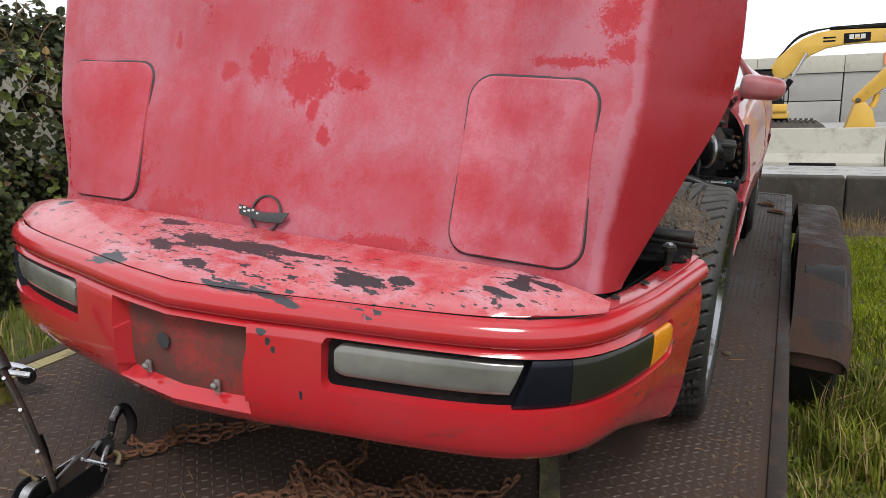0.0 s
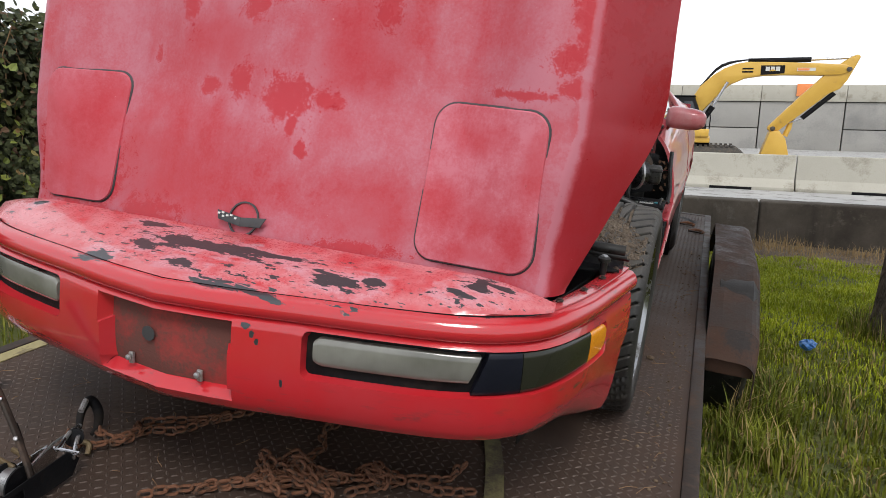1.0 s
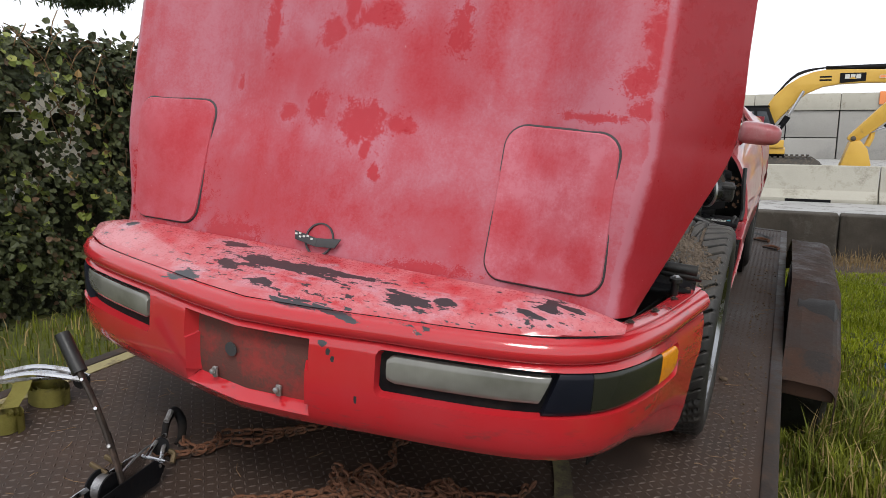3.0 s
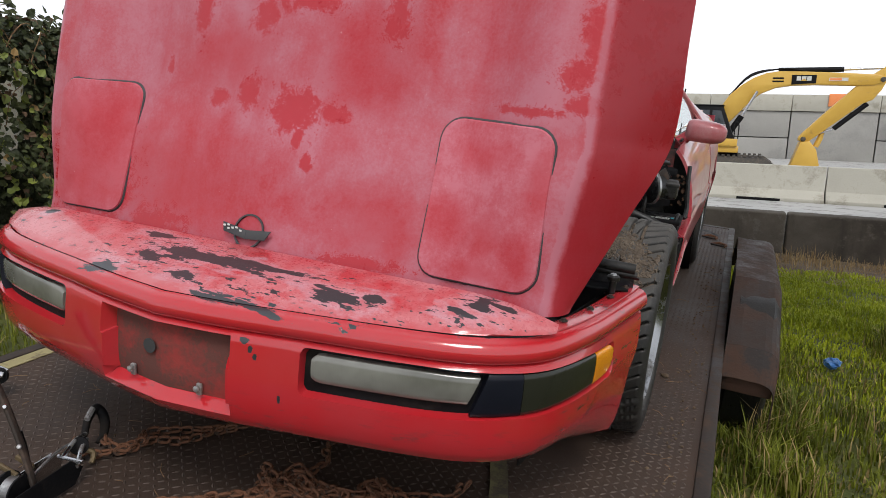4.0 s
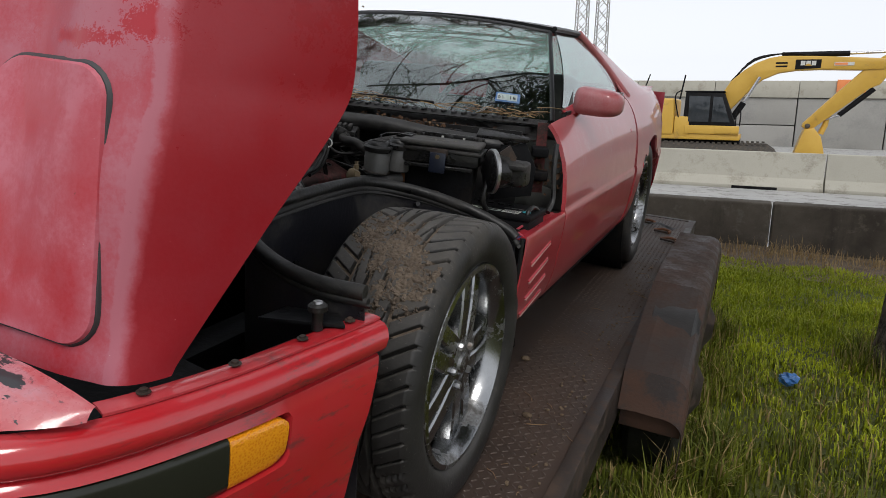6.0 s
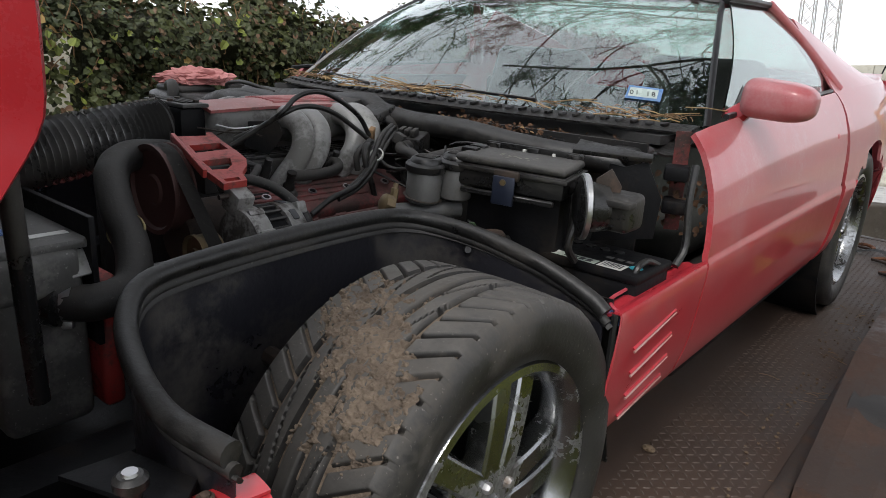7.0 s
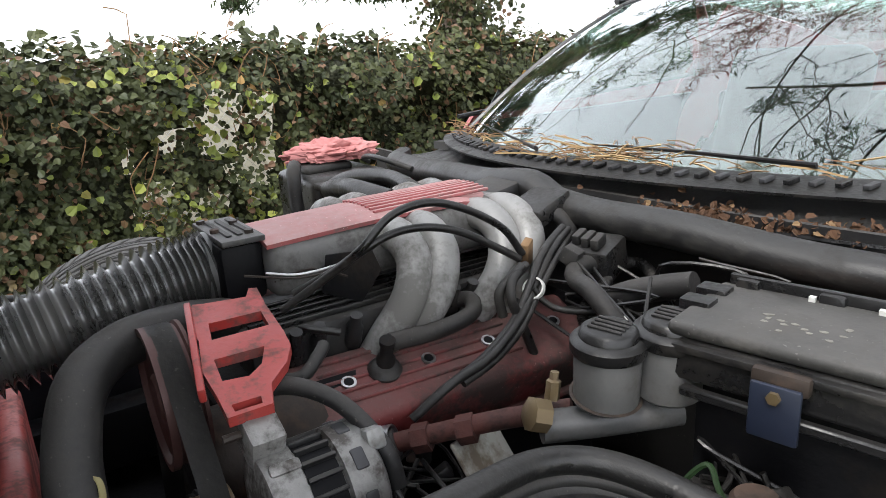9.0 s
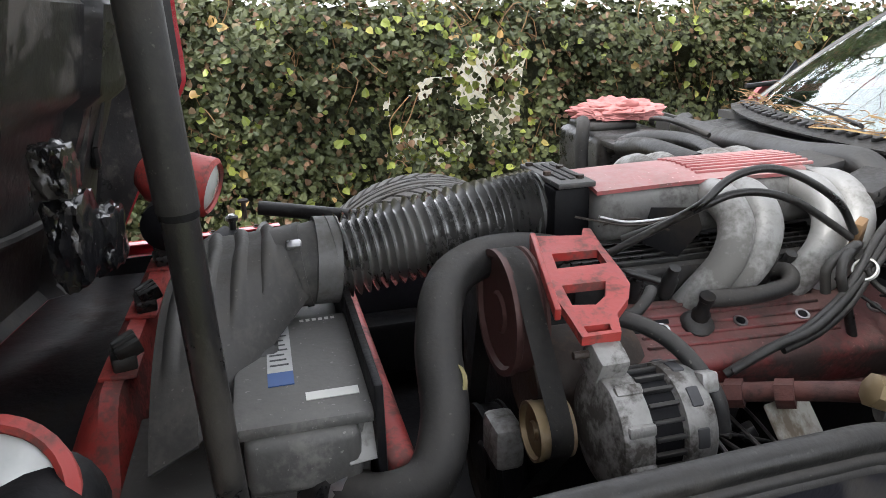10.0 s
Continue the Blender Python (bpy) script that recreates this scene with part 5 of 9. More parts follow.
for s in (-1, 1):
    part("fog_lamp", strip_on_nose(s * (LAMP0 + 0.022), s * (LAMP1 - 0.004), 0.427, 0.484, 0.006, 0.016, 16, (0.0, 0.022), (0.018, 0.0)), lens_mat, bumper, "cloudy clear front lamp lens")
    part("lamp_filler", strip_on_nose(s * (LAMP1 + 0.006), s * MARK0, 0.4035, 0.4945, 0.001, 0.018, 16, (0.03, 0.0)), navy, bumper)
    part("side_lamp", strip_on_nose(s * (MARK0 + 0.0015), s * AMBER, 0.4035, 0.4945, 0.001, 0.016), smoke_lens, bumper)
    part("side_marker", strip_on_nose(s * (AMBER + 0.0015), s * (MARK1 - 0.008), 0.4055, 0.4925, 0.0, 0.016, 16, (0.0, 0.0), (0.0, 0.03)), amber, bumper, "amber reflector lens")
    part("plate_clip", cbox((s * 0.089, -1.088, 0.362), (0.013, 0.008, 0.026), 0.003), steel, bumper)
    part("plate_screw", lathe([(0, 0), (0.0065, 0), (0.0065, 0.004), (0.003, 0.006), (0, 0.006)], 10, pose(s * 0.089, -1.096, 0.366, 90, 0, 0)), steel, bumper)
part("plate_hole", lathe([(0, 0), (0.016, 0), (0.016, 0.002), (0, 0.002)], 20, pose(-0.036, -1.0935, 0.43, 90, 0, 0)), ink, bumper)


def shelf_fn(x, v):
    a = abs(x)
    u = arc_of(min(a, 0.752))
    p, n = nose(u if x >= 0 else -u)
    front = p + n * -0.028
    back_y = -0.845
    y = front.y + (back_y - front.y) * v
    z = 0.556 + 0.006 * max(0, (a - 0.4)) + (0.046 - 0.03 * max(0, (a - 0.55) / 0.2) ** 2) * math.sin(v * math.pi / 2) ** 0.9
    return (x if v > 0 else math.copysign(min(a, abs(front.x)), x), y, z)


xs = [-0.752, -0.745, -0.735, -0.72, -0.69, -0.65] + span(-0.6, 0.6, 40) + [0.65, 0.69, 0.72, 0.735, 0.745, 0.752]
part("bumper_top", sheet(shelf_fn, xs, [0, 0.06, 0.2, 0.4, 0.6, 0.8, 0.94, 1.0]), bumper_red, bumper, "bleached red top with paint flaked off to black")
# inward lip with its screws beside the wheel
for s in (-1, 1):
    u0 = arc_of_y(-0.84)
    def lip(u, v, s=s):
        p, n = nose(s * u)
        return p - n * (0.024 + 0.034 * v) + Vector((0, 0, 0.56 + rise_at(u) + 0.006 * v * (1 - v)))
    part("bumper_lip", sheet(lip, span(u0, LEN, 20), span(0, 1, 4), 0.004), bumper_red, bumper)
    for t in (0.12, 0.4, 0.66, 0.88):
        p, n = nose(s * (u0 + (LEN - u0) * t))
        q = p - n * 0.042
        part("screw", lathe([(0, 0), (0.009, 0), (0.009, 0.0015), (0.005, 0.002), (0.005, 0.005), (0.003, 0.006), (0, 0.006)], 10, pose(q.x, q.y, 0.565 + rise_at(u0 + (LEN - u0) * t))), wornsteel, bumper)

# ---- tipped bonnet ----
hood_c = ease([0.56, 0.63, 0.8, 0.93, 1.2, 1.6, 2.0], [-0.85, -0.826, -0.78, -0.733, -0.665, -0.56, -0.45])
ridge_g = ease([0.56, 0.61, 0.93, 1.2, 2.0], [0.025, 0.03, 0.085, 0.092, 0.1])
edge_x = ease([0.56, 0.575, 0.74, 0.913, 1.13, 2.0], [0.745, 0.749, 0.815, 0.879, 0.882, 0.87])
edge_y = ease([0.56, 0.575, 0.74, 0.88, 0.905, 0.92, 0.95, 1.13, 1.6, 2.0], [-0.73, -0.724, -0.64, -0.564, -0.551, -0.547, -0.547, -0.548, -0.48, -0.36])


def hood_front(x, z):
    a = abs(x)
    s = max(0, min(1, (a - 0.45) / 0.21))
    s = s * s * (3 - 2 * s)
    bulge = 0.018 * math.exp(-((a - 0.3) / 0.07) ** 2) * max(0, min(1, (z - 0.95) / 0.3))
    return hood_c(z) + 0.13 * (math.sqrt(a * a + 0.0025) - 0.05) - s * ridge_g(z) - bulge


def hood_pt(s, z):
    """s from -1 to 1 across the bonnet: flat front, rounded shoulder, then the wing's side."""
    a, g = abs(s), 1 if s >= 0 else -1
    xr = 0.70 + 0.03 * max(0, min(1, (z - 0.65) / 0.25))
    if a < 0.8:
        x = a / 0.8 * xr
        return Vector((g * x, hood_front(x, z), z))
    t = (a - 0.8) / 0.2
    p0 = Vector((xr, hood_front(xr, z), z))
    p2 = Vector((edge_x(z), edge_y(z), z))
    p1 = Vector((min(xr + 0.035, p2.x), p0.y + 0.012, z))
    q = p0 * (1 - t) ** 2 + p1 * 2 * t * (1 - t) + p2 * t * t
    return Vector((g * q.x, q.y, q.z))


blots = [((0.053, 0, 0.916), (0.06, 9, 0.048)), ((-0.086, 0, 0.935), (0.028, 9, 0.041)), ((-0.181, 0, 0.922), (0.027, 9, 0.021)), ((0.157, 0, 0.916), (0.045, 9, 0.018)), ((0.111, 0, 0.802), (0.014, 9, 0.018)), ((-0.273, 0, 1.149), (0.022, 9, 0.07)), ((-0.07, 0, 1.122), (0.035, 9, 0.04)), ((0.062, 0, 1.169), (0.06, 9, 0.03)), ((0.27, 0, 1.139), (0.028, 9, 0.06)), ((-0.368, 0, 0.986), (0.012, 9, 0.021)),
         ((0.698, 0, 1.041), (0.037, 9, 0.031)), ((0.722, 0, 1.13), (0.03, 9, 0.07)), ((0.605, 0, 0.963), (0.07, 9, 0.01)), ((-0.563, 0, 0.68), (0.14, 9, 0.12)), ((0.281, 0, 0.6), (0.09, 9, 0.015)), ((-0.303, 0, 0.58), (0.121, 9, 0.05)), ((0.077, 0, 0.851), (0.015, 9, 0.023)), ((0.72, 0, 0.985), (0.03, 9, 0.02)), ((-0.02, 0, 1.19), (0.02, 9, 0.05))]
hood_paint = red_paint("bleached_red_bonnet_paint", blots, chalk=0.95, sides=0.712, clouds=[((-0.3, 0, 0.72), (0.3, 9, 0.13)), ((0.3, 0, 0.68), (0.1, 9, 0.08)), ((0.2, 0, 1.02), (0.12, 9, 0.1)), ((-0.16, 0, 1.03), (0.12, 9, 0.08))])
lid_paint = red_paint("bleached_headlamp_door_paint", (), 1.1, (0.5, 0.14, 0.18), 0.0, 6.0, [((0.52, 0, 0.862), (0.06, 9, 0.03)), ((0.662, 0, 0.82), (0.03, 9, 0.06)), ((0.46, 0, 0.725), (0.055, 9, 0.05)), ((0.56, 0, 0.702), (0.04, 9, 0.045)), ((0.635, 0, 0.67), (0.03, 9, 0.05)), ((0.55, 0, 0.625), (0.06, 9, 0.018)), ((-0.55, 0, 0.7), (0.2, 9, 0.15)), ((-0.55, 0, 0.85), (0.2, 9, 0.07))])
ss = sorted(set([round(v, 4) for v in span(-1, -0.8, 16) + span(-0.8, 0.8, 130) + span(0.8, 1, 16)]))
zs = span(0.562, 0.66, 10) + span(0.67, 1.3, 54) + span(1.33, 2.0, 20)
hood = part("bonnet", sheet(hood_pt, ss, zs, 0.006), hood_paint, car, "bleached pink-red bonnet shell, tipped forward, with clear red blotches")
for s in (-1, 1):
    # recessed seam and the headlamp door that sits in it
    def rounded(w0, w1, z0, z1, grow, n=7):
        pts, rr = [], 0.045
        for cx, cz, a0 in ((w1 - rr, z1 - rr, 0), (w0 + rr, z1 - rr, 90), (w0 + rr, z0 + rr, 180), (w1 - rr, z0 + rr, 270)):
            for i in range(n):
                a = radians(a0 + 90 * i / (n - 1))
                pts.append((cx + (rr + grow) * math.cos(a), cz + (rr + grow) * math.sin(a)))
        return pts
    def lid(grow, lift, inner=None):
        b = bmesh.new()
        ring = rounded(*((0.414, 0.68) if s > 0 else (0.45, 0.68)), 0.6, 0.934, grow)
        cx, cz = 0.555, 0.767
        rings = []
        for f in (1.0, 0.985, 0.8, 0.55, 0.3, 0.1):
            row = []
            for x, z in ring:
                X, Z = cx + (x - cx) * f, cz + (z - cz) * f
                d = lift if f < 0.99 else lift - 0.004
                row.append(b.verts.new((s * X, hood_front(X, Z) - d, Z)))
            rings.append(row)
        n = len(ring)
        for a_, b_ in zip(rings, rings[1:]):
            for i in range(n):
                b.faces.new((a_[i], a_[(i + 1) % n], b_[(i + 1) % n], b_[i]))
        b.faces.new(rings[-1])
        bmesh.ops.recalc_face_normals(b, faces=b.faces)
        return b
    part("door_seam", lid(0.0036, 0.0045), ink, hood)
    part("headlamp_door", lid(-0.0005, 0.009), lid_paint, hood, "bleached red headlamp cover")
# emblem: ring and two crossed flags
badge = part("badge", lathe([(0.037, 0), (0.041, 0), (0.041, 0.004), (0.037, 0.004), (0.037, 0)], 40, pose(0.002, hood_front(0, 0.632) - 0.002, 0.632, 70, 0, 0), close=False), ink, hood, "black ring badge with crossed flags")
yb = hood_front(0.03, 0.63) - 0.010
part("flag", prism([(-0.068, 0.012), (0.0, 0.001), (0.0, -0.02), (-0.062, -0.01)], 0.003, pose(0, yb, 0.635, 70, 0, 0), 0.0008), ink, badge)
part("flag", prism([(0.068, 0.008), (0.0, 0.001), (0.0, -0.02), (0.055, -0.016)], 0.003, pose(0, yb, 0.635, 70, 0, 0), 0.0008), ink, badge)
for i in range(5):
    for j in range(2):
        x = -0.06 + 0.0115 * i
        part("check", cbox((x, yb - 0.0035, 0.6385 - 0.0085 * j - 0.0018 * (i - 1) + (0.004 if i % 2 else 0)), (0.0065, 0.0012, 0.0045), 0, (-20, 0, 0)), white_tag, badge)
part("bow_tie", cbox((0.03, yb - 0.0035, 0.629), (0.024, 0.0012, 0.004), 0.0, (-20, 0, 0)), steel, badge)
# black underside of the bonnet with pressed ribs
def under(s, z):
    p = hood_pt(s * 0.996, z)
    rib = 0.022 * (math.sin(s * 9.5) > 0.2) + 0.02 * (0.5 + 0.5 * math.sin(z * 13 + 1) > 0.75)
    edge = max(0.0, (abs(s) - 0.8) / 0.2)
    return p + Vector((-0.02 * (1 if s > 0 else -1) * min(1, edge * 3), 0.02 * (1 - min(1, edge * 1.6)) + rib * (abs(s) < 0.8), 0))
liner = surf("black_bonnet_liner", (0.008, 0.008, 0.009), (0.022, 0.021, 0.021), 5, 70, (0.22, 0.42), 0, 0.3, dirt=(0.07, 0.062, 0.055), amount=0.4, lit_dust=(0.06, 0.057, 0.054), spec=0.3)
part("underside", sheet(under, span(-1, 1, 110), span(0.6, 1.98, 70), 0.004), liner, hood, "black ribbed inner shell")
for g in (-1, 1):
    for a, b, z0, z1 in ((0.1, 0.4, 0.75, 1.2), (0.46, 0.74, 0.8, 1.2), (0.1, 0.7, 1.28, 1.8)):
        ring = [under(g * q, z) + Vector((0, 0.006, 0)) for q, z in ((a, z0 + 0.04), (a, z1 - 0.04), (a + 0.04, z1), (b - 0.04, z1), (b, z1 - 0.04), (b, z0 + 0.04), (b - 0.04, z0), (a + 0.04, z0), (a, z0 + 0.04))]
        part("pressed_frame", tube(ring, 0.009, 8, 4), liner, hood)
gloss_black = surf("glossy_black_moulding", (0.006, 0.006, 0.007), (0.014, 0.014, 0.015), 12, 90, (0.1, 0.25), bump=0.15, dirt=(0.04, 0.036, 0.032), amount=0.35, spec=0.5)
for c, sz, seed in (((-0.12, -0.65, 0.76), (0.08, 0.03, 0.08), 1), ((-0.08, -0.65, 0.86), (0.05, 0.028, 0.045), 2), ((-0.24, -0.64, 0.72), (0.08, 0.03, 0.06), 3)):
    bm = bmesh.new()
    bmesh.ops.create_icosphere(bm, subdivisions=4, radius=1)
    for v in bm.verts:
        q = v.co.copy()
        box_ = max(abs(q.x), abs(q.y), abs(q.z))
        v.co = Vector((q.x * sz[0], q.y * sz[1], q.z * sz[2])) * (0.8 / box_ ** 0.7) * (1 + 0.22 * noise.noise(q * 2.3 + Vector((seed, 0, 0))) + 0.1 * abs(noise.noise(q * 6)))
        v.co += Vector(c)
    part("lamp_bucket", bm, gloss_black, hood, "glossy black crumpled plastic moulding", 28)
part("flange_edge", tube([under(0.36, z) + Vector((0, 0.012 + 0.01 * math.sin(9 * z), 0)) for z in span(0.68, 1.3, 12)], 0.008, 8, 3, flat=0.4), liner, hood, "worn pressed edge of the inner shell")
for q, z in ((0.2, 0.95), (0.42, 0.88), (0.52, 1.02), (0.3, 1.1)):
    part("white_clip", cbox(tuple(under(q, z) + Vector((0, 0.012, 0))), (0.009, 0.006, 0.018), 0.002), white_tag, hood)
for s in (-1, 1):
    # the headlamp behind its door
    seat_at = pose(-0.555, -0.5, 0.72, 75, 0, -12) @ Matrix.Diagonal((0.85, 0.62, 0.9, 1))
    if s > 0:
        seat_at = Matrix.Translation((0.474, -0.588, 0.73)) @ Vector((-0.6, -0.15, -0.78)).to_track_quat("Z", "Y").to_matrix().to_4x4() @ Matrix.Diagonal((0.66, 0.72, 0.6, 1))
    lampbox = part("headlamp", lathe([(0.0, 0.0), (0.075, 0.0), (0.098, 0.01), (0.1, 0.05), (0.085, 0.12), (0.05, 0.15), (0, 0.15)], 28, seat_at), redcast, hood, "round-edged red headlamp pod")
    part("lens", lathe([(0.0, -0.016), (0.05, -0.012), (0.078, -0.003), (0.08, 0.003), (0, 0.004)], 28, seat_at), surf("clouded_headlamp_glass", (0.42, 0.43, 0.42), (0.55, 0.56, 0.54), 14, 60, (0.12, 0.25), 0.0, 0.15, coat=0.5), lampbox, "clouded white headlamp glass")
    part("bezel", lathe([(0.078, -0.008), (0.084, -0.014), (0.098, -0.006), (0.1, 0.012), (0.086, 0.006), (0.078, -0.008)], 32, seat_at, close=False), redcast, lampbox)
    part("lamp_motor", lathe([(0, 0), (0.04, 0), (0.045, 0.01), (0.045, 0.08), (0.02, 0.1), (0, 0.1)], 20, pose(s * 0.42, -0.56, 0.7, 0, 90, 0)), black, hood)

# ---- wheels ----
tyre_mat = surf("dusty_tyre_rubber", (0.01, 0.0095, 0.009), (0.024, 0.022, 0.021), 9, 120, (0.42, 0.62), 0, 0.22, dirt=(0.055, 0.048, 0.041), amount=0.35, dirt_scale=6, lit_dust=(0.09, 0.082, 0.073), spec=0.55)
mud = surf("dried_mud", (0.065, 0.047, 0.034), (0.19, 0.146, 0.108), 30, 160, (0.9, 1.0), 0, 0.8, 0.006)


def tyre_bm(r, w, cx, cy, cz, s, fine=True):
    """A low tyre with cut grooves: rings round it and slanted cuts across the tread."""
    prof = [(0.70, -0.40), (0.72, -0.455), (0.80, -0.495), (0.88, -0.5), (0.94, -0.485), (0.972, -0.45)]
    nt = 110 if fine else 12
    tread = [(0.985 + 0.015 * (1 - (2 * i / nt - 1) ** 2), -0.43 + 0.86 * i / nt) for i in range(nt + 1)]
    prof = prof + tread + [(a, -b) for a, b in reversed(prof)]
    turns = [radians(-15) + radians(215) * i / 900 for i in range(900)] + [radians(200) + radians(145) * i / 90 for i in range(90)] if fine else span(0, 2 * math.pi, 60)[:-1]
    n = len(turns)
    b = bmesh.new()
    rings = []
    cut_ = lambda dist, wide, deep: deep * max(0.0, 1 - (dist / wide) ** 2)
    pitch_ = 2 * math.pi * r / 54
    for a in turns:
        row = []
        for q, h in prof:
            d = 0.0
            if q > 0.98 and fine:
                for g in (-0.235, -0.08, 0.05, 0.185):
                    d = max(d, cut_(abs(h - g) * w, 0.0056, 0.015))
                ph = (a * 54 / 6.28319 + (h - 0.2) * 4.2 * (1 if h > 0 else -1) + 0.4 * h * h) % 1
                ph = min(ph, 1 - ph)
                if h > 0.2 or h < -0.25:
                    d = max(d, cut_(ph * pitch_, 0.005, 0.013))
                elif h > 0.06 or h < -0.11:
                    k_ = abs(h) - 0.06
                    sw = (a * 18 / 6.28319 + 5.5 * k_ + 34 * k_ * k_) % 1
                    sw = min(sw, 1 - sw)
                    d = max(d, cut_(sw * pitch_ * 3.0 * 0.55, 0.0044, 0.012))
            rr = r * q - d
            row.append(b.verts.new((cx + s * w * h, cy + rr * math.cos(a), cz + rr * math.sin(a))))
        rings.append(row)
    m = len(prof)
    for i in range(n):
        p, q = rings[i], rings[(i + 1) % n]
        for j in range(m - 1):
            b.faces.new((p[j], p[j + 1], q[j + 1], q[j]))
    bmesh.ops.recalc_face_normals(b, faces=b.faces)
    return b


def wheel(cx, cy, s, fine, group):
    R, W, cz = 0.325, 0.262, 0.325
    w = part("wheel", lathe([(0.06, -0.02), (0.2, -0.03), (0.2, 0.02), (0.06, 0.02)], 32, pose(cx + s * 0.02, cy, cz, 0, 90, 0)), black, car, "five-spoke alloy wheel with a worn tyre")
    part("tyre", tyre_bm(R, W, cx, cy, cz, s, fine), tyre_mat, w, "dusty black low-profile tyre", 75)
    out = cx + s * 0.118
    turn = pose(out, cy, cz, 0, s * 90, 0)
    rim = [(0.229, 0.002), (0.232, -0.004), (0.226, -0.012), (0.214, -0.018), (0.206, -0.04), (0.2, -0.1), (0.19, -0.2), (0.185, -0.2), (0.195, -0.09), (0.198, -0.04), (0.205, -0.012), (0.218, 0.004), (0.229, 0.002)]
    part("rim", lathe([(a, b) for a, b in rim], 72, turn, close=False), wheel_chrome, w, "tarnished chrome rim")
    part("hub", lathe([(0, -0.012), (0.022, -0.012), (0.026, -0.019), (0.062, -0.022), (0.07, -0.028), (0.074, -0.06), (0, -0.06)], 40, turn), wheel_chrome, w)
    for i in range(5):
        a = radians(72 * i + 18)
        arm = turn @ Matrix.Rotation(a, 4, "Z")
        for side in (-1, 1):
            def spoke_pt(u, v, side=side):
                # a flat-faced bar with sloping flanks, spreading toward the rim
                r_ = 0.04 + 0.166 * u
                mid_ = side * (0.021 + 0.012 * u)
                w_ = 0.0225 - 0.002 * math.sin(math.pi * u)
                z_ = -0.02 - 0.014 * u * u
                q_ = ((-1.25, -0.035), (-1.0, -0.004), (-0.8, 0.0), (0.8, 0.0), (1.0, -0.004), (1.25, -0.035))[int(v)]
                return arm @ Vector((r_, mid_ + w_ * q_[0], z_ + q_[1]))
            part("spoke", sheet(spoke_pt, span(0, 1, 8), list(range(6)), 0.004), wheel_chrome, w, smooth=25)
        part("spoke_web", box(0.045, 0.1, -0.022, 0.022, -0.05, -0.034, 0.006, 2, None, arm), wheel_chrome, w)
        part("lug_nut", lathe([(0, 0), (0.009, 0), (0.009, 0.012), (0.006, 0.016), (0, 0.016)], 6, turn @ Matrix.Rotation(a + 0.63, 4, "Z") @ Matrix.Translation((0.048, 0, -0.026))), steel, w)
    part("brake_disc", lathe([(0.06, -0.11), (0.16, -0.11), (0.16, -0.13), (0.06, -0.13)], 48, turn), rust, w)
    part("brake_caliper", box(-0.03, 0.05, 0.1, 0.18, -0.14, -0.08, 0.012, 2, None, turn @ Matrix.Rotation(0.6, 4, "Z")), wornsteel, w)
    return w


FW = wheel(0.755, 0.005, 1, True, "")
wheel(-0.755, 0.005, -1, True, "")
wheel(0.755, 2.445, 1, False, "")
wheel(-0.755, 2.445, -1, False, "")
# dried mud caked over the forward face of the tread
mr = random.Random(3)


def mud_cover(a, h):
    """How thick the dried mud lies at that turn and place across the tread, below 0 where bare."""
    u = (math.degrees(a) - 10) / 46
    band = 1 - abs((h - (-0.075 + 0.15 * max(0, min(1, (u - 0.2) / 0.5)))) / 0.1) ** 2
    ends = min(1, (u + 0.1) / 0.5, (1 - u) / 0.3)
    return min(band, ends) - 0.25 + 0.7 * noise.noise((a * 9, h * 26, 1)) + 0.55 * noise.noise((a * 26, h * 80, 4)) + 0.35 * noise.noise((a * 70, h * 210, 9))


def mud_pt(u, v):
    a, h = radians(4 + 58 * u), -0.112 + 0.224 * v
    body = mud_cover(a, h)
    cell = noise.voronoi(Vector((a * 20, h * 62, 2.0)))[0]
    lump = max(0.0, min(1.0, (cell[1] - cell[0]) * 3.2))
    skin = 0.325 * (0.985 + 0.015 * (1 - (h / 0.1127) ** 2))
    rough = 0.003 * lump + 0.002 * noise.noise((a * 40, h * 130, 7)) + 0.0016 * noise.noise((a * 100, h * 330, 3))
    rr = skin - 0.0045 + (0.004 + rough) * max(0, min(1, body * 3.5)) - (0.004 if body < 0 else 0)
    return (0.755 + h, 0.005 - rr * math.sin(a), 0.325 + rr * math.cos(a))


tagged(part("mud_cake", sheet(mud_pt, span(0, 1, 260), span(0, 1, 170)), mud, FW, "dried brown mud caked on the tread", smooth=24), kind="stuff")
bm = bmesh.new()
for _ in range(420):
    a = radians(mr.triangular(6, 66, 34))
    h = mr.uniform(-0.11, 0.105)
    if mud_cover(a, h) < mr.uniform(-0.45, 0.15):
        continue
    rr = 0.3245
    bmesh.ops.create_icosphere(bm, subdivisions=1, radius=abs(mr.gauss(0.0012, 0.001)) + 0.0006, matrix=pose(0.755 + h, 0.005 - rr * math.sin(a), 0.325 + rr * math.cos(a), mr.uniform(0, 90), mr.uniform(0, 90), 0) @ Matrix.Diagonal((1, 0.8, 0.65, 1)))
tagged(part("mud_crumb", bm, mud, FW, "loose crumbs of mud", smooth=0), kind="stuff")

# ---- body sides ----
side_prof = ease([0.24, 0.3, 0.38, 0.48, 0.56, 0.575, 0.6, 0.7, 0.78, 0.83, 0.86], [0.8, 0.85, 0.876, 0.889, 0.895, 0.889, 0.888, 0.872, 0.838, 0.795, 0.75])


def body_x(y, z):
    flare = 0.018 * math.exp(-((y - 2.45) / 0.4) ** 2) + 0.004 * math.exp(-((y - 0.3) / 0.2) ** 2)
    taper = -0.08 * max(0, (y - 2.7) / 0.7) ** 2
    return side_prof(z) + flare + taper


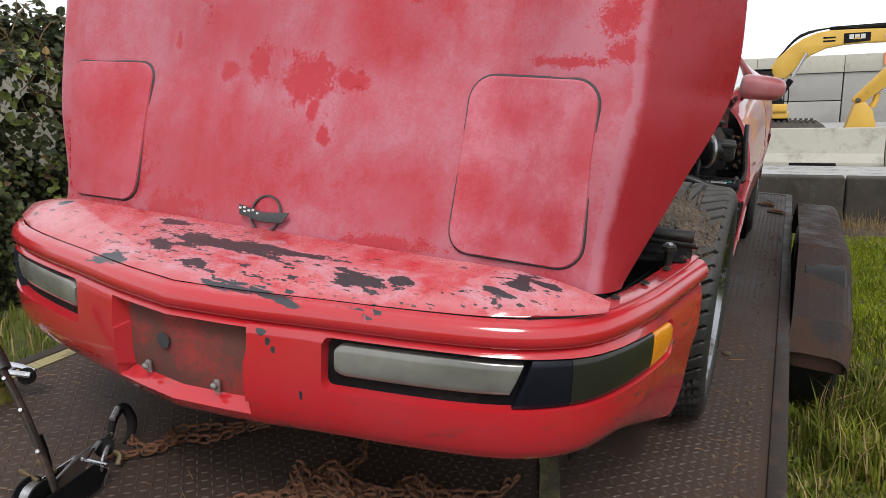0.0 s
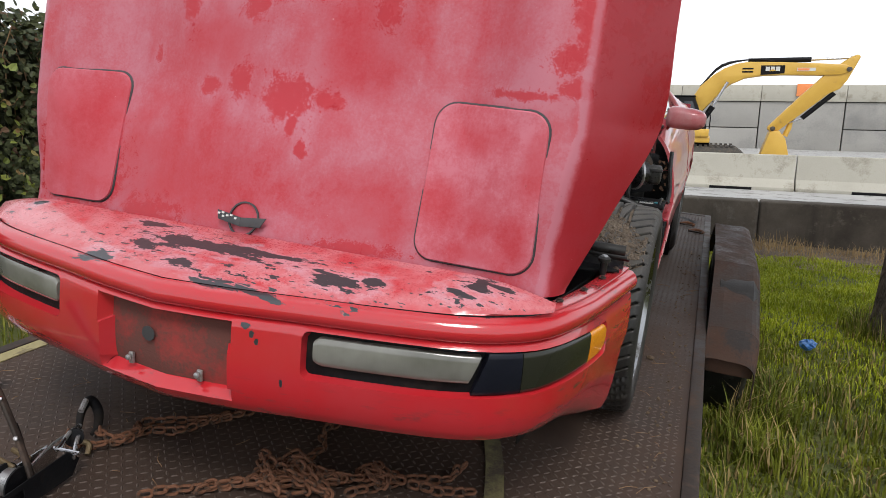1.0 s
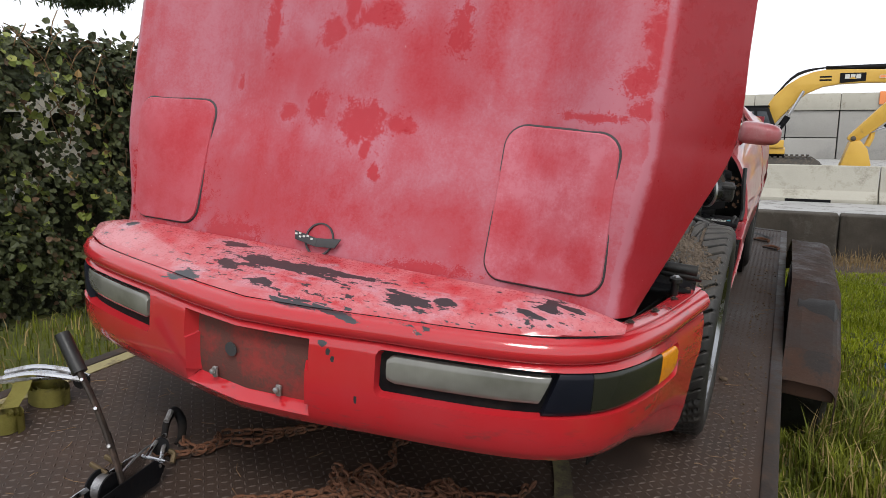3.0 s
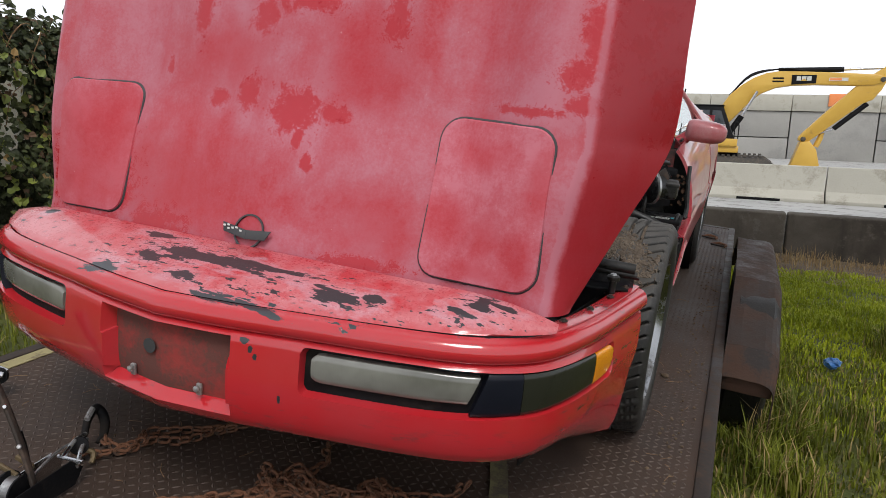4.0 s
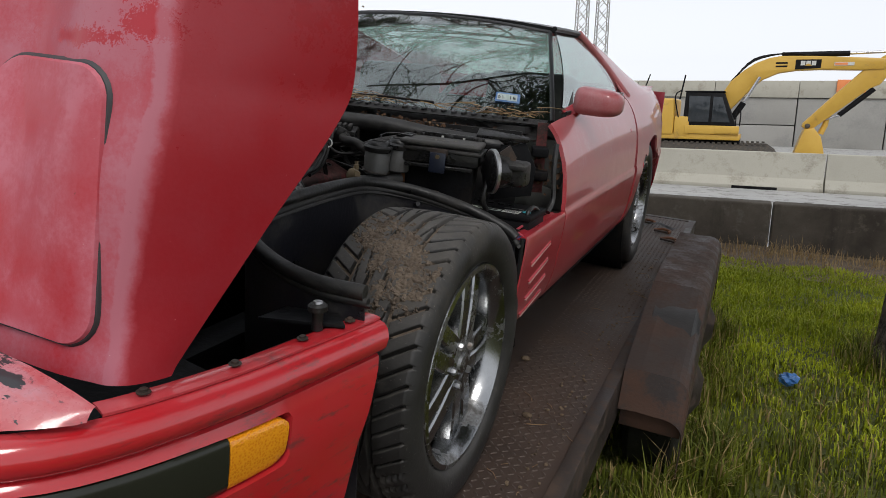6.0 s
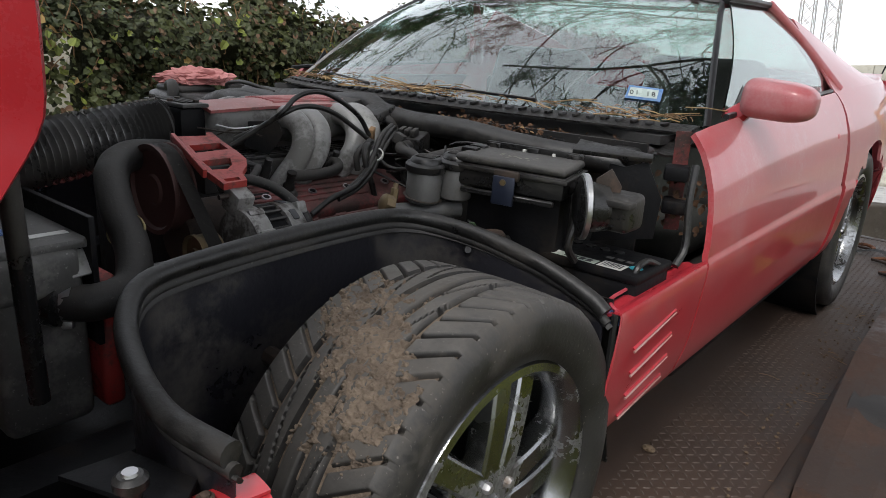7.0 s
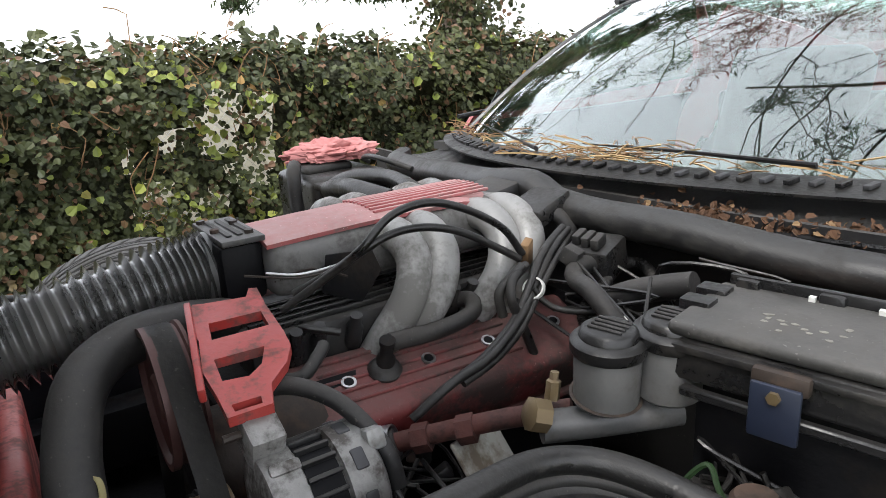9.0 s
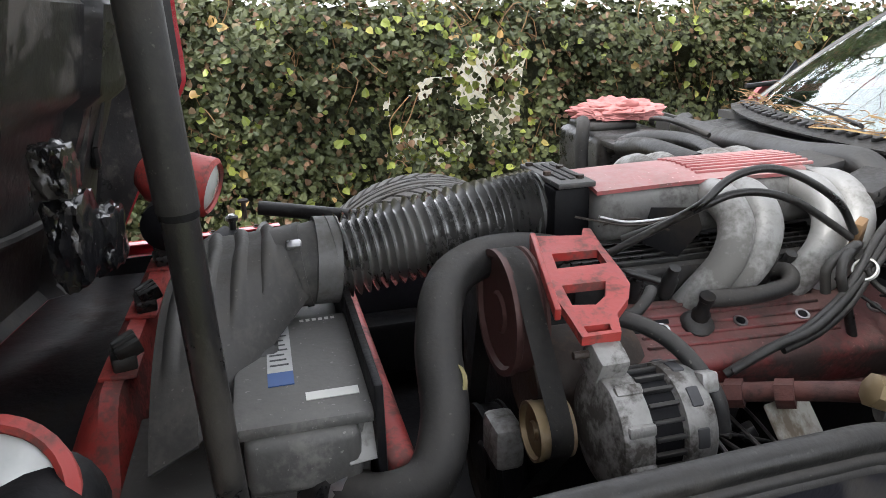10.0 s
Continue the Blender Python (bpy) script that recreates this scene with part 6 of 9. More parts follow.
belt_z = ease([0.6, 0.83, 1.2, 1.8, 2.2, 2.7, 3.3], [0.8, 0.825, 0.845, 0.865, 0.885, 0.9, 0.9])
trim = surf("black_trim", (0.01, 0.01, 0.011), (0.02, 0.02, 0.021), 10, 120, (0.3, 0.5), bump=0.05)
side_paint = red_paint("side_red_paint", (), 0.72, (0.47, 0.22, 0.225), 0.0, 1.2, [((0.88, 1.3, 0.38), (9, 2.4, 0.2)), ((-0.88, 1.3, 0.38), (9, 2.4, 0.2))], 0.7)
zz = [0.27, 0.29, 0.32, 0.36, 0.4, 0.45, 0.5, 0.54, 0.562, 0.568, 0.574, 0.58, 0.6, 0.64, 0.68, 0.72, 0.76, 0.79, 0.81, 0.825]
slot_glint = surf("slot_edge_glint", (0.4, 0.2, 0.18), (0.5, 0.34, 0.31), 40, 150, (0.4, 0.6), bump=0.1)
for s in (-1, 1):
    # lower panel behind the front wheel with its slanted slots
    fp = part("front_side_panel", sheet(lambda y, z: (s * body_x(y, z), y + 0.03 * max(0, 0.42 - z) if y < 0.4 else y, z), [0.272, 0.28, 0.3] + span(0.33, 0.662, 12), [q for q in zz if q < 0.57] + [0.568], 0.004), side_paint, car, "red lower wing panel with slanted vent slots")
    for i in range(4):
        z0 = 0.5 - 0.052 * i
        pts = [(s * (body_x(y, z) + 0.0015), y, z) for y, z in ((0.345 + 0.012 * i, z0 - 0.016), (0.52 + 0.012 * i, z0 + 0.009))]
        part("vent_slot", tube(pts, [0.0032, 0.0022], 6, 1, flat=0.6), deep_paint, fp)
        # pale strip below the slot: the highlight on its edge, put in as colour
        part("slot_lip", tube([(x + s * 0.002, y, z - 0.0055) for x, y, z in pts], [0.0022, 0.0012], 6, 1), slot_glint, fp)
    part("sill_top", sheet(lambda y, v: (s * (body_x(y, 0.568) - 0.05 * v), y, 0.569 - 0.012 * v + 0.003 * math.sin(v * 9)), span(0.272, 0.668, 10), span(0, 1, 5), 0.004), deep_paint, fp, "dull red inner flange with bare scratches")
    part("bare_edge", tube([(s * 0.885, 0.275, 0.57), (s * 0.868, 0.29, 0.572), (s * 0.85, 0.34, 0.57), (s * 0.846, 0.62, 0.568)], 0.0035, 6, 4), paint, fp)
    part("wheel_lip", tube([(s * 0.885, 0.272, 0.565), (s * 0.882, 0.278, 0.45), (s * 0.865, 0.29, 0.33), (s * 0.84, 0.3, 0.27)], 0.006, 6, 4), trim, fp)
    part("arch_flap", sheet(lambda u, v: (s * (0.87 - 0.32 * v), 0.36 - 0.07 * math.sin(u * 1.4) - 0.02 * v, 0.24 + 0.34 * u), span(0, 1, 8), span(0, 1, 4), 0.004), plastic, fp, "black plastic wheel-arch flap")
    # door
    dz = [0.285] + [q for q in zz if q > 0.3]
    front_y = lambda z, s=s: (0.672 if s > 0 else 0.96) + (0.06 * (z - 0.575) / 0.25 if z > 0.575 else 0)
    rear_y = lambda z: 1.935 + 0.05 * max(0, (z - 0.6) / 0.25)
    def door_pt(u, z, s=s):
        y = front_y(z) + (rear_y(z) - front_y(z)) * u
        zt = 0.285 + (z - 0.285) * (belt_z(y) - 0.285) / (0.825 - 0.285) if z > 0.6 else z
        return (s * body_x(y, z), y, zt)
    door = part("door", sheet(door_pt, span(0, 1, 28), dz, 0.012), side_paint, car, "faded red door with a body-coloured mirror")
    hx = lambda y, z: s * (body_x(y, z) + 0.001)
    part("handle_recess", box(-0.002, 0.003, -0.055, 0.055, -0.028, 0.028, 0.002, 2, None, pose(hx(1.87, 0.74), 1.87, 0.735, 0, s * -12, 0)), trim, door)
    part("handle", box(-0.003, 0.012, -0.045, 0.045, -0.01, 0.012, 0.005, 2, None, pose(hx(1.87, 0.745), 1.87, 0.74, 0, s * -12, 0)), deep_paint, door)
    part("belt_seal", tube([(s * (body_x(y, 0.825) - 0.012), y, belt_z(y) + 0.004) for y in span(0.95, 1.98, 10)], 0.007, 6, 2), trim, door)
    if s > 0:  # the far door has lost its mirror
        # mirror
        b = bmesh.new()
        bmesh.ops.create_uvsphere(b, u_segments=28, v_segments=18, radius=1)
        for v in b.verts:
            x, y, z = v.co
            f = 1 if x > 0 else 0.9
            v.co = Vector((math.copysign(abs(x) ** 0.5, x) * 0.086 * f, (math.copysign(abs(y) ** 0.75, y)) * (0.075 if y < 0 else 0.03), math.copysign(abs(z) ** 0.6, z) * 0.046 * (1 - 0.16 * x)))
        bmesh.ops.transform(b, matrix=pose(s * 0.873, 1.035, 0.88, 0, s * 3, 0) @ Matrix.Diagonal((s, 1, 1, 1)), verts=b.verts)
        if s < 0:
            bmesh.ops.reverse_faces(b, faces=b.faces)
        part("mirror_shell", b, side_paint, door, "rounded red door mirror")
        part("mirror_foot", tube([(s * 0.775, 1.03, 0.825), (s * 0.8, 1.035, 0.85), (s * 0.83, 1.035, 0.872)], [0.04, 0.032, 0.03], 10, 3, flat=0.6), deep_paint, door)
        part("mirror_glass", box(-0.075, 0.075, 0.0, 0.004, -0.033, 0.033, 0.002, 1, None, pose(s * 0.873, 1.066, 0.885)), chrome, door)
    # hinge pillar seen past the open wing
    if s > 0:
      part("hinge_pillar", sheet(lambda x, z: (s * x, 0.755 - 0.05 * (z - 0.56) + 0.015 * math.sin(x * 40), z), span(0.762, 0.79, 6), span(0.6, 0.815, 8), 0.006), redcover, car, "dirty red hinge pillar with leaf litter")
      part("hinge", cbox((s * 0.785, 0.72, 0.66), (0.05, 0.06, 0.03), 0.006, (0, 0, s * 20)), black, car)
      part("hinge", cbox((s * 0.78, 0.72, 0.73), (0.05, 0.06, 0.03), 0.006, (0, 0, s * 20)), black, car)
    # rear quarter with its wheel arch
    def quarter(y, z, s=s):
        zt = 0.285 + (z - 0.285) * (belt_z(y) - 0.285) / (0.825 - 0.285) if z > 0.6 else z
        d = math.hypot(y - 2.445, zt - 0.325)
        if 0.34 < d < 0.395:
            y, zt = 2.445 + (y - 2.445) * 0.368 / d, 0.325 + (zt - 0.325) * 0.368 / d
        return (s * body_x(y, z), y, zt)
    part("rear_quarter", sheet(quarter, span(1.99, 3.38, 70), dz, 0.01, skip=lambda y, z: math.hypot(y - 2.445, (0.285 + (z - 0.285) * (belt_z(y) - 0.285) / 0.54 if z > 0.6 else z) - 0.325) < 0.366), side_paint, car, "faded red rear wing")
    part("wheel_tub", lathe([(0.37, -0.3), (0.375, -0.3), (0.375, 0.0), (0.37, 0.0), (0.37, -0.3)], 40, pose(s * 0.86, 2.445, 0.325, 0, s * 90, 0), close=False), black, car)
    part("sill", box(min(s * 0.7, s * 0.83), max(s * 0.7, s * 0.83), 0.75, 2.05, 0.25, 0.3, 0.015), black, car)
    part("door_card", sheet(lambda y, z: (s * (body_x(y, z) - 0.035), y, z), span(1.05, 2.0, 8), span(0.3, 0.81, 10), 0.006), trim, car)
# tail and hatch
part("tail_panel", sheet(lambda x, z: (x, 3.36 - 0.06 * (x / 0.85) ** 2 - 0.05 * (z - 0.6) ** 2, z), span(-0.82, 0.82, 16), span(0.3, 0.9, 8), 0.01), paint, car)
# glass house
glass = bpy.data.materials.new("tinted_window_glass")
glass.use_nodes = True
g = glass.node_tree.nodes["Principled BSDF"]
g.inputs["Base Color"].default_value = (0.62, 0.78, 0.72, 1)
g.inputs["Roughness"].default_value, g.inputs["IOR"].default_value = 0.01, 2.1
g.inputs["Transmission Weight"].default_value = 1.0
ws_base_y = lambda x: 0.67 + 0.29 * (abs(x) / 0.745) ** 2
ws_top_y = lambda x: 1.33 + 0.08 * (abs(x) / 0.575) ** 2


def screen(u, v):
    xb, xt = 0.745 * u, 0.575 * u
    b = Vector((xb, ws_base_y(xb), 0.826 - 0.02 * u * u))
    t = Vector((xt, ws_top_y(xt), 1.155 - 0.04 * u * u))
    p = b.lerp(t, v)
    return p + Vector((0, -0.25, 1)) .normalized() * (0.035 * math.sin(math.pi * v) * (1 - 0.3 * u * u))


ws = part("windscreen", sheet(screen, span(-1, 1, 80), span(0, 1, 36), 0.004), glass, car, "raked green-tinted windscreen reflecting branches")
ws.visible_shadow = False
part("screen_frame", tube([screen(1, v) for v in span(0, 1, 8)] + [screen(u, 1) for u in span(0.95, -0.95, 14)] + [screen(-1, v) for v in span(1, 0, 8)], 0.009, 8, 2, flat=0.7), trim, car, "black windscreen surround")
for s in (-1, 1):
    A, B, Cc, D = Vector((s * 0.76, 1.01, 0.83)), Vector((s * 0.594, 1.425, 1.118)), Vector((s * 0.6, 1.78, 1.125)), Vector((s * 0.785, 2.02, 0.87))
    bulge = lambda u, v: Vector((s * 0.018 * math.sin(math.pi * v), 0, 0))
    wi = part("side_window", sheet(lambda u, v: (A.lerp(D, u)).lerp(B.lerp(Cc, u), v) + bulge(u, v), span(0, 1, 10), span(0, 1, 8), 0.004), glass, car, "pale clear side window")
    wi.visible_shadow = False
    part("quarter_trim", prism([(1.03, 0.83), (1.12, 0.845), (1.09, 0.905)], 0.004, Matrix(((0, 0, s, s * 0.768), (1, 0, 0, 0), (0, 1, 0, 0), (0, 0, 0, 1))), 0.001), trim, car)
    part("roof_rail", tube([B + Vector((0, -0.02, 0.01)), (s * 0.6, 1.6, 1.132), Cc + Vector((0, 0.0, 0.01))], 0.01, 8, 5), trim, car)
    part("rear_pillar", tube([Cc + Vector((0, 0.0, 0.012)), (s * 0.68, 1.92, 1.03), D + Vector((0, 0.05, 0.01))], [0.014, 0.02, 0.028], 10, 5), side_paint, car, "red pillar behind the side window")
part("roof", sheet(lambda u, v: (0.59 * u, 1.37 + 0.06 * u * u + 0.46 * v, 1.168 - 0.035 * u * u + 0.012 * math.sin(math.pi * v)), span(-1, 1, 16), span(0, 1, 8), 0.02), trim, car, "black removable roof panel")
hg = part("hatch_glass", sheet(lambda u, v: (u * (0.6 + 0.1 * v), 1.85 + 1.25 * v - 0.05 * u * u, 1.165 - 0.035 * u * u - 0.235 * v ** 1.25), span(-1, 1, 14), span(0, 1, 12), 0.005), glass, car)
hg.visible_shadow = False
part("rear_deck", sheet(lambda u, v: (u * (0.72 + 0.06 * v), 3.08 + 0.28 * v, 0.935 - 0.04 * v - 0.03 * u * u), span(-1, 1, 12), span(0, 1, 4), 0.008), paint, car)
for s in (-1, 1):
    part("haunch", sheet(lambda y, v: (s * ((body_x(y, 0.825)) * (1 - v) + v * (0.62 + 0.1 * max(0, (y - 1.9) / 1.3))), y, belt_z(y) + v * (max(0.03, 0.24 - 0.2 * max(0, (y - 1.95) / 0.9)) if y < 3.0 else 0.03)), span(1.98, 3.36, 20), span(0, 1, 6), 0.006), side_paint, car, "faded red rear haunch")
# cabin
cabin = surf("dark_cabin_cloth", (0.02, 0.02, 0.021), (0.05, 0.048, 0.045), 8, 120, (0.8, 0.95), bump=0.2)
part("dashboard", sheet(lambda x, v: (x, 0.78 + 0.42 * v + 0.05 * x * x, 0.80 - 0.05 * v * v - 0.02 * x * x), span(-0.7, 0.7, 12), span(0, 1, 6), 0.02), cabin, car)
part("cabin_floor", box(-0.72, 0.72, 0.85, 2.9, 0.25, 0.3, 0.01), cabin, car)
part("cabin_back", box(-0.68, 0.68, 2.0, 2.05, 0.3, 0.82, 0.02), cabin, car)
for s in (-1, 1):
    part("seat", box(s * 0.36 - 0.22, s * 0.36 + 0.22, 1.35, 1.8, 0.32, 0.46, 0.05, 3), cabin, car)
    part("seat_back", box(-0.22, 0.22, -0.07, 0.07, 0, 0.56, 0.05, 3, None, pose(s * 0.36, 1.82, 0.42, -18, 0, 0)), cabin, car)
part("steering_wheel", lathe([(0.165, -0.012), (0.18, 0), (0.165, 0.012), (0.152, 0), (0.165, -0.012)], 32, pose(0.36, 1.22, 0.78, 65, 0, 0), close=False), plastic, car)
# inspection sticker on the glass
def on_screen(u, v, lift=0.004):
    return screen(u, v) + Vector((0, -0.7, 1)).normalized() * lift
pale_blue = surf("faded_blue_print", (0.1, 0.2, 0.4), (0.14, 0.25, 0.45), 14, 90, (0.2, 0.4), bump=0.0)
sticker_white = surf("greenish_white_print", (0.42, 0.5, 0.46), (0.5, 0.56, 0.52), 60, 150, (0.2, 0.4), bump=0.0)
sticker = part("sticker", sheet(lambda u, v: on_screen(u, v), span(0.768, 0.868, 4), span(0.105, 0.178, 3)), pale_blue, car, "blue and white inspection sticker")
part("sticker_field", sheet(lambda u, v: on_screen(u, v, 0.0055), span(0.775, 0.857, 4), span(0.116, 0.165, 2)), sticker_white, sticker)

for i, ch_ in enumerate("01 18"):
    if ch_ == " ":
        continue
    fc = bpy.data.curves.new("digit", "FONT")
    fc.body, fc.size, fc.align_x, fc.extrude = ch_, 0.021, "CENTER", 0.0004
    tmp = new("digit", fc)
    dg = bpy.context.evaluated_depsgraph_get()
    me = bpy.data.meshes.new_from_object(tmp.evaluated_get(dg))
    bpy.data.objects.remove(tmp)
    o, ux, uy = on_screen(0.785 + 0.0156 * i, 0.124, 0.0075), on_screen(0.80 + 0.0156 * i, 0.124, 0.0075), on_screen(0.785 + 0.0156 * i, 0.17, 0.0075)
    ax = (ux - o).normalized()
    az = ax.cross(uy - o).normalized()
    ay = az.cross(ax)
    me.transform(Matrix(((ax.x, ay.x, az.x, o.x), (ax.y, ay.y, az.y, o.y), (ax.z, ay.z, az.z, o.z), (0, 0, 0, 1))))
    me.materials.clear()
    me.materials.append(ink)
    ob = new("digit", me)
    ob.parent, ob.matrix_parent_inverse = sticker, home(sticker).inverted()

# ---- engine bay: panels ----
def plate(outline, holes, h, m):
    """A flat plate with openings, h thick along z."""
    from mathutils.geometry import tessellate_polygon
    loops = [outline] + list(holes)
    flat = [p for q in loops for p in q]
    b = bmesh.new()
    lo = [b.verts.new(m @ Vector((x, y, 0))) for x, y in flat]
    hi = [b.verts.new(m @ Vector((x, y, h))) for x, y in flat]
    for t in tessellate_polygon([[Vector((x, y, 0)) for x, y in q] for q in loops]):
        b.faces.new([hi[i] for i in t])
        b.faces.new([lo[i] for i in reversed(t)])
    i = 0
    for q in loops:
        for k_ in range(len(q)):
            a, c = i + k_, i + (k_ + 1) % len(q)
            b.faces.new((lo[a], lo[c], hi[c], hi[a]))
        i += len(q)
    bmesh.ops.recalc_face_normals(b, faces=b.faces)
    return b


def frame_of(o, x, y):
    """A matrix with its origin at o, x axis towards x and y axis roughly towards y."""
    o, ax = Vector(o), (Vector(x) - Vector(o)).normalized()
    az = ax.cross(Vector(y) - Vector(o)).normalized()
    ay = az.cross(ax)
    return Matrix((( ax.x, ay.x, az.x, o.x), (ax.y, ay.y, az.y, o.y), (ax.z, ay.z, az.z, o.z), (0, 0, 0, 1)))


seal_line = [(0.83, -0.4, 0.597), (0.74, -0.41, 0.602), (0.65, -0.395, 0.615), (0.57, -0.365, 0.638), (0.523, -0.315, 0.66), (0.518, -0.22, 0.672), (0.517, -0.08, 0.678), (0.51, 0.06, 0.676), (0.505, 0.15, 0.668), (0.545, 0.205, 0.66), (0.64, 0.237, 0.645), (0.75, 0.255, 0.618), (0.84, 0.262, 0.585), (0.872, 0.262, 0.565)]
for s in (-1, 1):
    line = [Vector((s * x, y, z - (0.05 if s < 0 else 0))) for x, y, z in seal_line]
    part("rubber_seal", tube(line, 0.0135, 14, 6), rubber, car, "thick grey-black rubber bulb seal")
    part("seal_lip", tube([p + Vector((s * 0.006, 0, -0.016)) for p in line], 0.0085, 10, 6), dusty, car, "flat lip of the rubber seal")
    fine = glide(line, 4)
    part("seal_flange", tube([p + Vector((s * 0.012, 0, -0.022)) for p in line], 0.006, 6, 4, flat=0.5), dusty, car)
    b = bmesh.new()
    sheet(lambda i, v: (fine[int(i)].x, fine[int(i)].y, fine[int(i)].z - 0.015 - 0.42 * v), list(range(len(fine))), span(0, 1, 4), 0.004, b)
    part("wheel_housing", b, surf("navy_black_housing", (0.009, 0.009, 0.012), (0.02, 0.02, 0.025), 5, 90, (0.22, 0.45), 0, 0.25, dirt=(0.045, 0.041, 0.038), amount=0.42, dirt_scale=7, spec=0.45), car, "black inner wheel housing")
    part("steering_arm", tube([(s * 0.5, -0.13, 0.5), (s * 0.6, -0.13, 0.49), (s * 0.66, -0.12, 0.47)], 0.015, 8, 3), wornsteel, car)
    part("nose_bracket", prism([(0, 0), (0.14, 0.0), (0.12, 0.05), (0.03, 0.06)], 0.006, pose(s * 0.765 - 0.07, -0.5, 0.552, 0, 0, 20 * s), 0.001), black, car)
    stop = part("rubber_stop", lathe([(0, 0), (0.009, 0), (0.009, 0.03), (0.0155, 0.032), (0.0155, 0.04), (0.011, 0.044), (0, 0.044)], 20, pose(s * 0.79, -0.475, 0.55)), rubber, car)
    part("stop_screw", lathe([(0, 0), (0.008, 0), (0.007, 0.003), (0, 0.003)], 14, pose(s * 0.79, -0.475, 0.594)), steel, stop)
part("firewall", sheet(lambda x, z: (x, 0.60 + 0.1 * (x / 0.7) ** 2 * 0.4, z), span(-0.74, 0.74, 12), span(0.2, 0.79, 6), 0.01), dusty, car)
part("nose_tray", sheet(lambda x, y: (x, y, 0.5 - 0.02 * math.sin(9 * x)), span(-0.7, 0.7, 16), span(-0.93, -0.6, 4), 0.004), black, car)
part("bay_floor", box(-0.66, 0.66, -0.72, 0.62, 0.22, 0.25, 0.005), black, car)
for s in (-1, 1):
    part("chassis_rail", box(min(s * 0.42, s * 0.5), max(s * 0.42, s * 0.5), -0.8, 0.6, 0.3, 0.42, 0.01), black, car)
    part("nose_side_panel", sheet(lambda y, z: (s * (0.71 + 0.06 * (y + 0.8) / 0.4), y, z), span(-0.84, -0.42, 6), span(0.25, 0.53, 4), 0.004), black, car)
    part("battery_tray", box(min(s * 0.56, s * 0.87), max(s * 0.56, s * 0.87), 0.29, 0.62, 0.42, 0.44, 0.005), black, car)
# red panel across the nose with black clips
cross = part("nose_crossmember", sheet(lambda x, v: (x, -0.64 + 0.085 * v - (0.06 if v < 0.1 else 0), (0.42, 0.6, 0.622, 0.618, 0.5)[int(round(v * 4))] - 0.13 * max(0, min(1, (x - 0.1) / 0.1)) ** 2 - 0.02 * max(0, -x - 0.4)), span(-0.56, 0.5, 60), span(0, 1, 4), 0.006), redcast, car, "red cross panel behind the nose")
for x in (-0.37, -0.15, 0.045):
    part("clip_plate", box(x - 0.035, x + 0.035, -0.606, -0.56, 0.619, 0.625, 0.002), redcast, cross)
    c = part("clip", cbox((x, -0.58, 0.634), (0.05, 0.03, 0.02), 0.004, (0, 0, 15)), plastic, cross)
    for k_ in range(3):
        part("clip_tab", cbox((x - 0.012 + 0.014 * k_, -0.578 + 0.005 * k_, 0.65), (0.01, 0.032, 0.022), 0.003, (18, 8 * (k_ - 1), 25)), plastic, c)
    part("clip_pin", tube([(x - 0.03, -0.588, 0.63), (x - 0.05, -0.592, 0.628)], 0.006, 8, 1), plastic, c)
# gas strut that holds the bonnet
strut = part("bonnet_strut", tube([(0.435, -0.42, 0.5), (0.447, -0.428, 0.72), (0.452, -0.434, 0.925)], 0.0125, 14, 2), plastic, car, "black telescopic bonnet strut")
part("strut_sleeve", tube([(0.452, -0.434, 0.922), (0.456, -0.437, 1.0), (0.462, -0.445, 1.25)], 0.0145, 14, 2), dusty, strut)
part("strut_ring", tube([(0.4515, -0.434, 0.917), (0.452, -0.434, 0.923)], 0.0135, 14, 1), black, strut)

# ---- cowl, gutter and wipers ----
cowl_line = [(-0.72, 0.70, 0.775), (-0.6, 0.61, 0.79), (-0.35, 0.535, 0.812), (0.0, 0.495, 0.826), (0.3, 0.515, 0.82), (0.5, 0.56, 0.805), (0.68, 0.62, 0.79), (0.72, 0.65, 0.785)]
rail_top = ease([-0.72, -0.786, -0.297, -0.082, 0.066, 0.122, 0.338, 0.477, 0.571, 0.72], [0.753, 0.773, 0.807, 0.819, 0.827, 0.806, 0.794, 0.78, 0.77, 0.758])
rail_y = ease([p[0] for p in cowl_line], [p[1] for p in cowl_line])
rail_prof = [(0.045, -0.03), (0.04, -0.006), (0.03, 0.0), (0.012, 0.001), (0.002, -0.003), (-0.005, -0.01), (-0.008, -0.02), (-0.004, -0.033), (0.008, -0.042), (0.03, -0.046)]
part("cowl_rail", sheet(lambda x, j: (x, rail_y(x) + rail_prof[int(j)][0], rail_top(x) + rail_prof[int(j)][1] + 0.0015 * math.sin(23 * x)), span(-0.72, 0.72, 90), list(range(len(rail_prof))), 0.003), surf("sunned_rail_plastic", (0.01, 0.01, 0.0105), (0.018, 0.0175, 0.017), 6, 110, (0.3, 0.5), bump=0.2, dirt=(0.036, 0.034, 0.031), amount=0.4, lit_dust=(0.032, 0.031, 0.03), spec=0.5), car, "smooth black cowl rail under the windscreen")
part("rail_end", box(0.66, 0.735, 0.62, 0.72, 0.74, 0.785, 0.02, 3, None, Matrix.Translation((0, 0, -0.004))), plastic, car)
part("gutter", sheet(lambda x, v: (x, (0.53 + 0.16 * (x / 0.72) ** 2) + v * (ws_base_y(x) - 0.53 - 0.16 * (x / 0.72) ** 2), 0.79 + 0.03 * v * v - 0.02 * math.sin(math.pi * v) - 0.02 * (x / 0.72) ** 2), span(-0.74, 0.74, 30), span(0, 1, 6), 0.004), plastic, car)
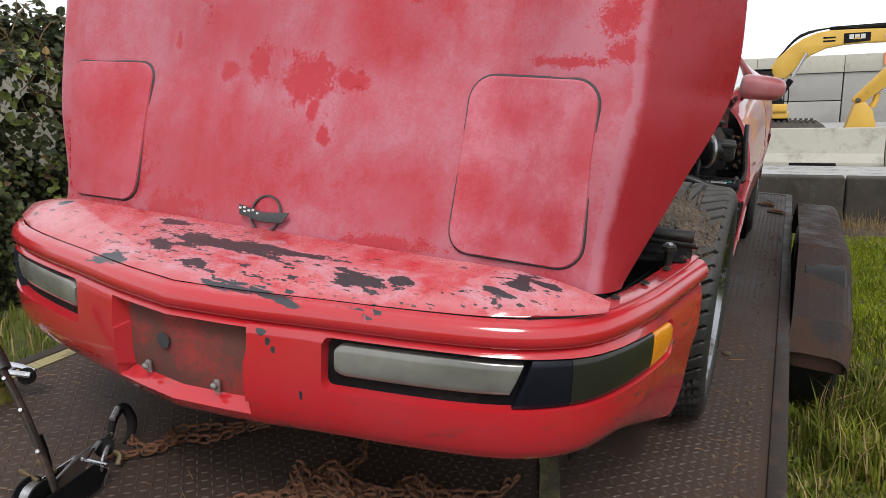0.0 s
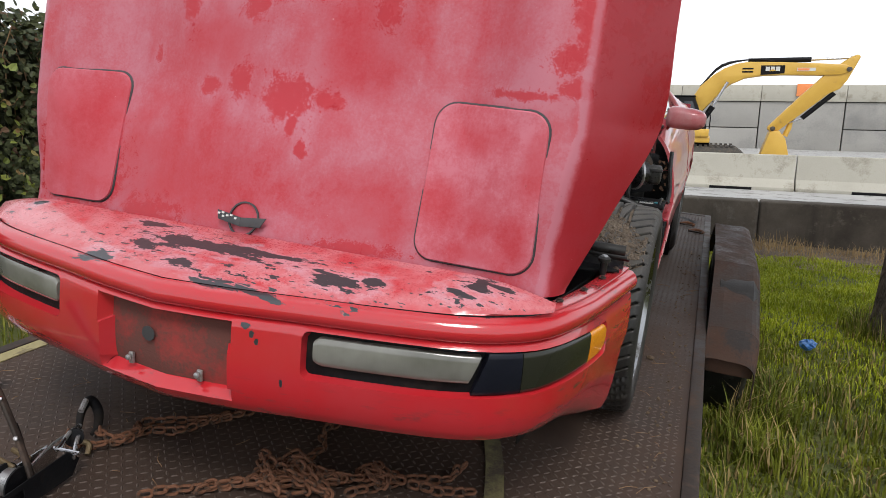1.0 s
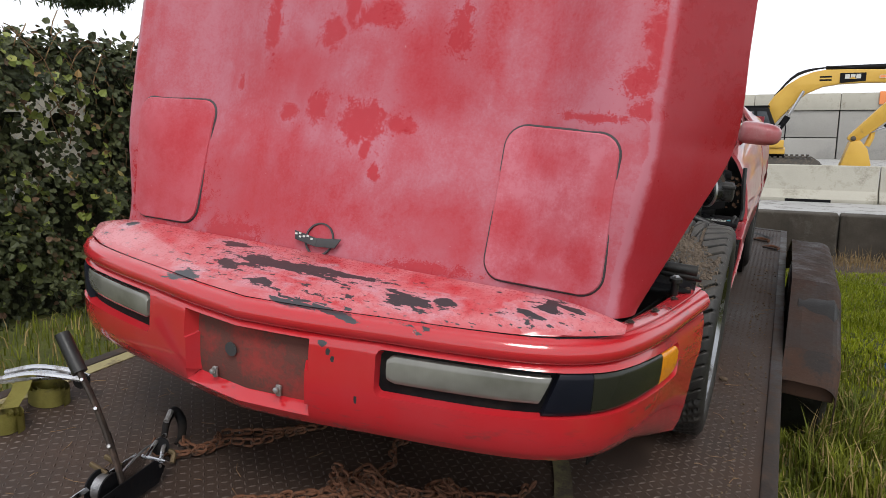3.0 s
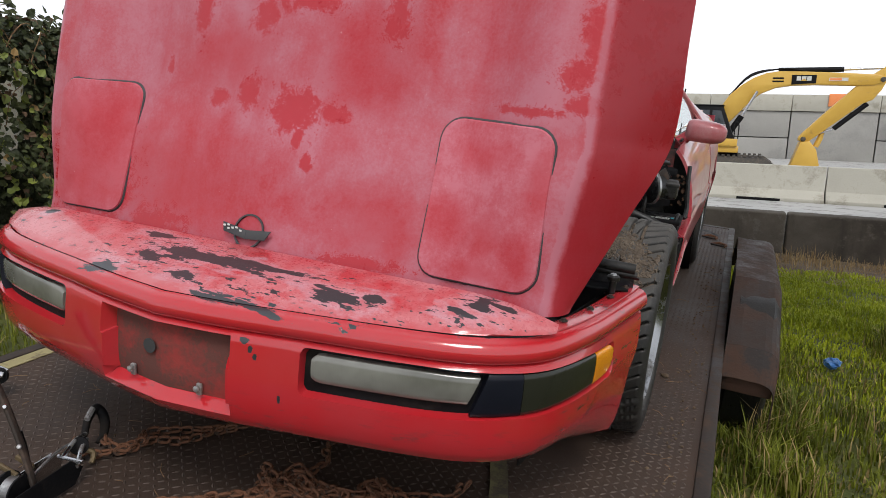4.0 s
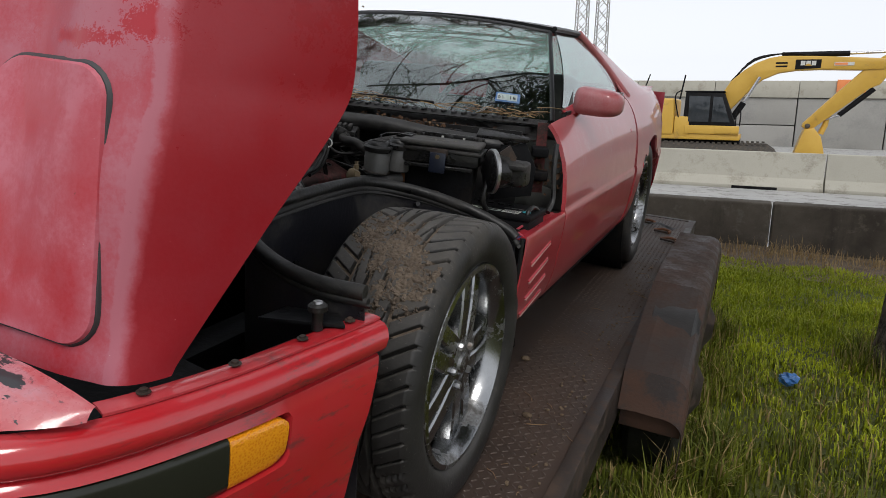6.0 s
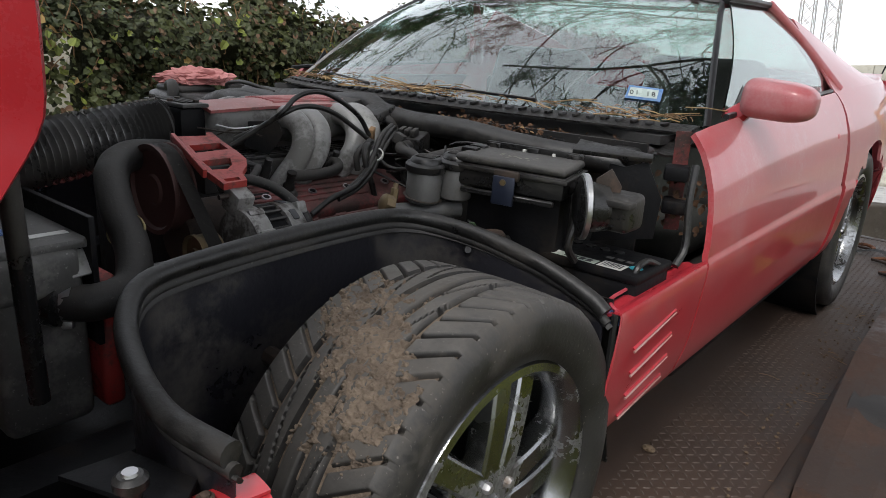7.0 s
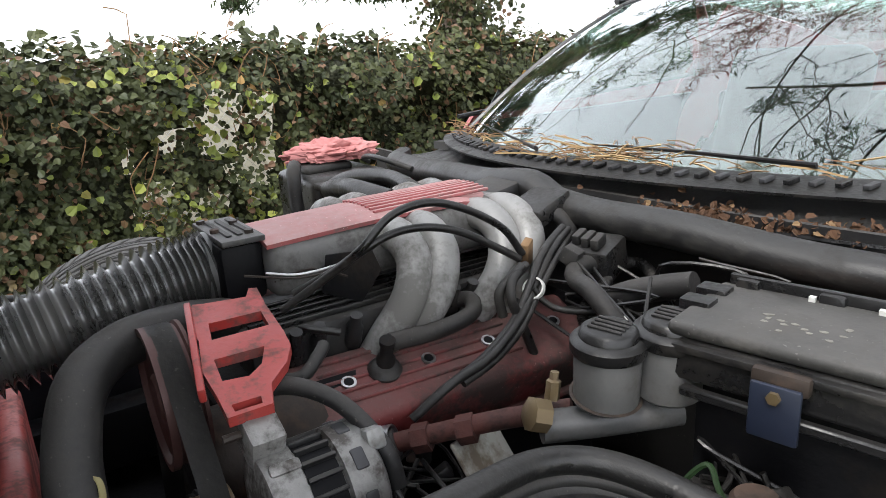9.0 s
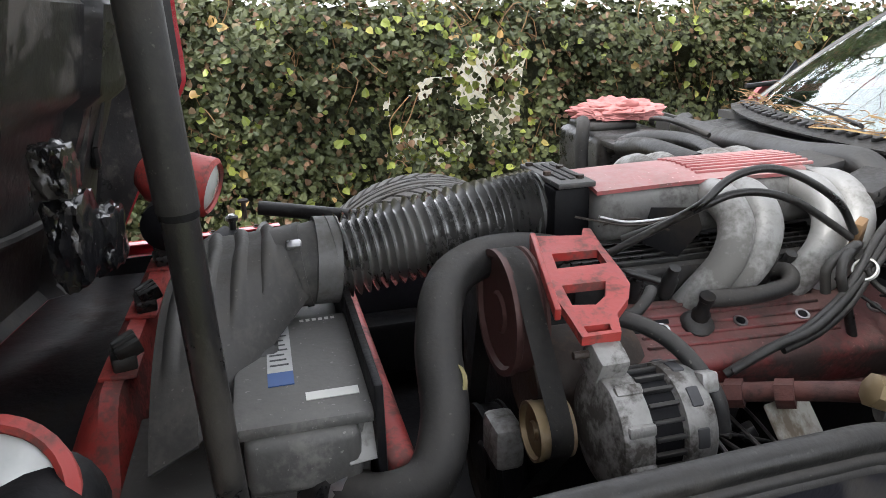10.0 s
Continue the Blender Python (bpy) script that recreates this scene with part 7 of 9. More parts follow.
grille = part("cowl_grille", sheet(lambda x, v: (x, ws_base_y(x) - 0.085 + 0.075 * v, 0.818 - 0.02 * (x / 0.74) ** 2 + 0.012 * v), span(-0.735, 0.735, 30), [0, 0.5, 1], 0.004), plastic, car, "slotted black cowl grille")
for i in range(48):
    x = -0.68 + 1.36 * i / 47
    part("grille_slot", cbox((x, ws_base_y(x) - 0.045, 0.828 - 0.02 * (x / 0.74) ** 2), (0.01, 0.022, 0.007 if i % 2 else 0.006), 0.001, (8, 0, -20 * x)), plastic if i % 2 else ink, grille)
for s, x0 in ((1, -0.05), (1, 0.42)):
    part("wiper_arm", tube([(x0, ws_base_y(x0) - 0.05, 0.845), (x0 - 0.2, ws_base_y(x0 - 0.2) + 0.0, 0.85), (x0 - 0.42, ws_base_y(x0 - 0.42) + 0.02, 0.848)], [0.006, 0.0045, 0.003, 0.0018], 8, 4, flat=0.6), trim, car)
pr = random.Random(5)


def litter(name, count, mat_, lo, hi, label, r=0.0011, long=0.06):
    b = bmesh.new()
    for _ in range(count):
        x = max(lo, min(hi, pr.choice((pr.gauss(0.05, 0.1), pr.gauss(0.12, 0.06), pr.gauss(0.62, 0.08), pr.gauss(-0.5, 0.2), pr.uniform(lo, hi)))))
        y = ws_base_y(x) + pr.triangular(-0.1, 0.05, -0.02)
        z = 0.835 - 0.02 * (x / 0.74) ** 2 + max(0, y - ws_base_y(x)) * 0.5 + pr.uniform(-0.002, 0.012)
        a, l_ = pr.uniform(0, 6.283), long * pr.uniform(0.3, 1.2)
        p = Vector((x, y, z))
        d = Vector((math.cos(a), 0.5 * math.sin(a), pr.uniform(-0.05, 0.22))) * l_
        tube([p, p + d * 0.5 + Vector((0, 0, 0.003)), p + d], r, 3, 1, b)
    return tagged(part(name, b, mat_, None, smooth=0), label, "leaf litter", kind="stuff")


on_deck.append(litter("pine_needles", 240, needle, -0.72, 0.72, "brown pine needles caught along the windscreen"))
on_deck.append(litter("straw", 34, straw, -0.3, 0.7, "pale dry stalks lying on the cowl", 0.0016, 0.12))
vs, fs = [], []
for _ in range(520):
    x = pr.choice((pr.gauss(0.33, 0.045), pr.gauss(0.33, 0.045), pr.gauss(0.5, 0.05), pr.gauss(0.5, 0.05), pr.gauss(0.42, 0.12)))
    y = 0.565 + 0.16 * (x / 0.72) ** 2 + pr.gauss(0.0, 0.018)
    leaf(vs, fs, Vector((x, y, 0.785 - 0.02 * (x / 0.74) ** 2 + abs(pr.gauss(0.0, 0.007)))), (pr.uniform(-1.2, 1.2), pr.uniform(-1.2, 0.6), 0.6), pr.uniform(0.004, 0.011), pr)
for _ in range(60):
    leaf(vs, fs, Vector((pr.uniform(0.68, 0.86), 0.735 + pr.uniform(-0.02, 0.01), pr.uniform(0.6, 0.72))), (pr.uniform(-0.5, 0.5), -1, 0.5), pr.uniform(0.006, 0.014), pr)
me = bpy.data.meshes.new("dead_leaves")
me.from_pydata(vs, [], fs)
me.materials.append(leafy("dead_leaves", (0.04, 0.021, 0.012), (0.1, 0.05, 0.025), (0.19, 0.12, 0.06), 0.8))
on_deck.append(tagged(new("dead_leaves", me), "dead brown leaves piled in the cowl gutter", "leaf litter", kind="stuff"))

# ---- engine ----
dusty_alloy = surf("dusty_cast_alloy", (0.11, 0.108, 0.104), (0.17, 0.166, 0.16), 6, 140, (0.5, 0.65), 0.2, 0.15, dirt=(0.06, 0.056, 0.052), amount=0.5)
duct_black = surf("glossy_duct_plastic", (0.05, 0.049, 0.048), (0.08, 0.078, 0.075), 8, 120, (0.2, 0.34), bump=0.03, dirt=(0.12, 0.115, 0.108), amount=0.35, coat=0.7, spec=0.8)
runner_alloy = surf("dull_runner_alloy", (0.22, 0.217, 0.21), (0.32, 0.315, 0.305), 7, 140, (0.4, 0.56), 0.3, 0.15, dirt=(0.12, 0.115, 0.106), amount=0.45)
can_alloy = surf("grey_canister_skin", (0.075, 0.075, 0.075), (0.125, 0.123, 0.12), 9, 140, (0.4, 0.6), 0.2, 0.1, dirt=(0.07, 0.066, 0.06), amount=0.45)
bright_alloy = surf("clean_alternator_alloy", (0.18, 0.176, 0.168), (0.3, 0.292, 0.28), 14, 150, (0.34, 0.52), 0.35, 0.3, dirt=(0.055, 0.048, 0.042), amount=0.62, dirt_scale=22)
part("engine_block", box(-0.2, 0.22, -0.06, 0.5, 0.3, 0.66, 0.02), black, car)
plen = part("intake_plenum", box(-0.03, 0.098, 0.055, 0.455, 0.735, 0.808, 0.018, 3), dusty_alloy, car, "grey intake plenum with a faded red ribbed lid")
lid_z = lambda x, v: 0.819 - 0.01 * ((x - 0.02) / 0.075) ** 2 + 0.004 * math.sin(math.pi * v) - 0.016 * max(0, v - 0.75) / 0.25
lidp = part("plenum_lid", sheet(lambda x, v: (x, 0.056 + 0.405 * v, lid_z(x, v)), span(-0.05, 0.092, 12), span(0, 1, 16), 0.006), surf("dusty_red_lid", (0.32, 0.08, 0.082), (0.4, 0.13, 0.13), 7, 140, (0.5, 0.65), 0, 0.12, dirt=(0.2, 0.12, 0.115), amount=0.45, lit_dust=(0.42, 0.27, 0.26)), plen, "faded red lid")
for i in range(9):
    x = -0.03 + i * 0.0125
    part("rib", box(x - 0.003, x + 0.003, 0.22, 0.42, lid_z(x, 0.6), lid_z(x, 0.6) + 0.005, 0.0015, 2, None, Matrix.Translation((0, 0, -0.0015))), lidp.data.materials[0], lidp)
thr = part("throttle_body", box(-0.075, 0.075, 0.0, 0.058, 0.735, 0.815, 0.012), black, car, "black throttle body with wire linkage")
part("throttle_plate", box(-0.07, 0.08, 0.004, 0.06, 0.814, 0.822, 0.002), grey_plastic, thr)
for i in range(4):
    part("bolt", lathe([(0, 0), (0.006, 0), (0.006, 0.005), (0, 0.005)], 8, pose(-0.05 + 0.035 * i, 0.012 + 0.035 * (i % 2), 0.822)), wornsteel, thr)
for i in range(3):
    part("raised_print", box(-0.05, 0.06, 0.016 + 0.014 * i, 0.024 + 0.014 * i, 0.822, 0.8245, 0.001, 1), dusty, thr)
part("linkage_plate", prism([(-0.01, 0.0), (0.05, 0.0), (0.06, -0.03), (0.03, -0.07), (-0.02, -0.05)], 0.004, pose(0.125, 0.13, 0.79, 90, 0, 70), 0.001), black, thr)
part("throttle_wire", tube([(0.09, 0.06, 0.76), (0.12, 0.1, 0.775), (0.14, 0.14, 0.76)], 0.0018, 5, 4), wornsteel, thr)
part("throttle_wire", tube([(0.1, 0.02, 0.78), (0.13, 0.08, 0.77), (0.145, 0.13, 0.775)], 0.0016, 5, 4), wornsteel, thr)
for i, y in enumerate((0.183, 0.228, 0.333, 0.378)):
    part("intake_runner", tube([(0.06, y + 0.05, 0.785), (0.115, y + 0.05, 0.79), (0.16, y + 0.045, 0.765), (0.183, y + 0.02, 0.725), (0.178, y - 0.015, 0.68), (0.165, y - 0.03, 0.65)], [0.0245, 0.0245, 0.0235, 0.0235, 0.023], 20, 5), runner_alloy, plen, "bare cast aluminium intake runner")
    part("intake_runner", tube([(-0.06, y + 0.05, 0.785), (-0.115, y + 0.05, 0.79), (-0.16, y + 0.045, 0.765), (-0.18, y, 0.68)], 0.024, 10, 4), alloy, plen)
man = part("manifold_base", box(0.02, 0.15, 0.0, 0.45, 0.655, 0.712, 0.008), dusty, car, "finned dark inlet manifold")
for i in range(5):
    part("fin", box(0.05 + i * 0.02, 0.056 + i * 0.02, 0.01, 0.44, 0.712, 0.72, 0.001), plastic, man)
for y in (0.05, 0.08, 0.13, 0.28, 0.31):
    part("injector", lathe([(0, 0), (0.011, 0), (0.011, 0.03), (0.008, 0.035), (0.008, 0.05), (0, 0.05)], 10, pose(0.155, y, 0.675, 0, 25, 0)), plastic, man)
# valve covers, leaning outward
for s in (1, -1):
    m = pose(s * 0.205, 0.03, 0.632, 0, s * 22, -s * 4)
    vc = part("valve_cover", box(-0.062, 0.062, 0.0, 0.42, -0.05, 0.022, 0.014, 3, None, m), redcover, car, "grimy red cast valve cover")
    part("cover_flange", box(-0.07, 0.07, -0.005, 0.425, -0.056, -0.046, 0.003, 1, None, m), redcover, vc)
    for i in range(5):
        part("rib", box(-0.045 + 0.017 * i, -0.039 + 0.017 * i, 0.03, 0.3, 0.021, 0.0255, 0.002, 1, None, m), redcover, vc)
    for y in (0.063, 0.172, 0.262, 0.37):
        part("bolt_ring", lathe([(0.0065, 0), (0.0095, 0), (0.0095, 0.003), (0.0065, 0.003), (0.0065, 0)], 18, m @ Matrix.Translation((-0.002, y, 0.0225)), close=False), steel, vc)
        part("bolt", lathe([(0, 0), (0.006, 0), (0.006, 0.0035), (0.003, 0.004), (0, 0.004)], 10, m @ Matrix.Translation((-0.002, y, 0.0225))), black, vc)
    if s > 0:
        part("breather_grommet", lathe([(0, 0), (0.021, 0), (0.022, 0.004), (0.018, 0.01), (0.012, 0.014), (0, 0.014)], 20, m @ Matrix.Translation((-0.005, 0.112, 0.022))), rubber, vc)
        part("breather_valve", lathe([(0, 0), (0.011, 0), (0.012, 0.012), (0.008, 0.018), (0.008, 0.034), (0.01, 0.036), (0.01, 0.042), (0, 0.042)], 14, m @ Matrix.Translation((-0.005, 0.112, 0.032))), black, vc)
part("breather_hose", tube([(0.222, 0.15, 0.692), (0.222, 0.22, 0.688), (0.215, 0.275, 0.692), (0.19, 0.295, 0.7), (0.16, 0.285, 0.695)], 0.0115, 10, 6), dusty, car, "dusty grey breather hose")
# front dress: bracket, pulleys, belt, alternator
m = frame_of((0.152, -0.062, 0.771), (0.167, 0.014, 0.773), (0.335, -0.095, 0.722)) @ Matrix.Diagonal((0.92, 1.04, 1, 1))
outline = [(-0.004, 0.004), (0.006, -0.01), (0.018, -0.008), (0.07, -0.004), (0.076, -0.02), (0.086, -0.018), (0.09, 0.02), (0.1, 0.075), (0.102, 0.1), (0.092, 0.125), (0.07, 0.15), (0.066, 0.178), (0.02, 0.182), (0.014, 0.15), (0.004, 0.11), (0.006, 0.06), (-0.002, 0.03)]
holes = [[(0.02, 0.032), (0.082, 0.03), (0.086, 0.058), (0.02, 0.062)], [(0.018, 0.095), (0.074, 0.092), (0.066, 0.118), (0.05, 0.132), (0.022, 0.13)], [(0.026, 0.166), (0.056, 0.164), (0.056, 0.174), (0.028, 0.176)]]
brk = part("accessory_bracket", plate(outline, holes, 0.012, m), redcast, car, "bright red cast bracket with two windows")
part("bracket_rib", box(-0.004, 0.004, 0.0, 0.15, -0.012, 0.004, 0.002, 2, None, m), redcast, brk)
part("compressor", lathe([(0, 0), (0.062, 0), (0.066, 0.01), (0.066, 0.12), (0.05, 0.14), (0, 0.14)], 32, pose(0.2, 0.05, 0.6, 90, 0, 0)), wornsteel, car)
PULLEY, IDLER, CRANK = (0.172, 0.688, 0.08), (0.309, 0.603, 0.034), (0.1, 0.42, 0.085)


def pulley(c, mat_, y, label, w=0.03):
    x, z, r = c
    p = part("pulley", lathe([(0, 0.004), (r * 0.3, 0.004), (r * 0.35, 0.0), (r * 0.85, 0.0), (r * 0.9, 0.006), (r, 0.006), (r, -0.002), (r * 0.96, -0.004), (r * 0.96, -w), (r, -w - 0.002), (r, -w - 0.006), (0, -w - 0.006)], 48, pose(x, y, z, 90, 0, 0)), mat_, car, label)
    return p


disc = surf("dark_red_brown_pulley", (0.05, 0.022, 0.02), (0.085, 0.04, 0.035), 8, 90, (0.5, 0.7), 0.3, 0.1)
pulley(PULLEY, disc, -0.112, "large dark red-brown pulley disc")
pulley(IDLER, brass, -0.118, "small dull brass idler pulley")
pulley(CRANK, black, -0.112, "black crank pulley")


def belt_loop(circles, y0, y1):
    """A flat belt drawn tight round circles (x, z, r) that form a convex set."""
    pts = []
    for x, z, r in circles:
        pts += [(x + r * math.cos(a), z + r * math.sin(a)) for a in span(0, 2 * math.pi, 48)]
    pts = sorted(set((round(a, 5), round(b, 5)) for a, b in pts))
    def half_hull(q):
        h = []
        for p in q:
            while len(h) > 1 and (h[-1][0] - h[-2][0]) * (p[1] - h[-2][1]) - (h[-1][1] - h[-2][1]) * (p[0] - h[-2][0]) <= 0:
                h.pop()
            h.append(p)
        return h[:-1]
    hull = half_hull(pts) + half_hull(pts[::-1])
    b = bmesh.new()
    a = [b.verts.new((x, y0, z)) for x, z in hull]
    c = [b.verts.new((x, y1, z)) for x, z in hull]
    fs_ = [b.faces.new((a[i], a[(i + 1) % len(a)], c[(i + 1) % len(a)], c[i])) for i in range(len(a))]
    bmesh.ops.solidify(b, geom=fs_, thickness=0.004)
    return b


part("drive_belt", belt_loop([PULLEY, IDLER, CRANK], -0.112, -0.086), dusty, car, "flat grey drive belt")
AX, AZ = 0.352, 0.62
alt = part("alternator", lathe([(0, 0), (0.03, 0), (0.046, 0.004), (0.06, 0.012), (0.062, 0.016), (0.062, 0.046), (0.055, 0.048), (0.055, 0.082), (0.062, 0.084), (0.062, 0.112), (0.06, 0.116), (0.03, 0.122), (0, 0.122)], 40, pose(AX, 0.052, AZ, 90, 0, 0)), bright_alloy, car, "bare aluminium alternator with dark vents")
part("core", lathe([(0, 0), (0.0565, 0), (0.0565, 0.032), (0, 0.032)], 40, pose(AX, 0.003, AZ, 90, 0, 0)), black, alt)
for i in range(22):
    a = 2 * math.pi * i / 22
    part("fin", cbox((AX + 0.0585 * math.cos(a), -0.013, AZ + 0.0585 * math.sin(a)), (0.007, 0.034, 0.0045), 0.001, (0, -math.degrees(a), 0)), dusty, alt)
for i in range(9):
    a = 2 * math.pi * i / 9 + 0.2
    part("vent", cbox((AX + 0.0605 * math.cos(a), 0.022, AZ + 0.0605 * math.sin(a)), (0.006, 0.014, 0.022), 0.003, (0, -math.degrees(a), 0)), ink, alt)
    part("lug", cbox((AX + 0.06 * math.cos(a + 0.3), -0.045, AZ + 0.06 * math.sin(a + 0.3)), (0.012, 0.03, 0.012), 0.003, (0, -math.degrees(a), 0)), bright_alloy, alt)
part("mount_ear", cbox((0.332, -0.05, 0.69), (0.045, 0.036, 0.045), 0.007, (0, 25, 0)), bright_alloy, alt)
part("mount_bolt", tube([(0.33, -0.085, 0.7), (0.33, -0.06, 0.7)], 0.0045, 8, 1), wornsteel, alt)
part("terminal_cap", cbox((0.372, 0.045, 0.672), (0.026, 0.02, 0.022), 0.004, (0, -20, 0)), alloy, alt)
part("wire_loom", tube([(0.27, -0.05, 0.7), (0.29, -0.01, 0.715), (0.33, 0.03, 0.7), (0.375, 0.055, 0.66), (0.39, 0.06, 0.62)], 0.0095, 10, 6), dusty, car, "taped wiring loom over the alternator")
part("wire_loom", tube([(0.23, -0.02, 0.7), (0.255, 0.02, 0.7), (0.25, 0.045, 0.715), (0.235, 0.06, 0.72)], 0.0075, 10, 6), dusty, car)
# coolant and air paths
part("coolant_hose", tube([(0.30, -0.345, 0.575), (0.34, -0.3, 0.575), (0.335, -0.245, 0.585), (0.29, -0.215, 0.625), (0.225, -0.205, 0.68), (0.165, -0.18, 0.725), (0.12, -0.13, 0.74), (0.09, -0.06, 0.735), (0.07, 0.0, 0.72)], 0.0275, 14, 6), dusty, car, "fat grey rubber coolant hose")
clamp = part("hose_clamp", lathe([(0.0285, -0.007), (0.0305, -0.007), (0.0305, 0.007), (0.0285, 0.007), (0.0285, -0.007)], 28, pose(0.315, -0.325, 0.575, 90, 0, -40), close=False), steel, car)
part("clamp_screw", cbox((0.325, -0.335, 0.545), (0.014, 0.016, 0.012), 0.003, (0, 0, -40)), steel, clamp)
part("clamp_band", lathe([(0.0285, -0.004), (0.03, -0.004), (0.03, 0.004), (0.0285, 0.004), (0.0285, -0.004)], 28, pose(0.262, -0.21, 0.65, 40, 40, 0), close=False), tape, car)
tank_plastic = surf("scuffed_tank_plastic", (0.06, 0.059, 0.057), (0.1, 0.098, 0.094), 6, 130, (0.4, 0.58), bump=0.2, dirt=(0.16, 0.154, 0.145), amount=0.45, dirt_scale=16, lit_dust=(0.13, 0.126, 0.12), spec=0.4)
air_plastic = surf("dusty_air_box_plastic", (0.028, 0.0275, 0.027), (0.05, 0.049, 0.047), 5, 130, (0.42, 0.6), bump=0.15, dirt=(0.085, 0.08, 0.073), amount=0.45, lit_dust=(0.062, 0.058, 0.053), spec=0.35)
duct = part("intake_duct", tube([(0.02, -0.3, 0.732), (0.012, -0.2, 0.744), (0.004, -0.08, 0.759), (0.0, 0.0, 0.768)], 0.06, 28, 6, ribs=24, depth=0.0155), duct_black, car, "black corrugated intake duct", 100)
for c, r in (((0.0, 0.004, 0.768), 0.053), ((0.021, -0.312, 0.73), 0.06)):
    part("duct_collar", lathe([(r - 0.004, -0.016), (r, -0.016), (r, 0.016), (r - 0.004, 0.016), (r - 0.004, -0.016)], 32, pose(*c, 85, 0, 3), close=False), can_alloy, duct)
def air_lid(u, v):
    """Air cleaner lid: u from its neck forward, v from the far edge to the near one."""
    w = min(1.0, u * 1.4)
    near, far = 0.06 + 0.2 * w, 0.06 + 0.2 * w
    q = abs(1 - 2 * v)
    x = 0.012 + (near if v > 0.5 else -far) * q
    rib = 0.007 * max(0.0, math.sin(u * 30)) ** 0.7 * (0.08 < v < 0.86) * (u > 0.2)
    fall = 0.09 * q ** 2.6 * (0.7 + 0.35 * u) if v < 0.5 else (0.085 + 0.05 * u) * q ** 2.6
    return (x, -0.34 - 0.165 * u - 0.02 * q * u, 0.782 - 0.045 * u - fall + rib)


air = part("air_box", sheet(air_lid, span(0, 1, 70), span(0, 1, 34), 0.008), air_plastic, car, "dusty black ribbed air cleaner lid")
part("air_neck", tube([(0.018, -0.375, 0.722), (0.02, -0.33, 0.727), (0.021, -0.31, 0.731)], 0.056, 28, 2), air_plastic, air)
part("neck_band", tube([(0.0195, -0.345, 0.7255), (0.02, -0.337, 0.7265)], 0.0585, 28, 1), air_plastic, air)
part("air_skirt", box(-0.25, 0.17, -0.5, -0.38, 0.56, 0.672, 0.01), plastic, air)
part("lid_clip", cbox((0.055, -0.352, 0.765), (0.012, 0.02, 0.014), 0.003, (0, 40, 0)), steel, air)
part("lid_stud", lathe([(0, 0), (0.004, 0), (0.004, 0.026), (0.009, 0.027), (0.009, 0.031), (0, 0.032)], 12, pose(-0.22, -0.42, 0.735)), wornsteel, air)
part("lower_guard", box(0.1, 0.33, -0.56, -0.43, 0.562, 0.574, 0.004), air_plastic, car, "dusty black plastic guard ahead of the radiator")
rad = part("radiator_tank", box(-0.25, 0.315, -0.425, -0.3, 0.38, 0.655, 0.016, 3), tank_plastic, car, "black radiator shroud with paper labels")
part("shroud_lid", box(0.06, 0.32, -0.435, -0.29, 0.652, 0.668, 0.006), tank_plastic, rad)
part("shroud_edge", box(-0.25, 0.33, -0.296, -0.286, 0.5, 0.7, 0.003), black, rad)
part("paper_label", box(0.085, 0.215, -0.398, -0.37, 0.6685, 0.6695, 0.0), surf("yellowed_print_label", (0.3, 0.3, 0.3), (0.42, 0.42, 0.41), 40, 160, (0.5, 0.6), bump=0.05), rad, "grey-white paper label with a blue foot")
part("label_foot", box(0.215, 0.245, -0.398, -0.37, 0.6685, 0.6697, 0.0), blue_tag, rad)
part("paper_label", box(0.268, 0.284, -0.36, -0.305, 0.6685, 0.6695, 0.0), white_tag, rad)
for i in range(9):
    part("print_line", box(0.092 + 0.013 * i, 0.0955 + 0.013 * i, -0.395, -0.378 + 0.002 * (i % 3), 0.6696, 0.67, 0.0), ink, rad)
for i in range(6):
    part("print_bar", box(0.075, 0.082, -0.355 + 0.008 * i, -0.35 + 0.008 * i, 0.6685, 0.669, 0.0), white_tag, rad)
part("tank_step", box(0.27, 0.33, -0.425, -0.31, 0.59, 0.655, 0.012, 3), tank_plastic, rad)
part("torn_tab", cbox((0.315, -0.31, 0.63), (0.04, 0.035, 0.008), 0.002, (0, 55, 10)), runner_alloy, rad)
part("outlet", lathe([(0, 0), (0.03, 0), (0.03, 0.04), (0, 0.04)], 20, pose(0.29, -0.36, 0.575, 90, 0, 120)), plastic, rad)
part("fan_shroud", box(-0.22, 0.31, -0.285, -0.25, 0.38, 0.6, 0.012, 3), redcast, car, "dull red fan shroud")
part("lower_pulley_arm", box(0.18, 0.24, -0.14, -0.1, 0.5, 0.56, 0.01), alloy, car)
part("oil_filler", lathe([(0, 0), (0.03, 0), (0.03, 0.012), (0.015, 0.016), (0.015, 0.03), (0, 0.03)], 18, pose(0.37, -0.17, 0.52, 10, 20, 0)), wornsteel, car)
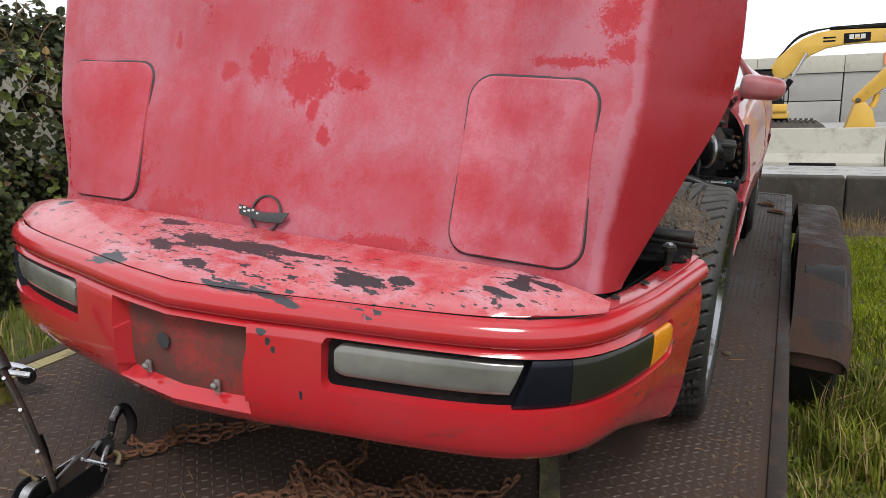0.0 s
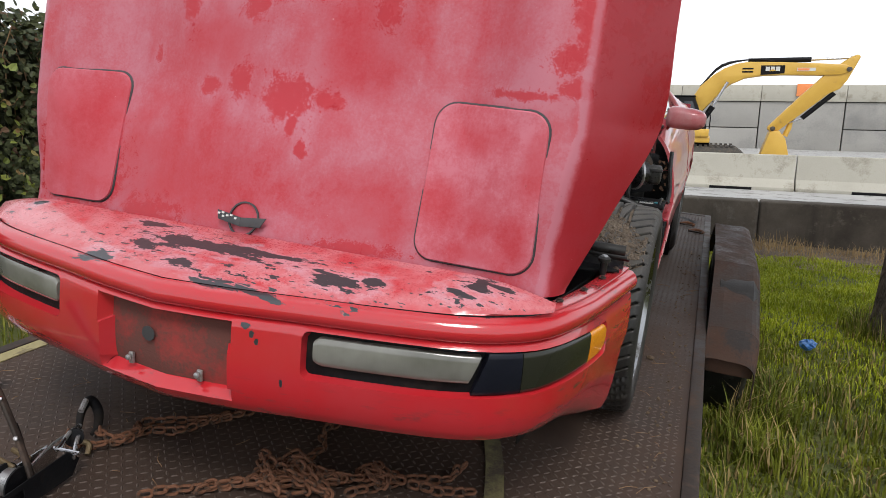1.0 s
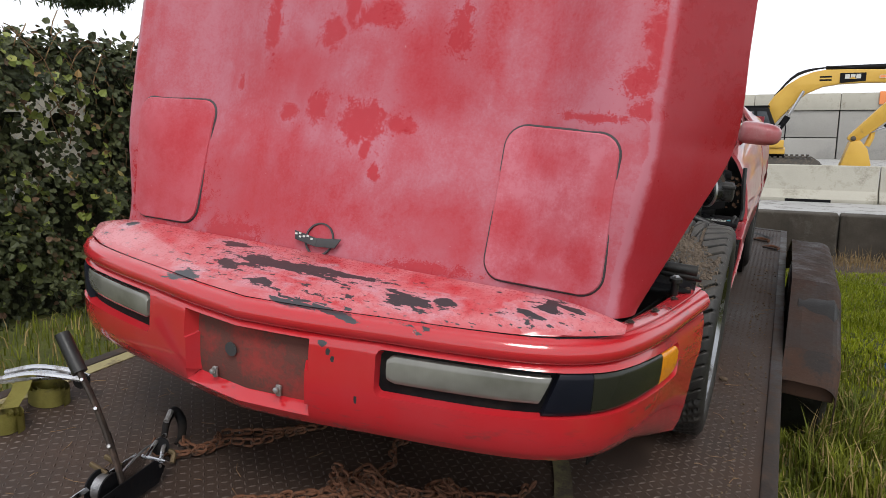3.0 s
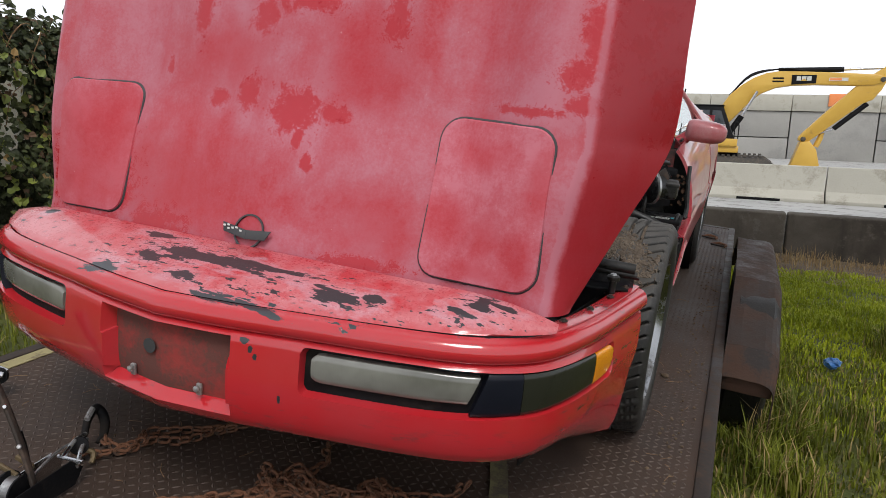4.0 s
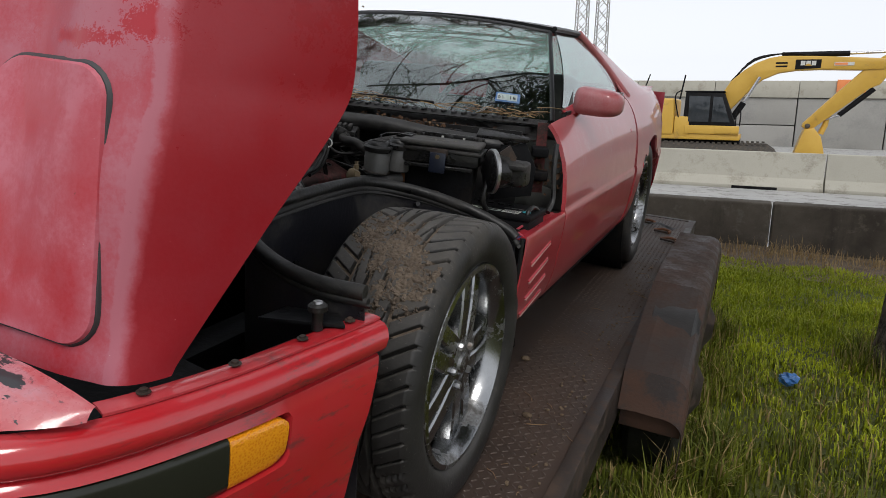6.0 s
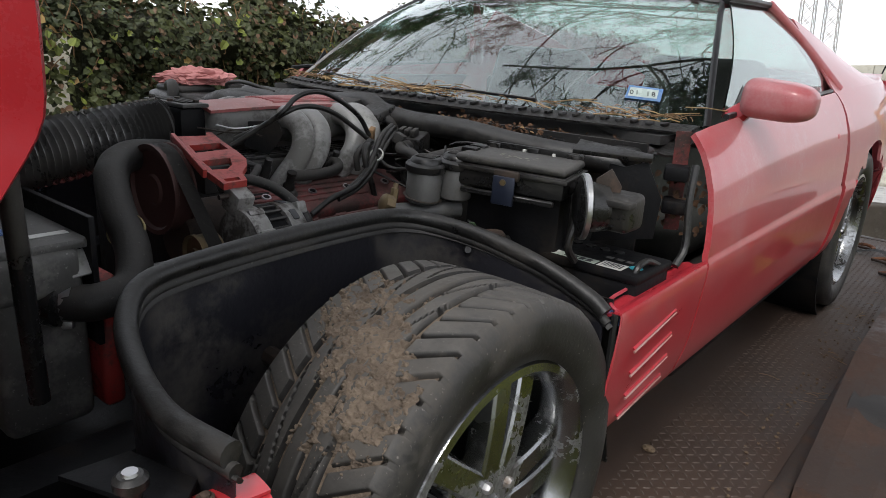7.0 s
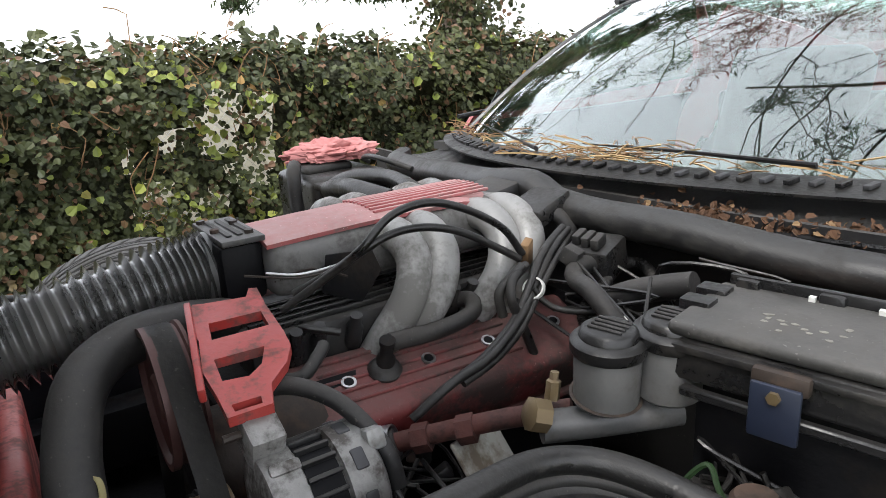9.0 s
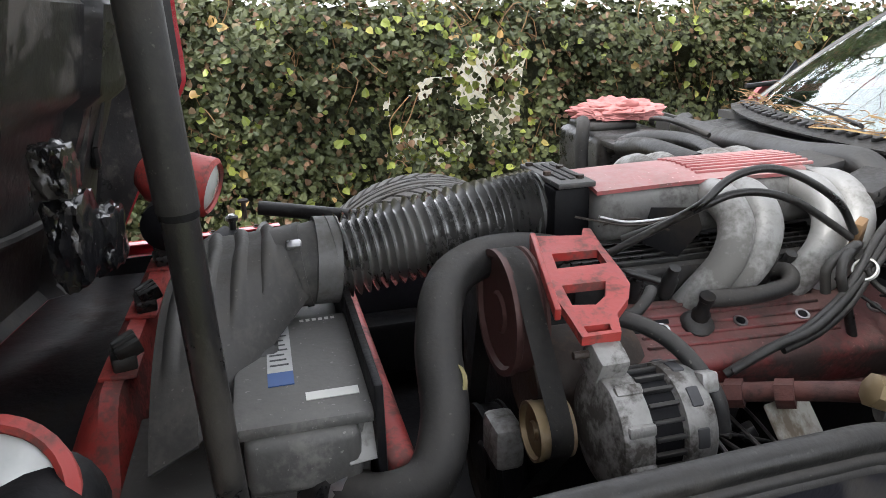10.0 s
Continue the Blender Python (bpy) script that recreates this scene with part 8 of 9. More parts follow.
# steering pipe, master cylinder and its two reservoirs
part("dark_hose", tube([(0.25, 0.04, 0.575), (0.275, 0.075, 0.59), (0.295, 0.11, 0.603)], 0.018, 12, 4), dusty, car)
dark_rust = surf("dark_red_rust", (0.045, 0.014, 0.011), (0.1, 0.03, 0.023), 22, 150, (0.6, 0.85), 0.0, 0.3, dirt=(0.02, 0.016, 0.014), amount=0.5)
pipe = part("red_pipe", tube([(0.293, 0.108, 0.603), (0.33, 0.15, 0.618), (0.375, 0.2, 0.635), (0.43, 0.255, 0.652)], 0.0115, 12, 4), dark_rust, car, "rust-red pipe with hexagonal fittings")
for t in (0.16, 0.42):
    p = Vector((0.293, 0.108, 0.603)).lerp(Vector((0.43, 0.255, 0.652)), t)
    part("fitting", lathe([(0, -0.01), (0.017, -0.01), (0.017, 0.01), (0, 0.01)], 6, pose(*p, 0, 0, -43) @ pose(0, 0, 0, -76, 0, 0)), dark_rust, pipe)
part("spring_clip", lathe([(0.0195, -0.006), (0.0215, -0.006), (0.0215, 0.006), (0.0195, 0.006), (0.0195, -0.006)], 24, pose(0.289, 0.103, 0.602, 0, 0, -43) @ pose(0, 0, 0, -76, 0, 0), close=False), steel, pipe)
mc = part("master_cylinder", tube([(0.437, 0.205, 0.652), (0.468, 0.265, 0.652), (0.505, 0.335, 0.655)], 0.0175, 16, 2), can_alloy, car, "cast aluminium master cylinder")
part("brass_plug", lathe([(0, 0), (0.018, 0), (0.018, 0.018), (0.012, 0.022), (0, 0.022)], 8, pose(0.445, 0.205, 0.668, 70, 0, -20)), brass, mc)
part("bleed_nipple", lathe([(0, 0), (0.008, 0), (0.008, 0.02), (0.005, 0.022), (0.005, 0.03), (0, 0.03)], 6, pose(0.432, 0.225, 0.675, -10, 0, 0)), brass, mc)
for c, nm in (((0.47, 0.264, 0.672), 1), ((0.503, 0.318, 0.678), 0)):
    rs = part("fluid_reservoir", lathe([(0, 0), (0.028, 0), (0.033, 0.004), (0.034, 0.06), (0.032, 0.063), (0, 0.063)], 32, pose(*c, 0, 4, 0)), can_alloy, car, "grey fluid canister with a ribbed black cap")
    cap = part("cap", lathe([(0, 0), (0.037, 0), (0.0385, 0.003), (0.0385, 0.012), (0.035, 0.016), (0.03, 0.017), (0.028, 0.024), (0.024, 0.027), (0, 0.027)], 36, pose(c[0] + 0.004, c[1], c[2] + 0.06, 0, 4, 0)), plastic, rs)
    for i in range(4):
        part("cap_rib", box(-0.018, 0.018, -0.0145 + 0.0085 * i, -0.0105 + 0.0085 * i, 0.026, 0.0295, 0.001, 1, None, pose(c[0] + 0.004, c[1], c[2] + 0.06, 0, 4, 20)), dusty, cap)
part("clip_wire", lathe([(0.035, -0.0015), (0.038, 0), (0.035, 0.0015), (0.0335, 0), (0.035, -0.0015)], 30, pose(0.47, 0.264, 0.682, 0, 10, 0) @ Matrix.Diagonal((0.98, 0.98, 0.6, 1)), close=False), wornsteel, car)
part("booster", lathe([(0, 0), (0.08, 0), (0.1, 0.02), (0.105, 0.05), (0.09, 0.08), (0, 0.08)], 36, pose(0.54, 0.52, 0.65, 90, 0, 0)), surf("brown_plating", (0.2, 0.09, 0.045), (0.28, 0.13, 0.06), 9, 90, (0.4, 0.6), 0.3, 0.1), car)
# black box with a clipped lid on the wheel housing
m = pose(0.518, 0.292, 0.69, 0, 1.5, 14)
grey_lid = surf("sunned_black_plastic", (0.022, 0.0215, 0.021), (0.04, 0.039, 0.037), 7, 150, (0.4, 0.58), bump=0.18, dirt=(0.075, 0.07, 0.064), amount=0.4, lit_dust=(0.085, 0.081, 0.076), spec=0.4)
hv = part("heater_box", box(0.0, 0.214, 0.0, 0.135, 0.022, 0.066, 0.008, 2, None, m), plastic, car, "scuffed black plastic box with a clipped lid")
part("lid", box(0.0, 0.214, 0.0, 0.135, 0.066, 0.081, 0.009, 3, None, m), grey_lid, hv)
part("lid_rim", box(-0.006, 0.22, -0.006, 0.141, 0.054, 0.062, 0.002, 2, None, m), plastic, hv)
sc = random.Random(12)
for i in range(16):
    sx, sy = 0.06 + 0.08 * sc.random(), 0.03 + 0.04 * sc.random()
    part("scuff", prism([(math.cos(q) * sc.uniform(0.5, 1.3), math.sin(q) * sc.uniform(0.3, 0.8)) for q in (0, 1, 2, 3, 4, 5)], 0.1, m @ pose(sx, sy, 0.0811) @ Matrix.Diagonal((0.004, 0.004, 0.004, 1)), 0), surf("scraped_plastic", (0.16, 0.15, 0.13), (0.22, 0.21, 0.18), 30, 120, (0.7, 0.9), bump=0.0) if i == 0 else bpy.data.materials["scraped_plastic"], hv)
part("lid_rail", box(0.01, 0.21, 0.128, 0.136, 0.08, 0.092, 0.002, 2, None, m), plastic, hv)
for x in (0.03, 0.11, 0.19):
    part("lid_clip", box(x - 0.012, x + 0.012, 0.122, 0.143, 0.07, 0.09, 0.003, 2, None, m), plastic, hv)
for y in (0.06, 0.1):
    part("lid_clip", box(-0.01, 0.022, y - 0.012, y + 0.012, 0.05, 0.086, 0.003, 2, None, m), plastic, hv)
for x in (0.09, 0.15):
    part("white_chip", box(x, x + 0.006, 0.12, 0.126, 0.08, 0.086, 0.0, 1, None, m), white_tag, hv)
part("tab", box(0.088, 0.13, -0.024, -0.018, 0.004, 0.056, 0.006, 2, None, m), surf("navy_plastic", (0.012, 0.016, 0.03), (0.02, 0.026, 0.045), 9, 90, (0.35, 0.5), bump=0.05), hv, "navy tab with a bolt")
part("tab_bracket", box(0.086, 0.134, -0.018, -0.006, 0.048, 0.066, 0.004, 2, None, m), wornsteel, hv)
part("tab_bolt", lathe([(0, 0), (0.006, 0), (0.006, 0.005), (0, 0.005)], 6, m @ pose(0.109, -0.023, 0.046, 90, 0, 0)), brass, hv)
part("front_ledge", box(0.02, 0.2, -0.01, 0.0, 0.012, 0.022, 0.002, 1, None, m), plastic, hv)
part("side_duct", box(0.216, 0.32, 0.05, 0.115, 0.0, 0.04, 0.01, 2, None, m), plastic, hv)
part("lower_case", box(0.01, 0.2, 0.05, 0.13, -0.2, 0.02, 0.01, 2, None, m), black, hv)
part("canister", lathe([(0, 0), (0.022, 0), (0.022, 0.09), (0.018, 0.095), (0, 0.095)], 24, pose(0.63, 0.28, 0.55)), wornsteel, car)
# round vacuum servo and blower beside it
sv = part("vacuum_servo", lathe([(0, 0), (0.03, 0), (0.052, 0.006), (0.056, 0.012), (0.056, 0.02), (0.045, 0.024), (0.04, 0.055), (0, 0.055)], 36, pose(0.748, 0.352, 0.705, 90, 0, 130)), plastic, car, "round black vacuum unit with a bright rim")
part("bright_rim", lathe([(0.055, 0.008), (0.0585, 0.01), (0.0585, 0.018), (0.055, 0.02), (0.053, 0.014), (0.055, 0.008)], 40, pose(0.748, 0.352, 0.705, 90, 0, 130), close=False), steel, sv)
part("servo_bracket", prism([(0, 0), (0.04, 0), (0.045, 0.03), (0.025, 0.06), (0.0, 0.04)], 0.006, pose(0.77, 0.375, 0.715, 90, 0, 30), 0.001), wornsteel, sv)
part("motor_case", box(0.775, 0.845, 0.36, 0.43, 0.67, 0.735, 0.012, 3), plastic, sv)
part("motor_lid", box(0.77, 0.85, 0.352, 0.38, 0.715, 0.728, 0.004), dusty, sv)
part("cowl_side_plate", prism([(0, 0), (0.12, 0.02), (0.125, 0.1), (0.09, 0.17), (0.05, 0.155), (0.02, 0.16)], 0.006, pose(0.7, 0.52, 0.6, 90, 0, 25), 0.001), black, car)
part("blade_vent", prism([(0, 0), (0.15, -0.02), (0.155, 0.0), (0.02, 0.045)], 0.01, pose(0.665, 0.47, 0.775, 20, 0, 38), 0.002), plastic, car)
part("pillar_hose", tube([(0.86, 0.6, 0.77), (0.865, 0.58, 0.7), (0.875, 0.57, 0.62), (0.872, 0.54, 0.585)], 0.0075, 8, 4), rubber, car)
# battery
bt = part("battery", box(0.668, 0.866, 0.385, 0.53, 0.42, 0.582, 0.008), black, car, "black battery with a printed label")
part("battery_lid", box(0.664, 0.87, 0.381, 0.534, 0.58, 0.598, 0.006), black, bt)
part("label", box(0.672, 0.78, 0.388, 0.412, 0.5985, 0.5992, 0.0), surf("pale_green_label", (0.36, 0.42, 0.36), (0.46, 0.5, 0.43), 60, 120, (0.4, 0.6), bump=0.0), bt, "long pale green label")
part("label", box(0.672, 0.7, 0.388, 0.412, 0.5993, 0.5996, 0.0), white_tag, bt)
part("label", box(0.785, 0.832, 0.388, 0.424, 0.5985, 0.5992, 0.0), white_tag, bt)
for i in range(8):
    part("print_line", box(0.79 + 0.0048 * i, 0.7918 + 0.0048 * i + 0.001 * (i % 2), 0.394, 0.418, 0.5993, 0.5996, 0.0), ink, bt)
for i in range(4):
    part("print_bar", box(0.715 + 0.015 * i, 0.725 + 0.015 * i, 0.392, 0.407, 0.5993, 0.5996, 0.0), ink, bt)
    part("print_bar", box(0.775 + 0.02 * i, 0.789 + 0.02 * i, 0.442, 0.455, 0.5985, 0.599, 0.0), grey_plastic, bt)
    part("filler_cap", lathe([(0, 0), (0.01, 0), (0.01, 0.003), (0, 0.003)], 14, pose(0.69 + 0.03 * i, 0.49, 0.598)), plastic, bt)
part("blue_dot", lathe([(0, 0), (0.012, 0), (0.012, 0.001), (0, 0.001)], 20, pose(0.845, 0.425, 0.5985)), surf("cyan_print", (0.03, 0.3, 0.38), (0.04, 0.34, 0.42), 9, 90, (0.5, 0.6), bump=0.0), bt)
part("battery_strap", tube([(0.85, 0.4, 0.55), (0.853, 0.405, 0.6), (0.857, 0.44, 0.612), (0.86, 0.5, 0.59)], 0.006, 8, 4), rubber, bt)
part("battery_cable", tube([(0.75, 0.36, 0.68), (0.745, 0.35, 0.63), (0.75, 0.37, 0.6)], 0.007, 8, 4), rubber, bt)
part("blue_tag", cbox((0.872, 0.285, 0.553), (0.03, 0.004, 0.026), 0.001, (-10, 0, 20)), blue_tag, car)
# cables and hoses across the bay
for name, pts, r, mt in (
        ("cable", [(0.16, 0.059, 0.762), (0.19, 0.101, 0.788), (0.222, 0.126, 0.817), (0.222, 0.158, 0.843), (0.222, 0.19, 0.854), (0.222, 0.23, 0.853), (0.222, 0.279, 0.834), (0.222, 0.331, 0.8), (0.222, 0.362, 0.758)], 0.0052, rubber),
        ("cable", [(0.16, 0.042, 0.745), (0.19, 0.093, 0.783), (0.222, 0.133, 0.816), (0.222, 0.172, 0.827), (0.222, 0.219, 0.824), (0.222, 0.268, 0.807), (0.222, 0.32, 0.776), (0.222, 0.357, 0.752)], 0.0052, rubber),
        ("cable", [(0.14, 0.035, 0.789), (0.15, 0.073, 0.781), (0.17, 0.117, 0.788), (0.19, 0.14, 0.801)], 0.002, steel),
        ("hose", [(0.2, 0.465, 0.768), (0.23, 0.416, 0.763), (0.25, 0.378, 0.748), (0.265, 0.344, 0.723), (0.28, 0.307, 0.696), (0.3, 0.246, 0.671), (0.31, 0.18, 0.66), (0.3, 0.137, 0.631)], 0.0056, rubber),
        ("hose", [(0.2, 0.455, 0.773), (0.23, 0.403, 0.766), (0.25, 0.365, 0.751), (0.265, 0.335, 0.725), (0.275, 0.3, 0.692), (0.29, 0.24, 0.666), (0.3, 0.174, 0.65), (0.29, 0.135, 0.622)], 0.0056, rubber),
        ("hose", [(0.2, 0.471, 0.761), (0.24, 0.414, 0.754), (0.26, 0.376, 0.739), (0.27, 0.347, 0.717), (0.285, 0.307, 0.686), (0.3, 0.254, 0.665), (0.31, 0.196, 0.654)], 0.0045, rubber),
        ("hose", [(0.24, 0.352, 0.748), (0.26, 0.315, 0.742), (0.27, 0.303, 0.721), (0.27, 0.319, 0.681), (0.27, 0.336, 0.636)], 0.0065, rubber),
        ("cable", [(0.27, 0.34, 0.727), (0.28, 0.35, 0.707), (0.3, 0.366, 0.697), (0.34, 0.386, 0.701), (0.37, 0.404, 0.707)], 0.0042, rubber),
        ("cable", [(0.25, 0.303, 0.692), (0.25, 0.299, 0.724), (0.25, 0.32, 0.742), (0.25, 0.339, 0.753)], 0.0065, rubber),
        ("hose", [(0.395, 0.365, 0.702), (0.37, 0.365, 0.721), (0.34, 0.372, 0.733), (0.3, 0.386, 0.734), (0.28, 0.403, 0.739), (0.27, 0.436, 0.737), (0.26, 0.48, 0.723)], 0.0125, dusty),
        ("hose", [(0.43, 0.453, 0.743), (0.39, 0.441, 0.732), (0.36, 0.425, 0.722), (0.33, 0.416, 0.707)], 0.0165, dusty),
        ("cable", [(0.14, 0.515, 0.757), (0.13, 0.561, 0.76), (0.15, 0.597, 0.747), (0.2, 0.601, 0.727), (0.24, 0.613, 0.714), (0.31, 0.635, 0.705)], 0.0045, rubber),
        ("cable", [(0.17, 0.47, 0.74), (0.15, 0.529, 0.742), (0.14, 0.588, 0.733), (0.15, 0.623, 0.704), (0.17, 0.614, 0.681)], 0.005, rubber),
        ("hose", [(0.05, 0.548, 0.784), (0.08, 0.57, 0.77), (0.13, 0.536, 0.747), (0.17, 0.487, 0.737)], 0.009, dusty),
        ("hose", [(0.11, 0.45, 0.79), (0.16, 0.48, 0.78), (0.18, 0.5, 0.74)], 0.012, dusty),
        ("hose", [(-0.08, 0.04, 0.785), (-0.22, -0.02, 0.75), (-0.3, -0.1, 0.7)], 0.016, dusty),
        ("cable", [(-0.35, -0.2, 0.68), (-0.4, -0.32, 0.69), (-0.42, -0.4, 0.7)], 0.014, rubber),
        ("hose", [(-0.5, 0.33, 0.6), (-0.52, 0.325, 0.72), (-0.53, 0.33, 0.785), (-0.56, 0.345, 0.8), (-0.6, 0.36, 0.795)], 0.016, dusty),
        ("hose", [(-0.1, 0.4, 0.79), (-0.25, 0.42, 0.8), (-0.4, 0.4, 0.785), (-0.48, 0.38, 0.75)], 0.016, rubber),
        ("hose", [(-0.1, 0.34, 0.79), (-0.24, 0.33, 0.795), (-0.36, 0.34, 0.775)], 0.02, rubber),
        ("cable", [(-0.3, 0.5, 0.8), (-0.4, 0.47, 0.82), (-0.52, 0.5, 0.805), (-0.6, 0.55, 0.78)], 0.006, rubber),
        ("cable", [(0.62, 0.22, 0.62), (0.56, 0.26, 0.6), (0.5, 0.2, 0.6)], 0.006, rubber),
        ("hose", [(0.5, 0.25, 0.6), (0.52, 0.3, 0.56), (0.55, 0.36, 0.56)], 0.012, rubber),
        ("cable", [(0.14, 0.07, 0.7), (0.17, 0.06, 0.72), (0.19, 0.1, 0.71)], 0.005, rubber)):
    part(name, tube(pts, r, 10, 6), mt, car)
part("wire_loom", tube([(0.31, 0.416, 0.71), (0.27, 0.484, 0.715), (0.25, 0.534, 0.712), (0.26, 0.559, 0.704), (0.3, 0.537, 0.697)], 0.009, 10, 6, ribs=22, depth=0.0022), dusty, car, "ribbed black wiring loom")
part("wire_loom", tube([(0.31, 0.395, 0.66), (0.29, 0.405, 0.675), (0.28, 0.425, 0.687), (0.3, 0.442, 0.696)], 0.0075, 10, 6, ribs=20, depth=0.002), dusty, car)
part("hose_tie", lathe([(0.0125, -0.003), (0.0145, -0.003), (0.0145, 0.003), (0.0125, 0.003), (0.0125, -0.003)], 20, pose(0.39, 0.366, 0.703, 55, 30, 0), close=False), white_tag, car)
part("cable_tie", lathe([(0.013, -0.003), (0.0155, -0.003), (0.0155, 0.003), (0.013, 0.003), (0.013, -0.003)], 20, pose(0.266, 0.343, 0.724, 50, 25, 0), close=False), white_tag, car)
part("bare_clip", cbox((0.215, 0.375, 0.755), (0.012, 0.02, 0.04), 0.002, (20, 10, 30)), needle, car)
cn = part("connector", cbox((0.25, 0.47, 0.735), (0.07, 0.07, 0.05), 0.008, (10, 0, 20)), plastic, car, "black ignition connector block")
for i in range(3):
    part("connector_pin", cbox((0.235 + 0.018 * i, 0.455, 0.765), (0.012, 0.03, 0.016), 0.003, (10, 0, 20)), dusty, cn)
part("module", cbox((0.13, 0.47, 0.79), (0.07, 0.08, 0.03), 0.006, (15, 0, 10)), plastic, car)
dist = part("distributor", cbox((0.17, 0.551, 0.727), (0.075, 0.06, 0.05), 0.012, (10, 5, 25), seg=3), plastic, car, "black ignition cap with plugged leads")
for i in range(5):
    part("lead_boot", tube([(0.15 + 0.014 * i, 0.541, 0.734), (0.154 + 0.016 * i, 0.529, 0.766)], 0.006, 8, 1), rubber, dist)
part("module", cbox((0.02, 0.47, 0.8), (0.09, 0.07, 0.03), 0.006, (10, 0, 0)), dusty, car)
part("heat_shield", cbox((0.355, 0.2, 0.56), (0.1, 0.09, 0.008), 0.003, (-15, 50, 10)), surf("pale_plastic", (0.3, 0.29, 0.26), (0.4, 0.39, 0.35), 9, 90, (0.6, 0.8), bump=0.1, dirt=(0.15, 0.12, 0.09), amount=0.4), car)
part("yellow_cap", lathe([(0, 0), (0.025, 0), (0.027, 0.012), (0.02, 0.02), (0, 0.02)], 16, pose(-0.4, 0.2, 0.705, 10, 0, 0)), surf("yellow_cap", (0.6, 0.38, 0.03), (0.66, 0.44, 0.05), 9, 90, (0.4, 0.6), bump=0.05), car)
# passenger-side tanks and the rag on top
ptank = part("coolant_tank", box(-0.74, -0.5, 0.36, 0.56, 0.6, 0.775, 0.02, 3), plastic, car, "black plastic header tank")
part("tank_lid", box(-0.72, -0.58, 0.38, 0.5, 0.77, 0.792, 0.012, 3), rubber, ptank)
part("bracket_bar", box(-0.52, -0.3, 0.46, 0.5, 0.765, 0.785, 0.006), plastic, ptank)
part("bracket_bar", box(-0.5, -0.34, 0.36, 0.39, 0.755, 0.77, 0.005), plastic, ptank)
k = Nodes("pink_cloth")
pink = k.finish(k.mix(k.ramp(k.noise(14, 4), 0.35, 0.65), (0.36, 0.13, 0.125), (0.5, 0.22, 0.21)), 0.95, 0, k.noise(220, 2), 0.4, 0.002)
bm = bmesh.new()
bmesh.ops.create_icosphere(bm, subdivisions=5, radius=1)
for v in bm.verts:
    q = v.co.copy()
    f = 1 + 0.18 * noise.noise(q * 2.4) + 0.3 * abs(noise.noise(Vector((q.x * 2.0, q.y * 6.0, q.z * 3)))) - 0.1 + 0.06 * noise.noise(q * 11)
    v.co = Vector((q.x * 0.058, q.y * 0.115, max(q.z, -0.35) * 0.036)) * f
    v.co.rotate(Euler((0, 0, radians(-22))))
    v.co += Vector((-0.64, 0.47, 0.808))
on_deck.append(single("rag", bm, pink, "crumpled pink rag lying on the coolant tank", "rag"))
# thin wires and plugs tucked behind the engine and under the box
wr = random.Random(31)
for i in range(18):
    lo, hi = (((0.2, 0.34, 0.64), (0.5, 0.54, 0.76)), ((0.5, 0.3, 0.54), (0.7, 0.4, 0.64)), ((0.26, 0.0, 0.52), (0.46, 0.2, 0.6)))[i % 3]
    pts = [tuple(wr.uniform(a, b) for a, b in zip(lo, hi)) for _ in range(4)]
    part("wire", tube(pts, wr.uniform(0.0018, 0.0032), 6, 5), wr.choice((rubber, plastic)), car)
    if i % 2:
        part("plug", cbox(pts[-1], (wr.uniform(0.015, 0.03), wr.uniform(0.015, 0.03), wr.uniform(0.012, 0.025)), 0.003, (wr.uniform(0, 60), wr.uniform(0, 60), wr.uniform(0, 180))), wr.choice((plastic, dusty, wornsteel)), car)
for pts in ([(0.56, 0.26, 0.62), (0.58, 0.28, 0.65), (0.6, 0.275, 0.63), (0.63, 0.28, 0.6)], [(0.6, 0.27, 0.63), (0.59, 0.29, 0.61), (0.62, 0.3, 0.57)]):
    part("green_wire", tube(pts, 0.003, 6, 6), surf("green_wire", (0.012, 0.03, 0.01), (0.02, 0.045, 0.014), 9, 90, (0.4, 0.6), bump=0.0), car)

# ---- gear lying on the deck ----
def link_bm(m, l_=0.03, w=0.019, r=0.0042):
    """One oval chain link."""
    pts = []
    for i in range(14):
        a = 2 * math.pi * i / 14
        pts.append(Vector((math.cos(a) * w / 2 + 0.0, math.sin(a) * w / 2 + math.copysign((l_ - w) / 2, math.sin(a)), 0)))
    b = bmesh.new()
    rings = []
    n = len(pts)
    for i in range(n):
        d = (pts[(i + 1) % n] - pts[i - 1]).normalized()
        side = d.cross(Vector((0, 0, 1)))
        rings.append([b.verts.new(m @ (pts[i] + side * r * math.cos(q) + Vector((0, 0, r * math.sin(q))))) for q in (2 * math.pi * k_ / 6 for k_ in range(6))])
    for i in range(n):
        p, q = rings[i], rings[(i + 1) % n]
        for k_ in range(6):
            b.faces.new((p[k_], p[(k_ + 1) % 6], q[(k_ + 1) % 6], q[k_]))
    bmesh.ops.recalc_face_normals(b, faces=b.faces)
    return b


link_mesh = None


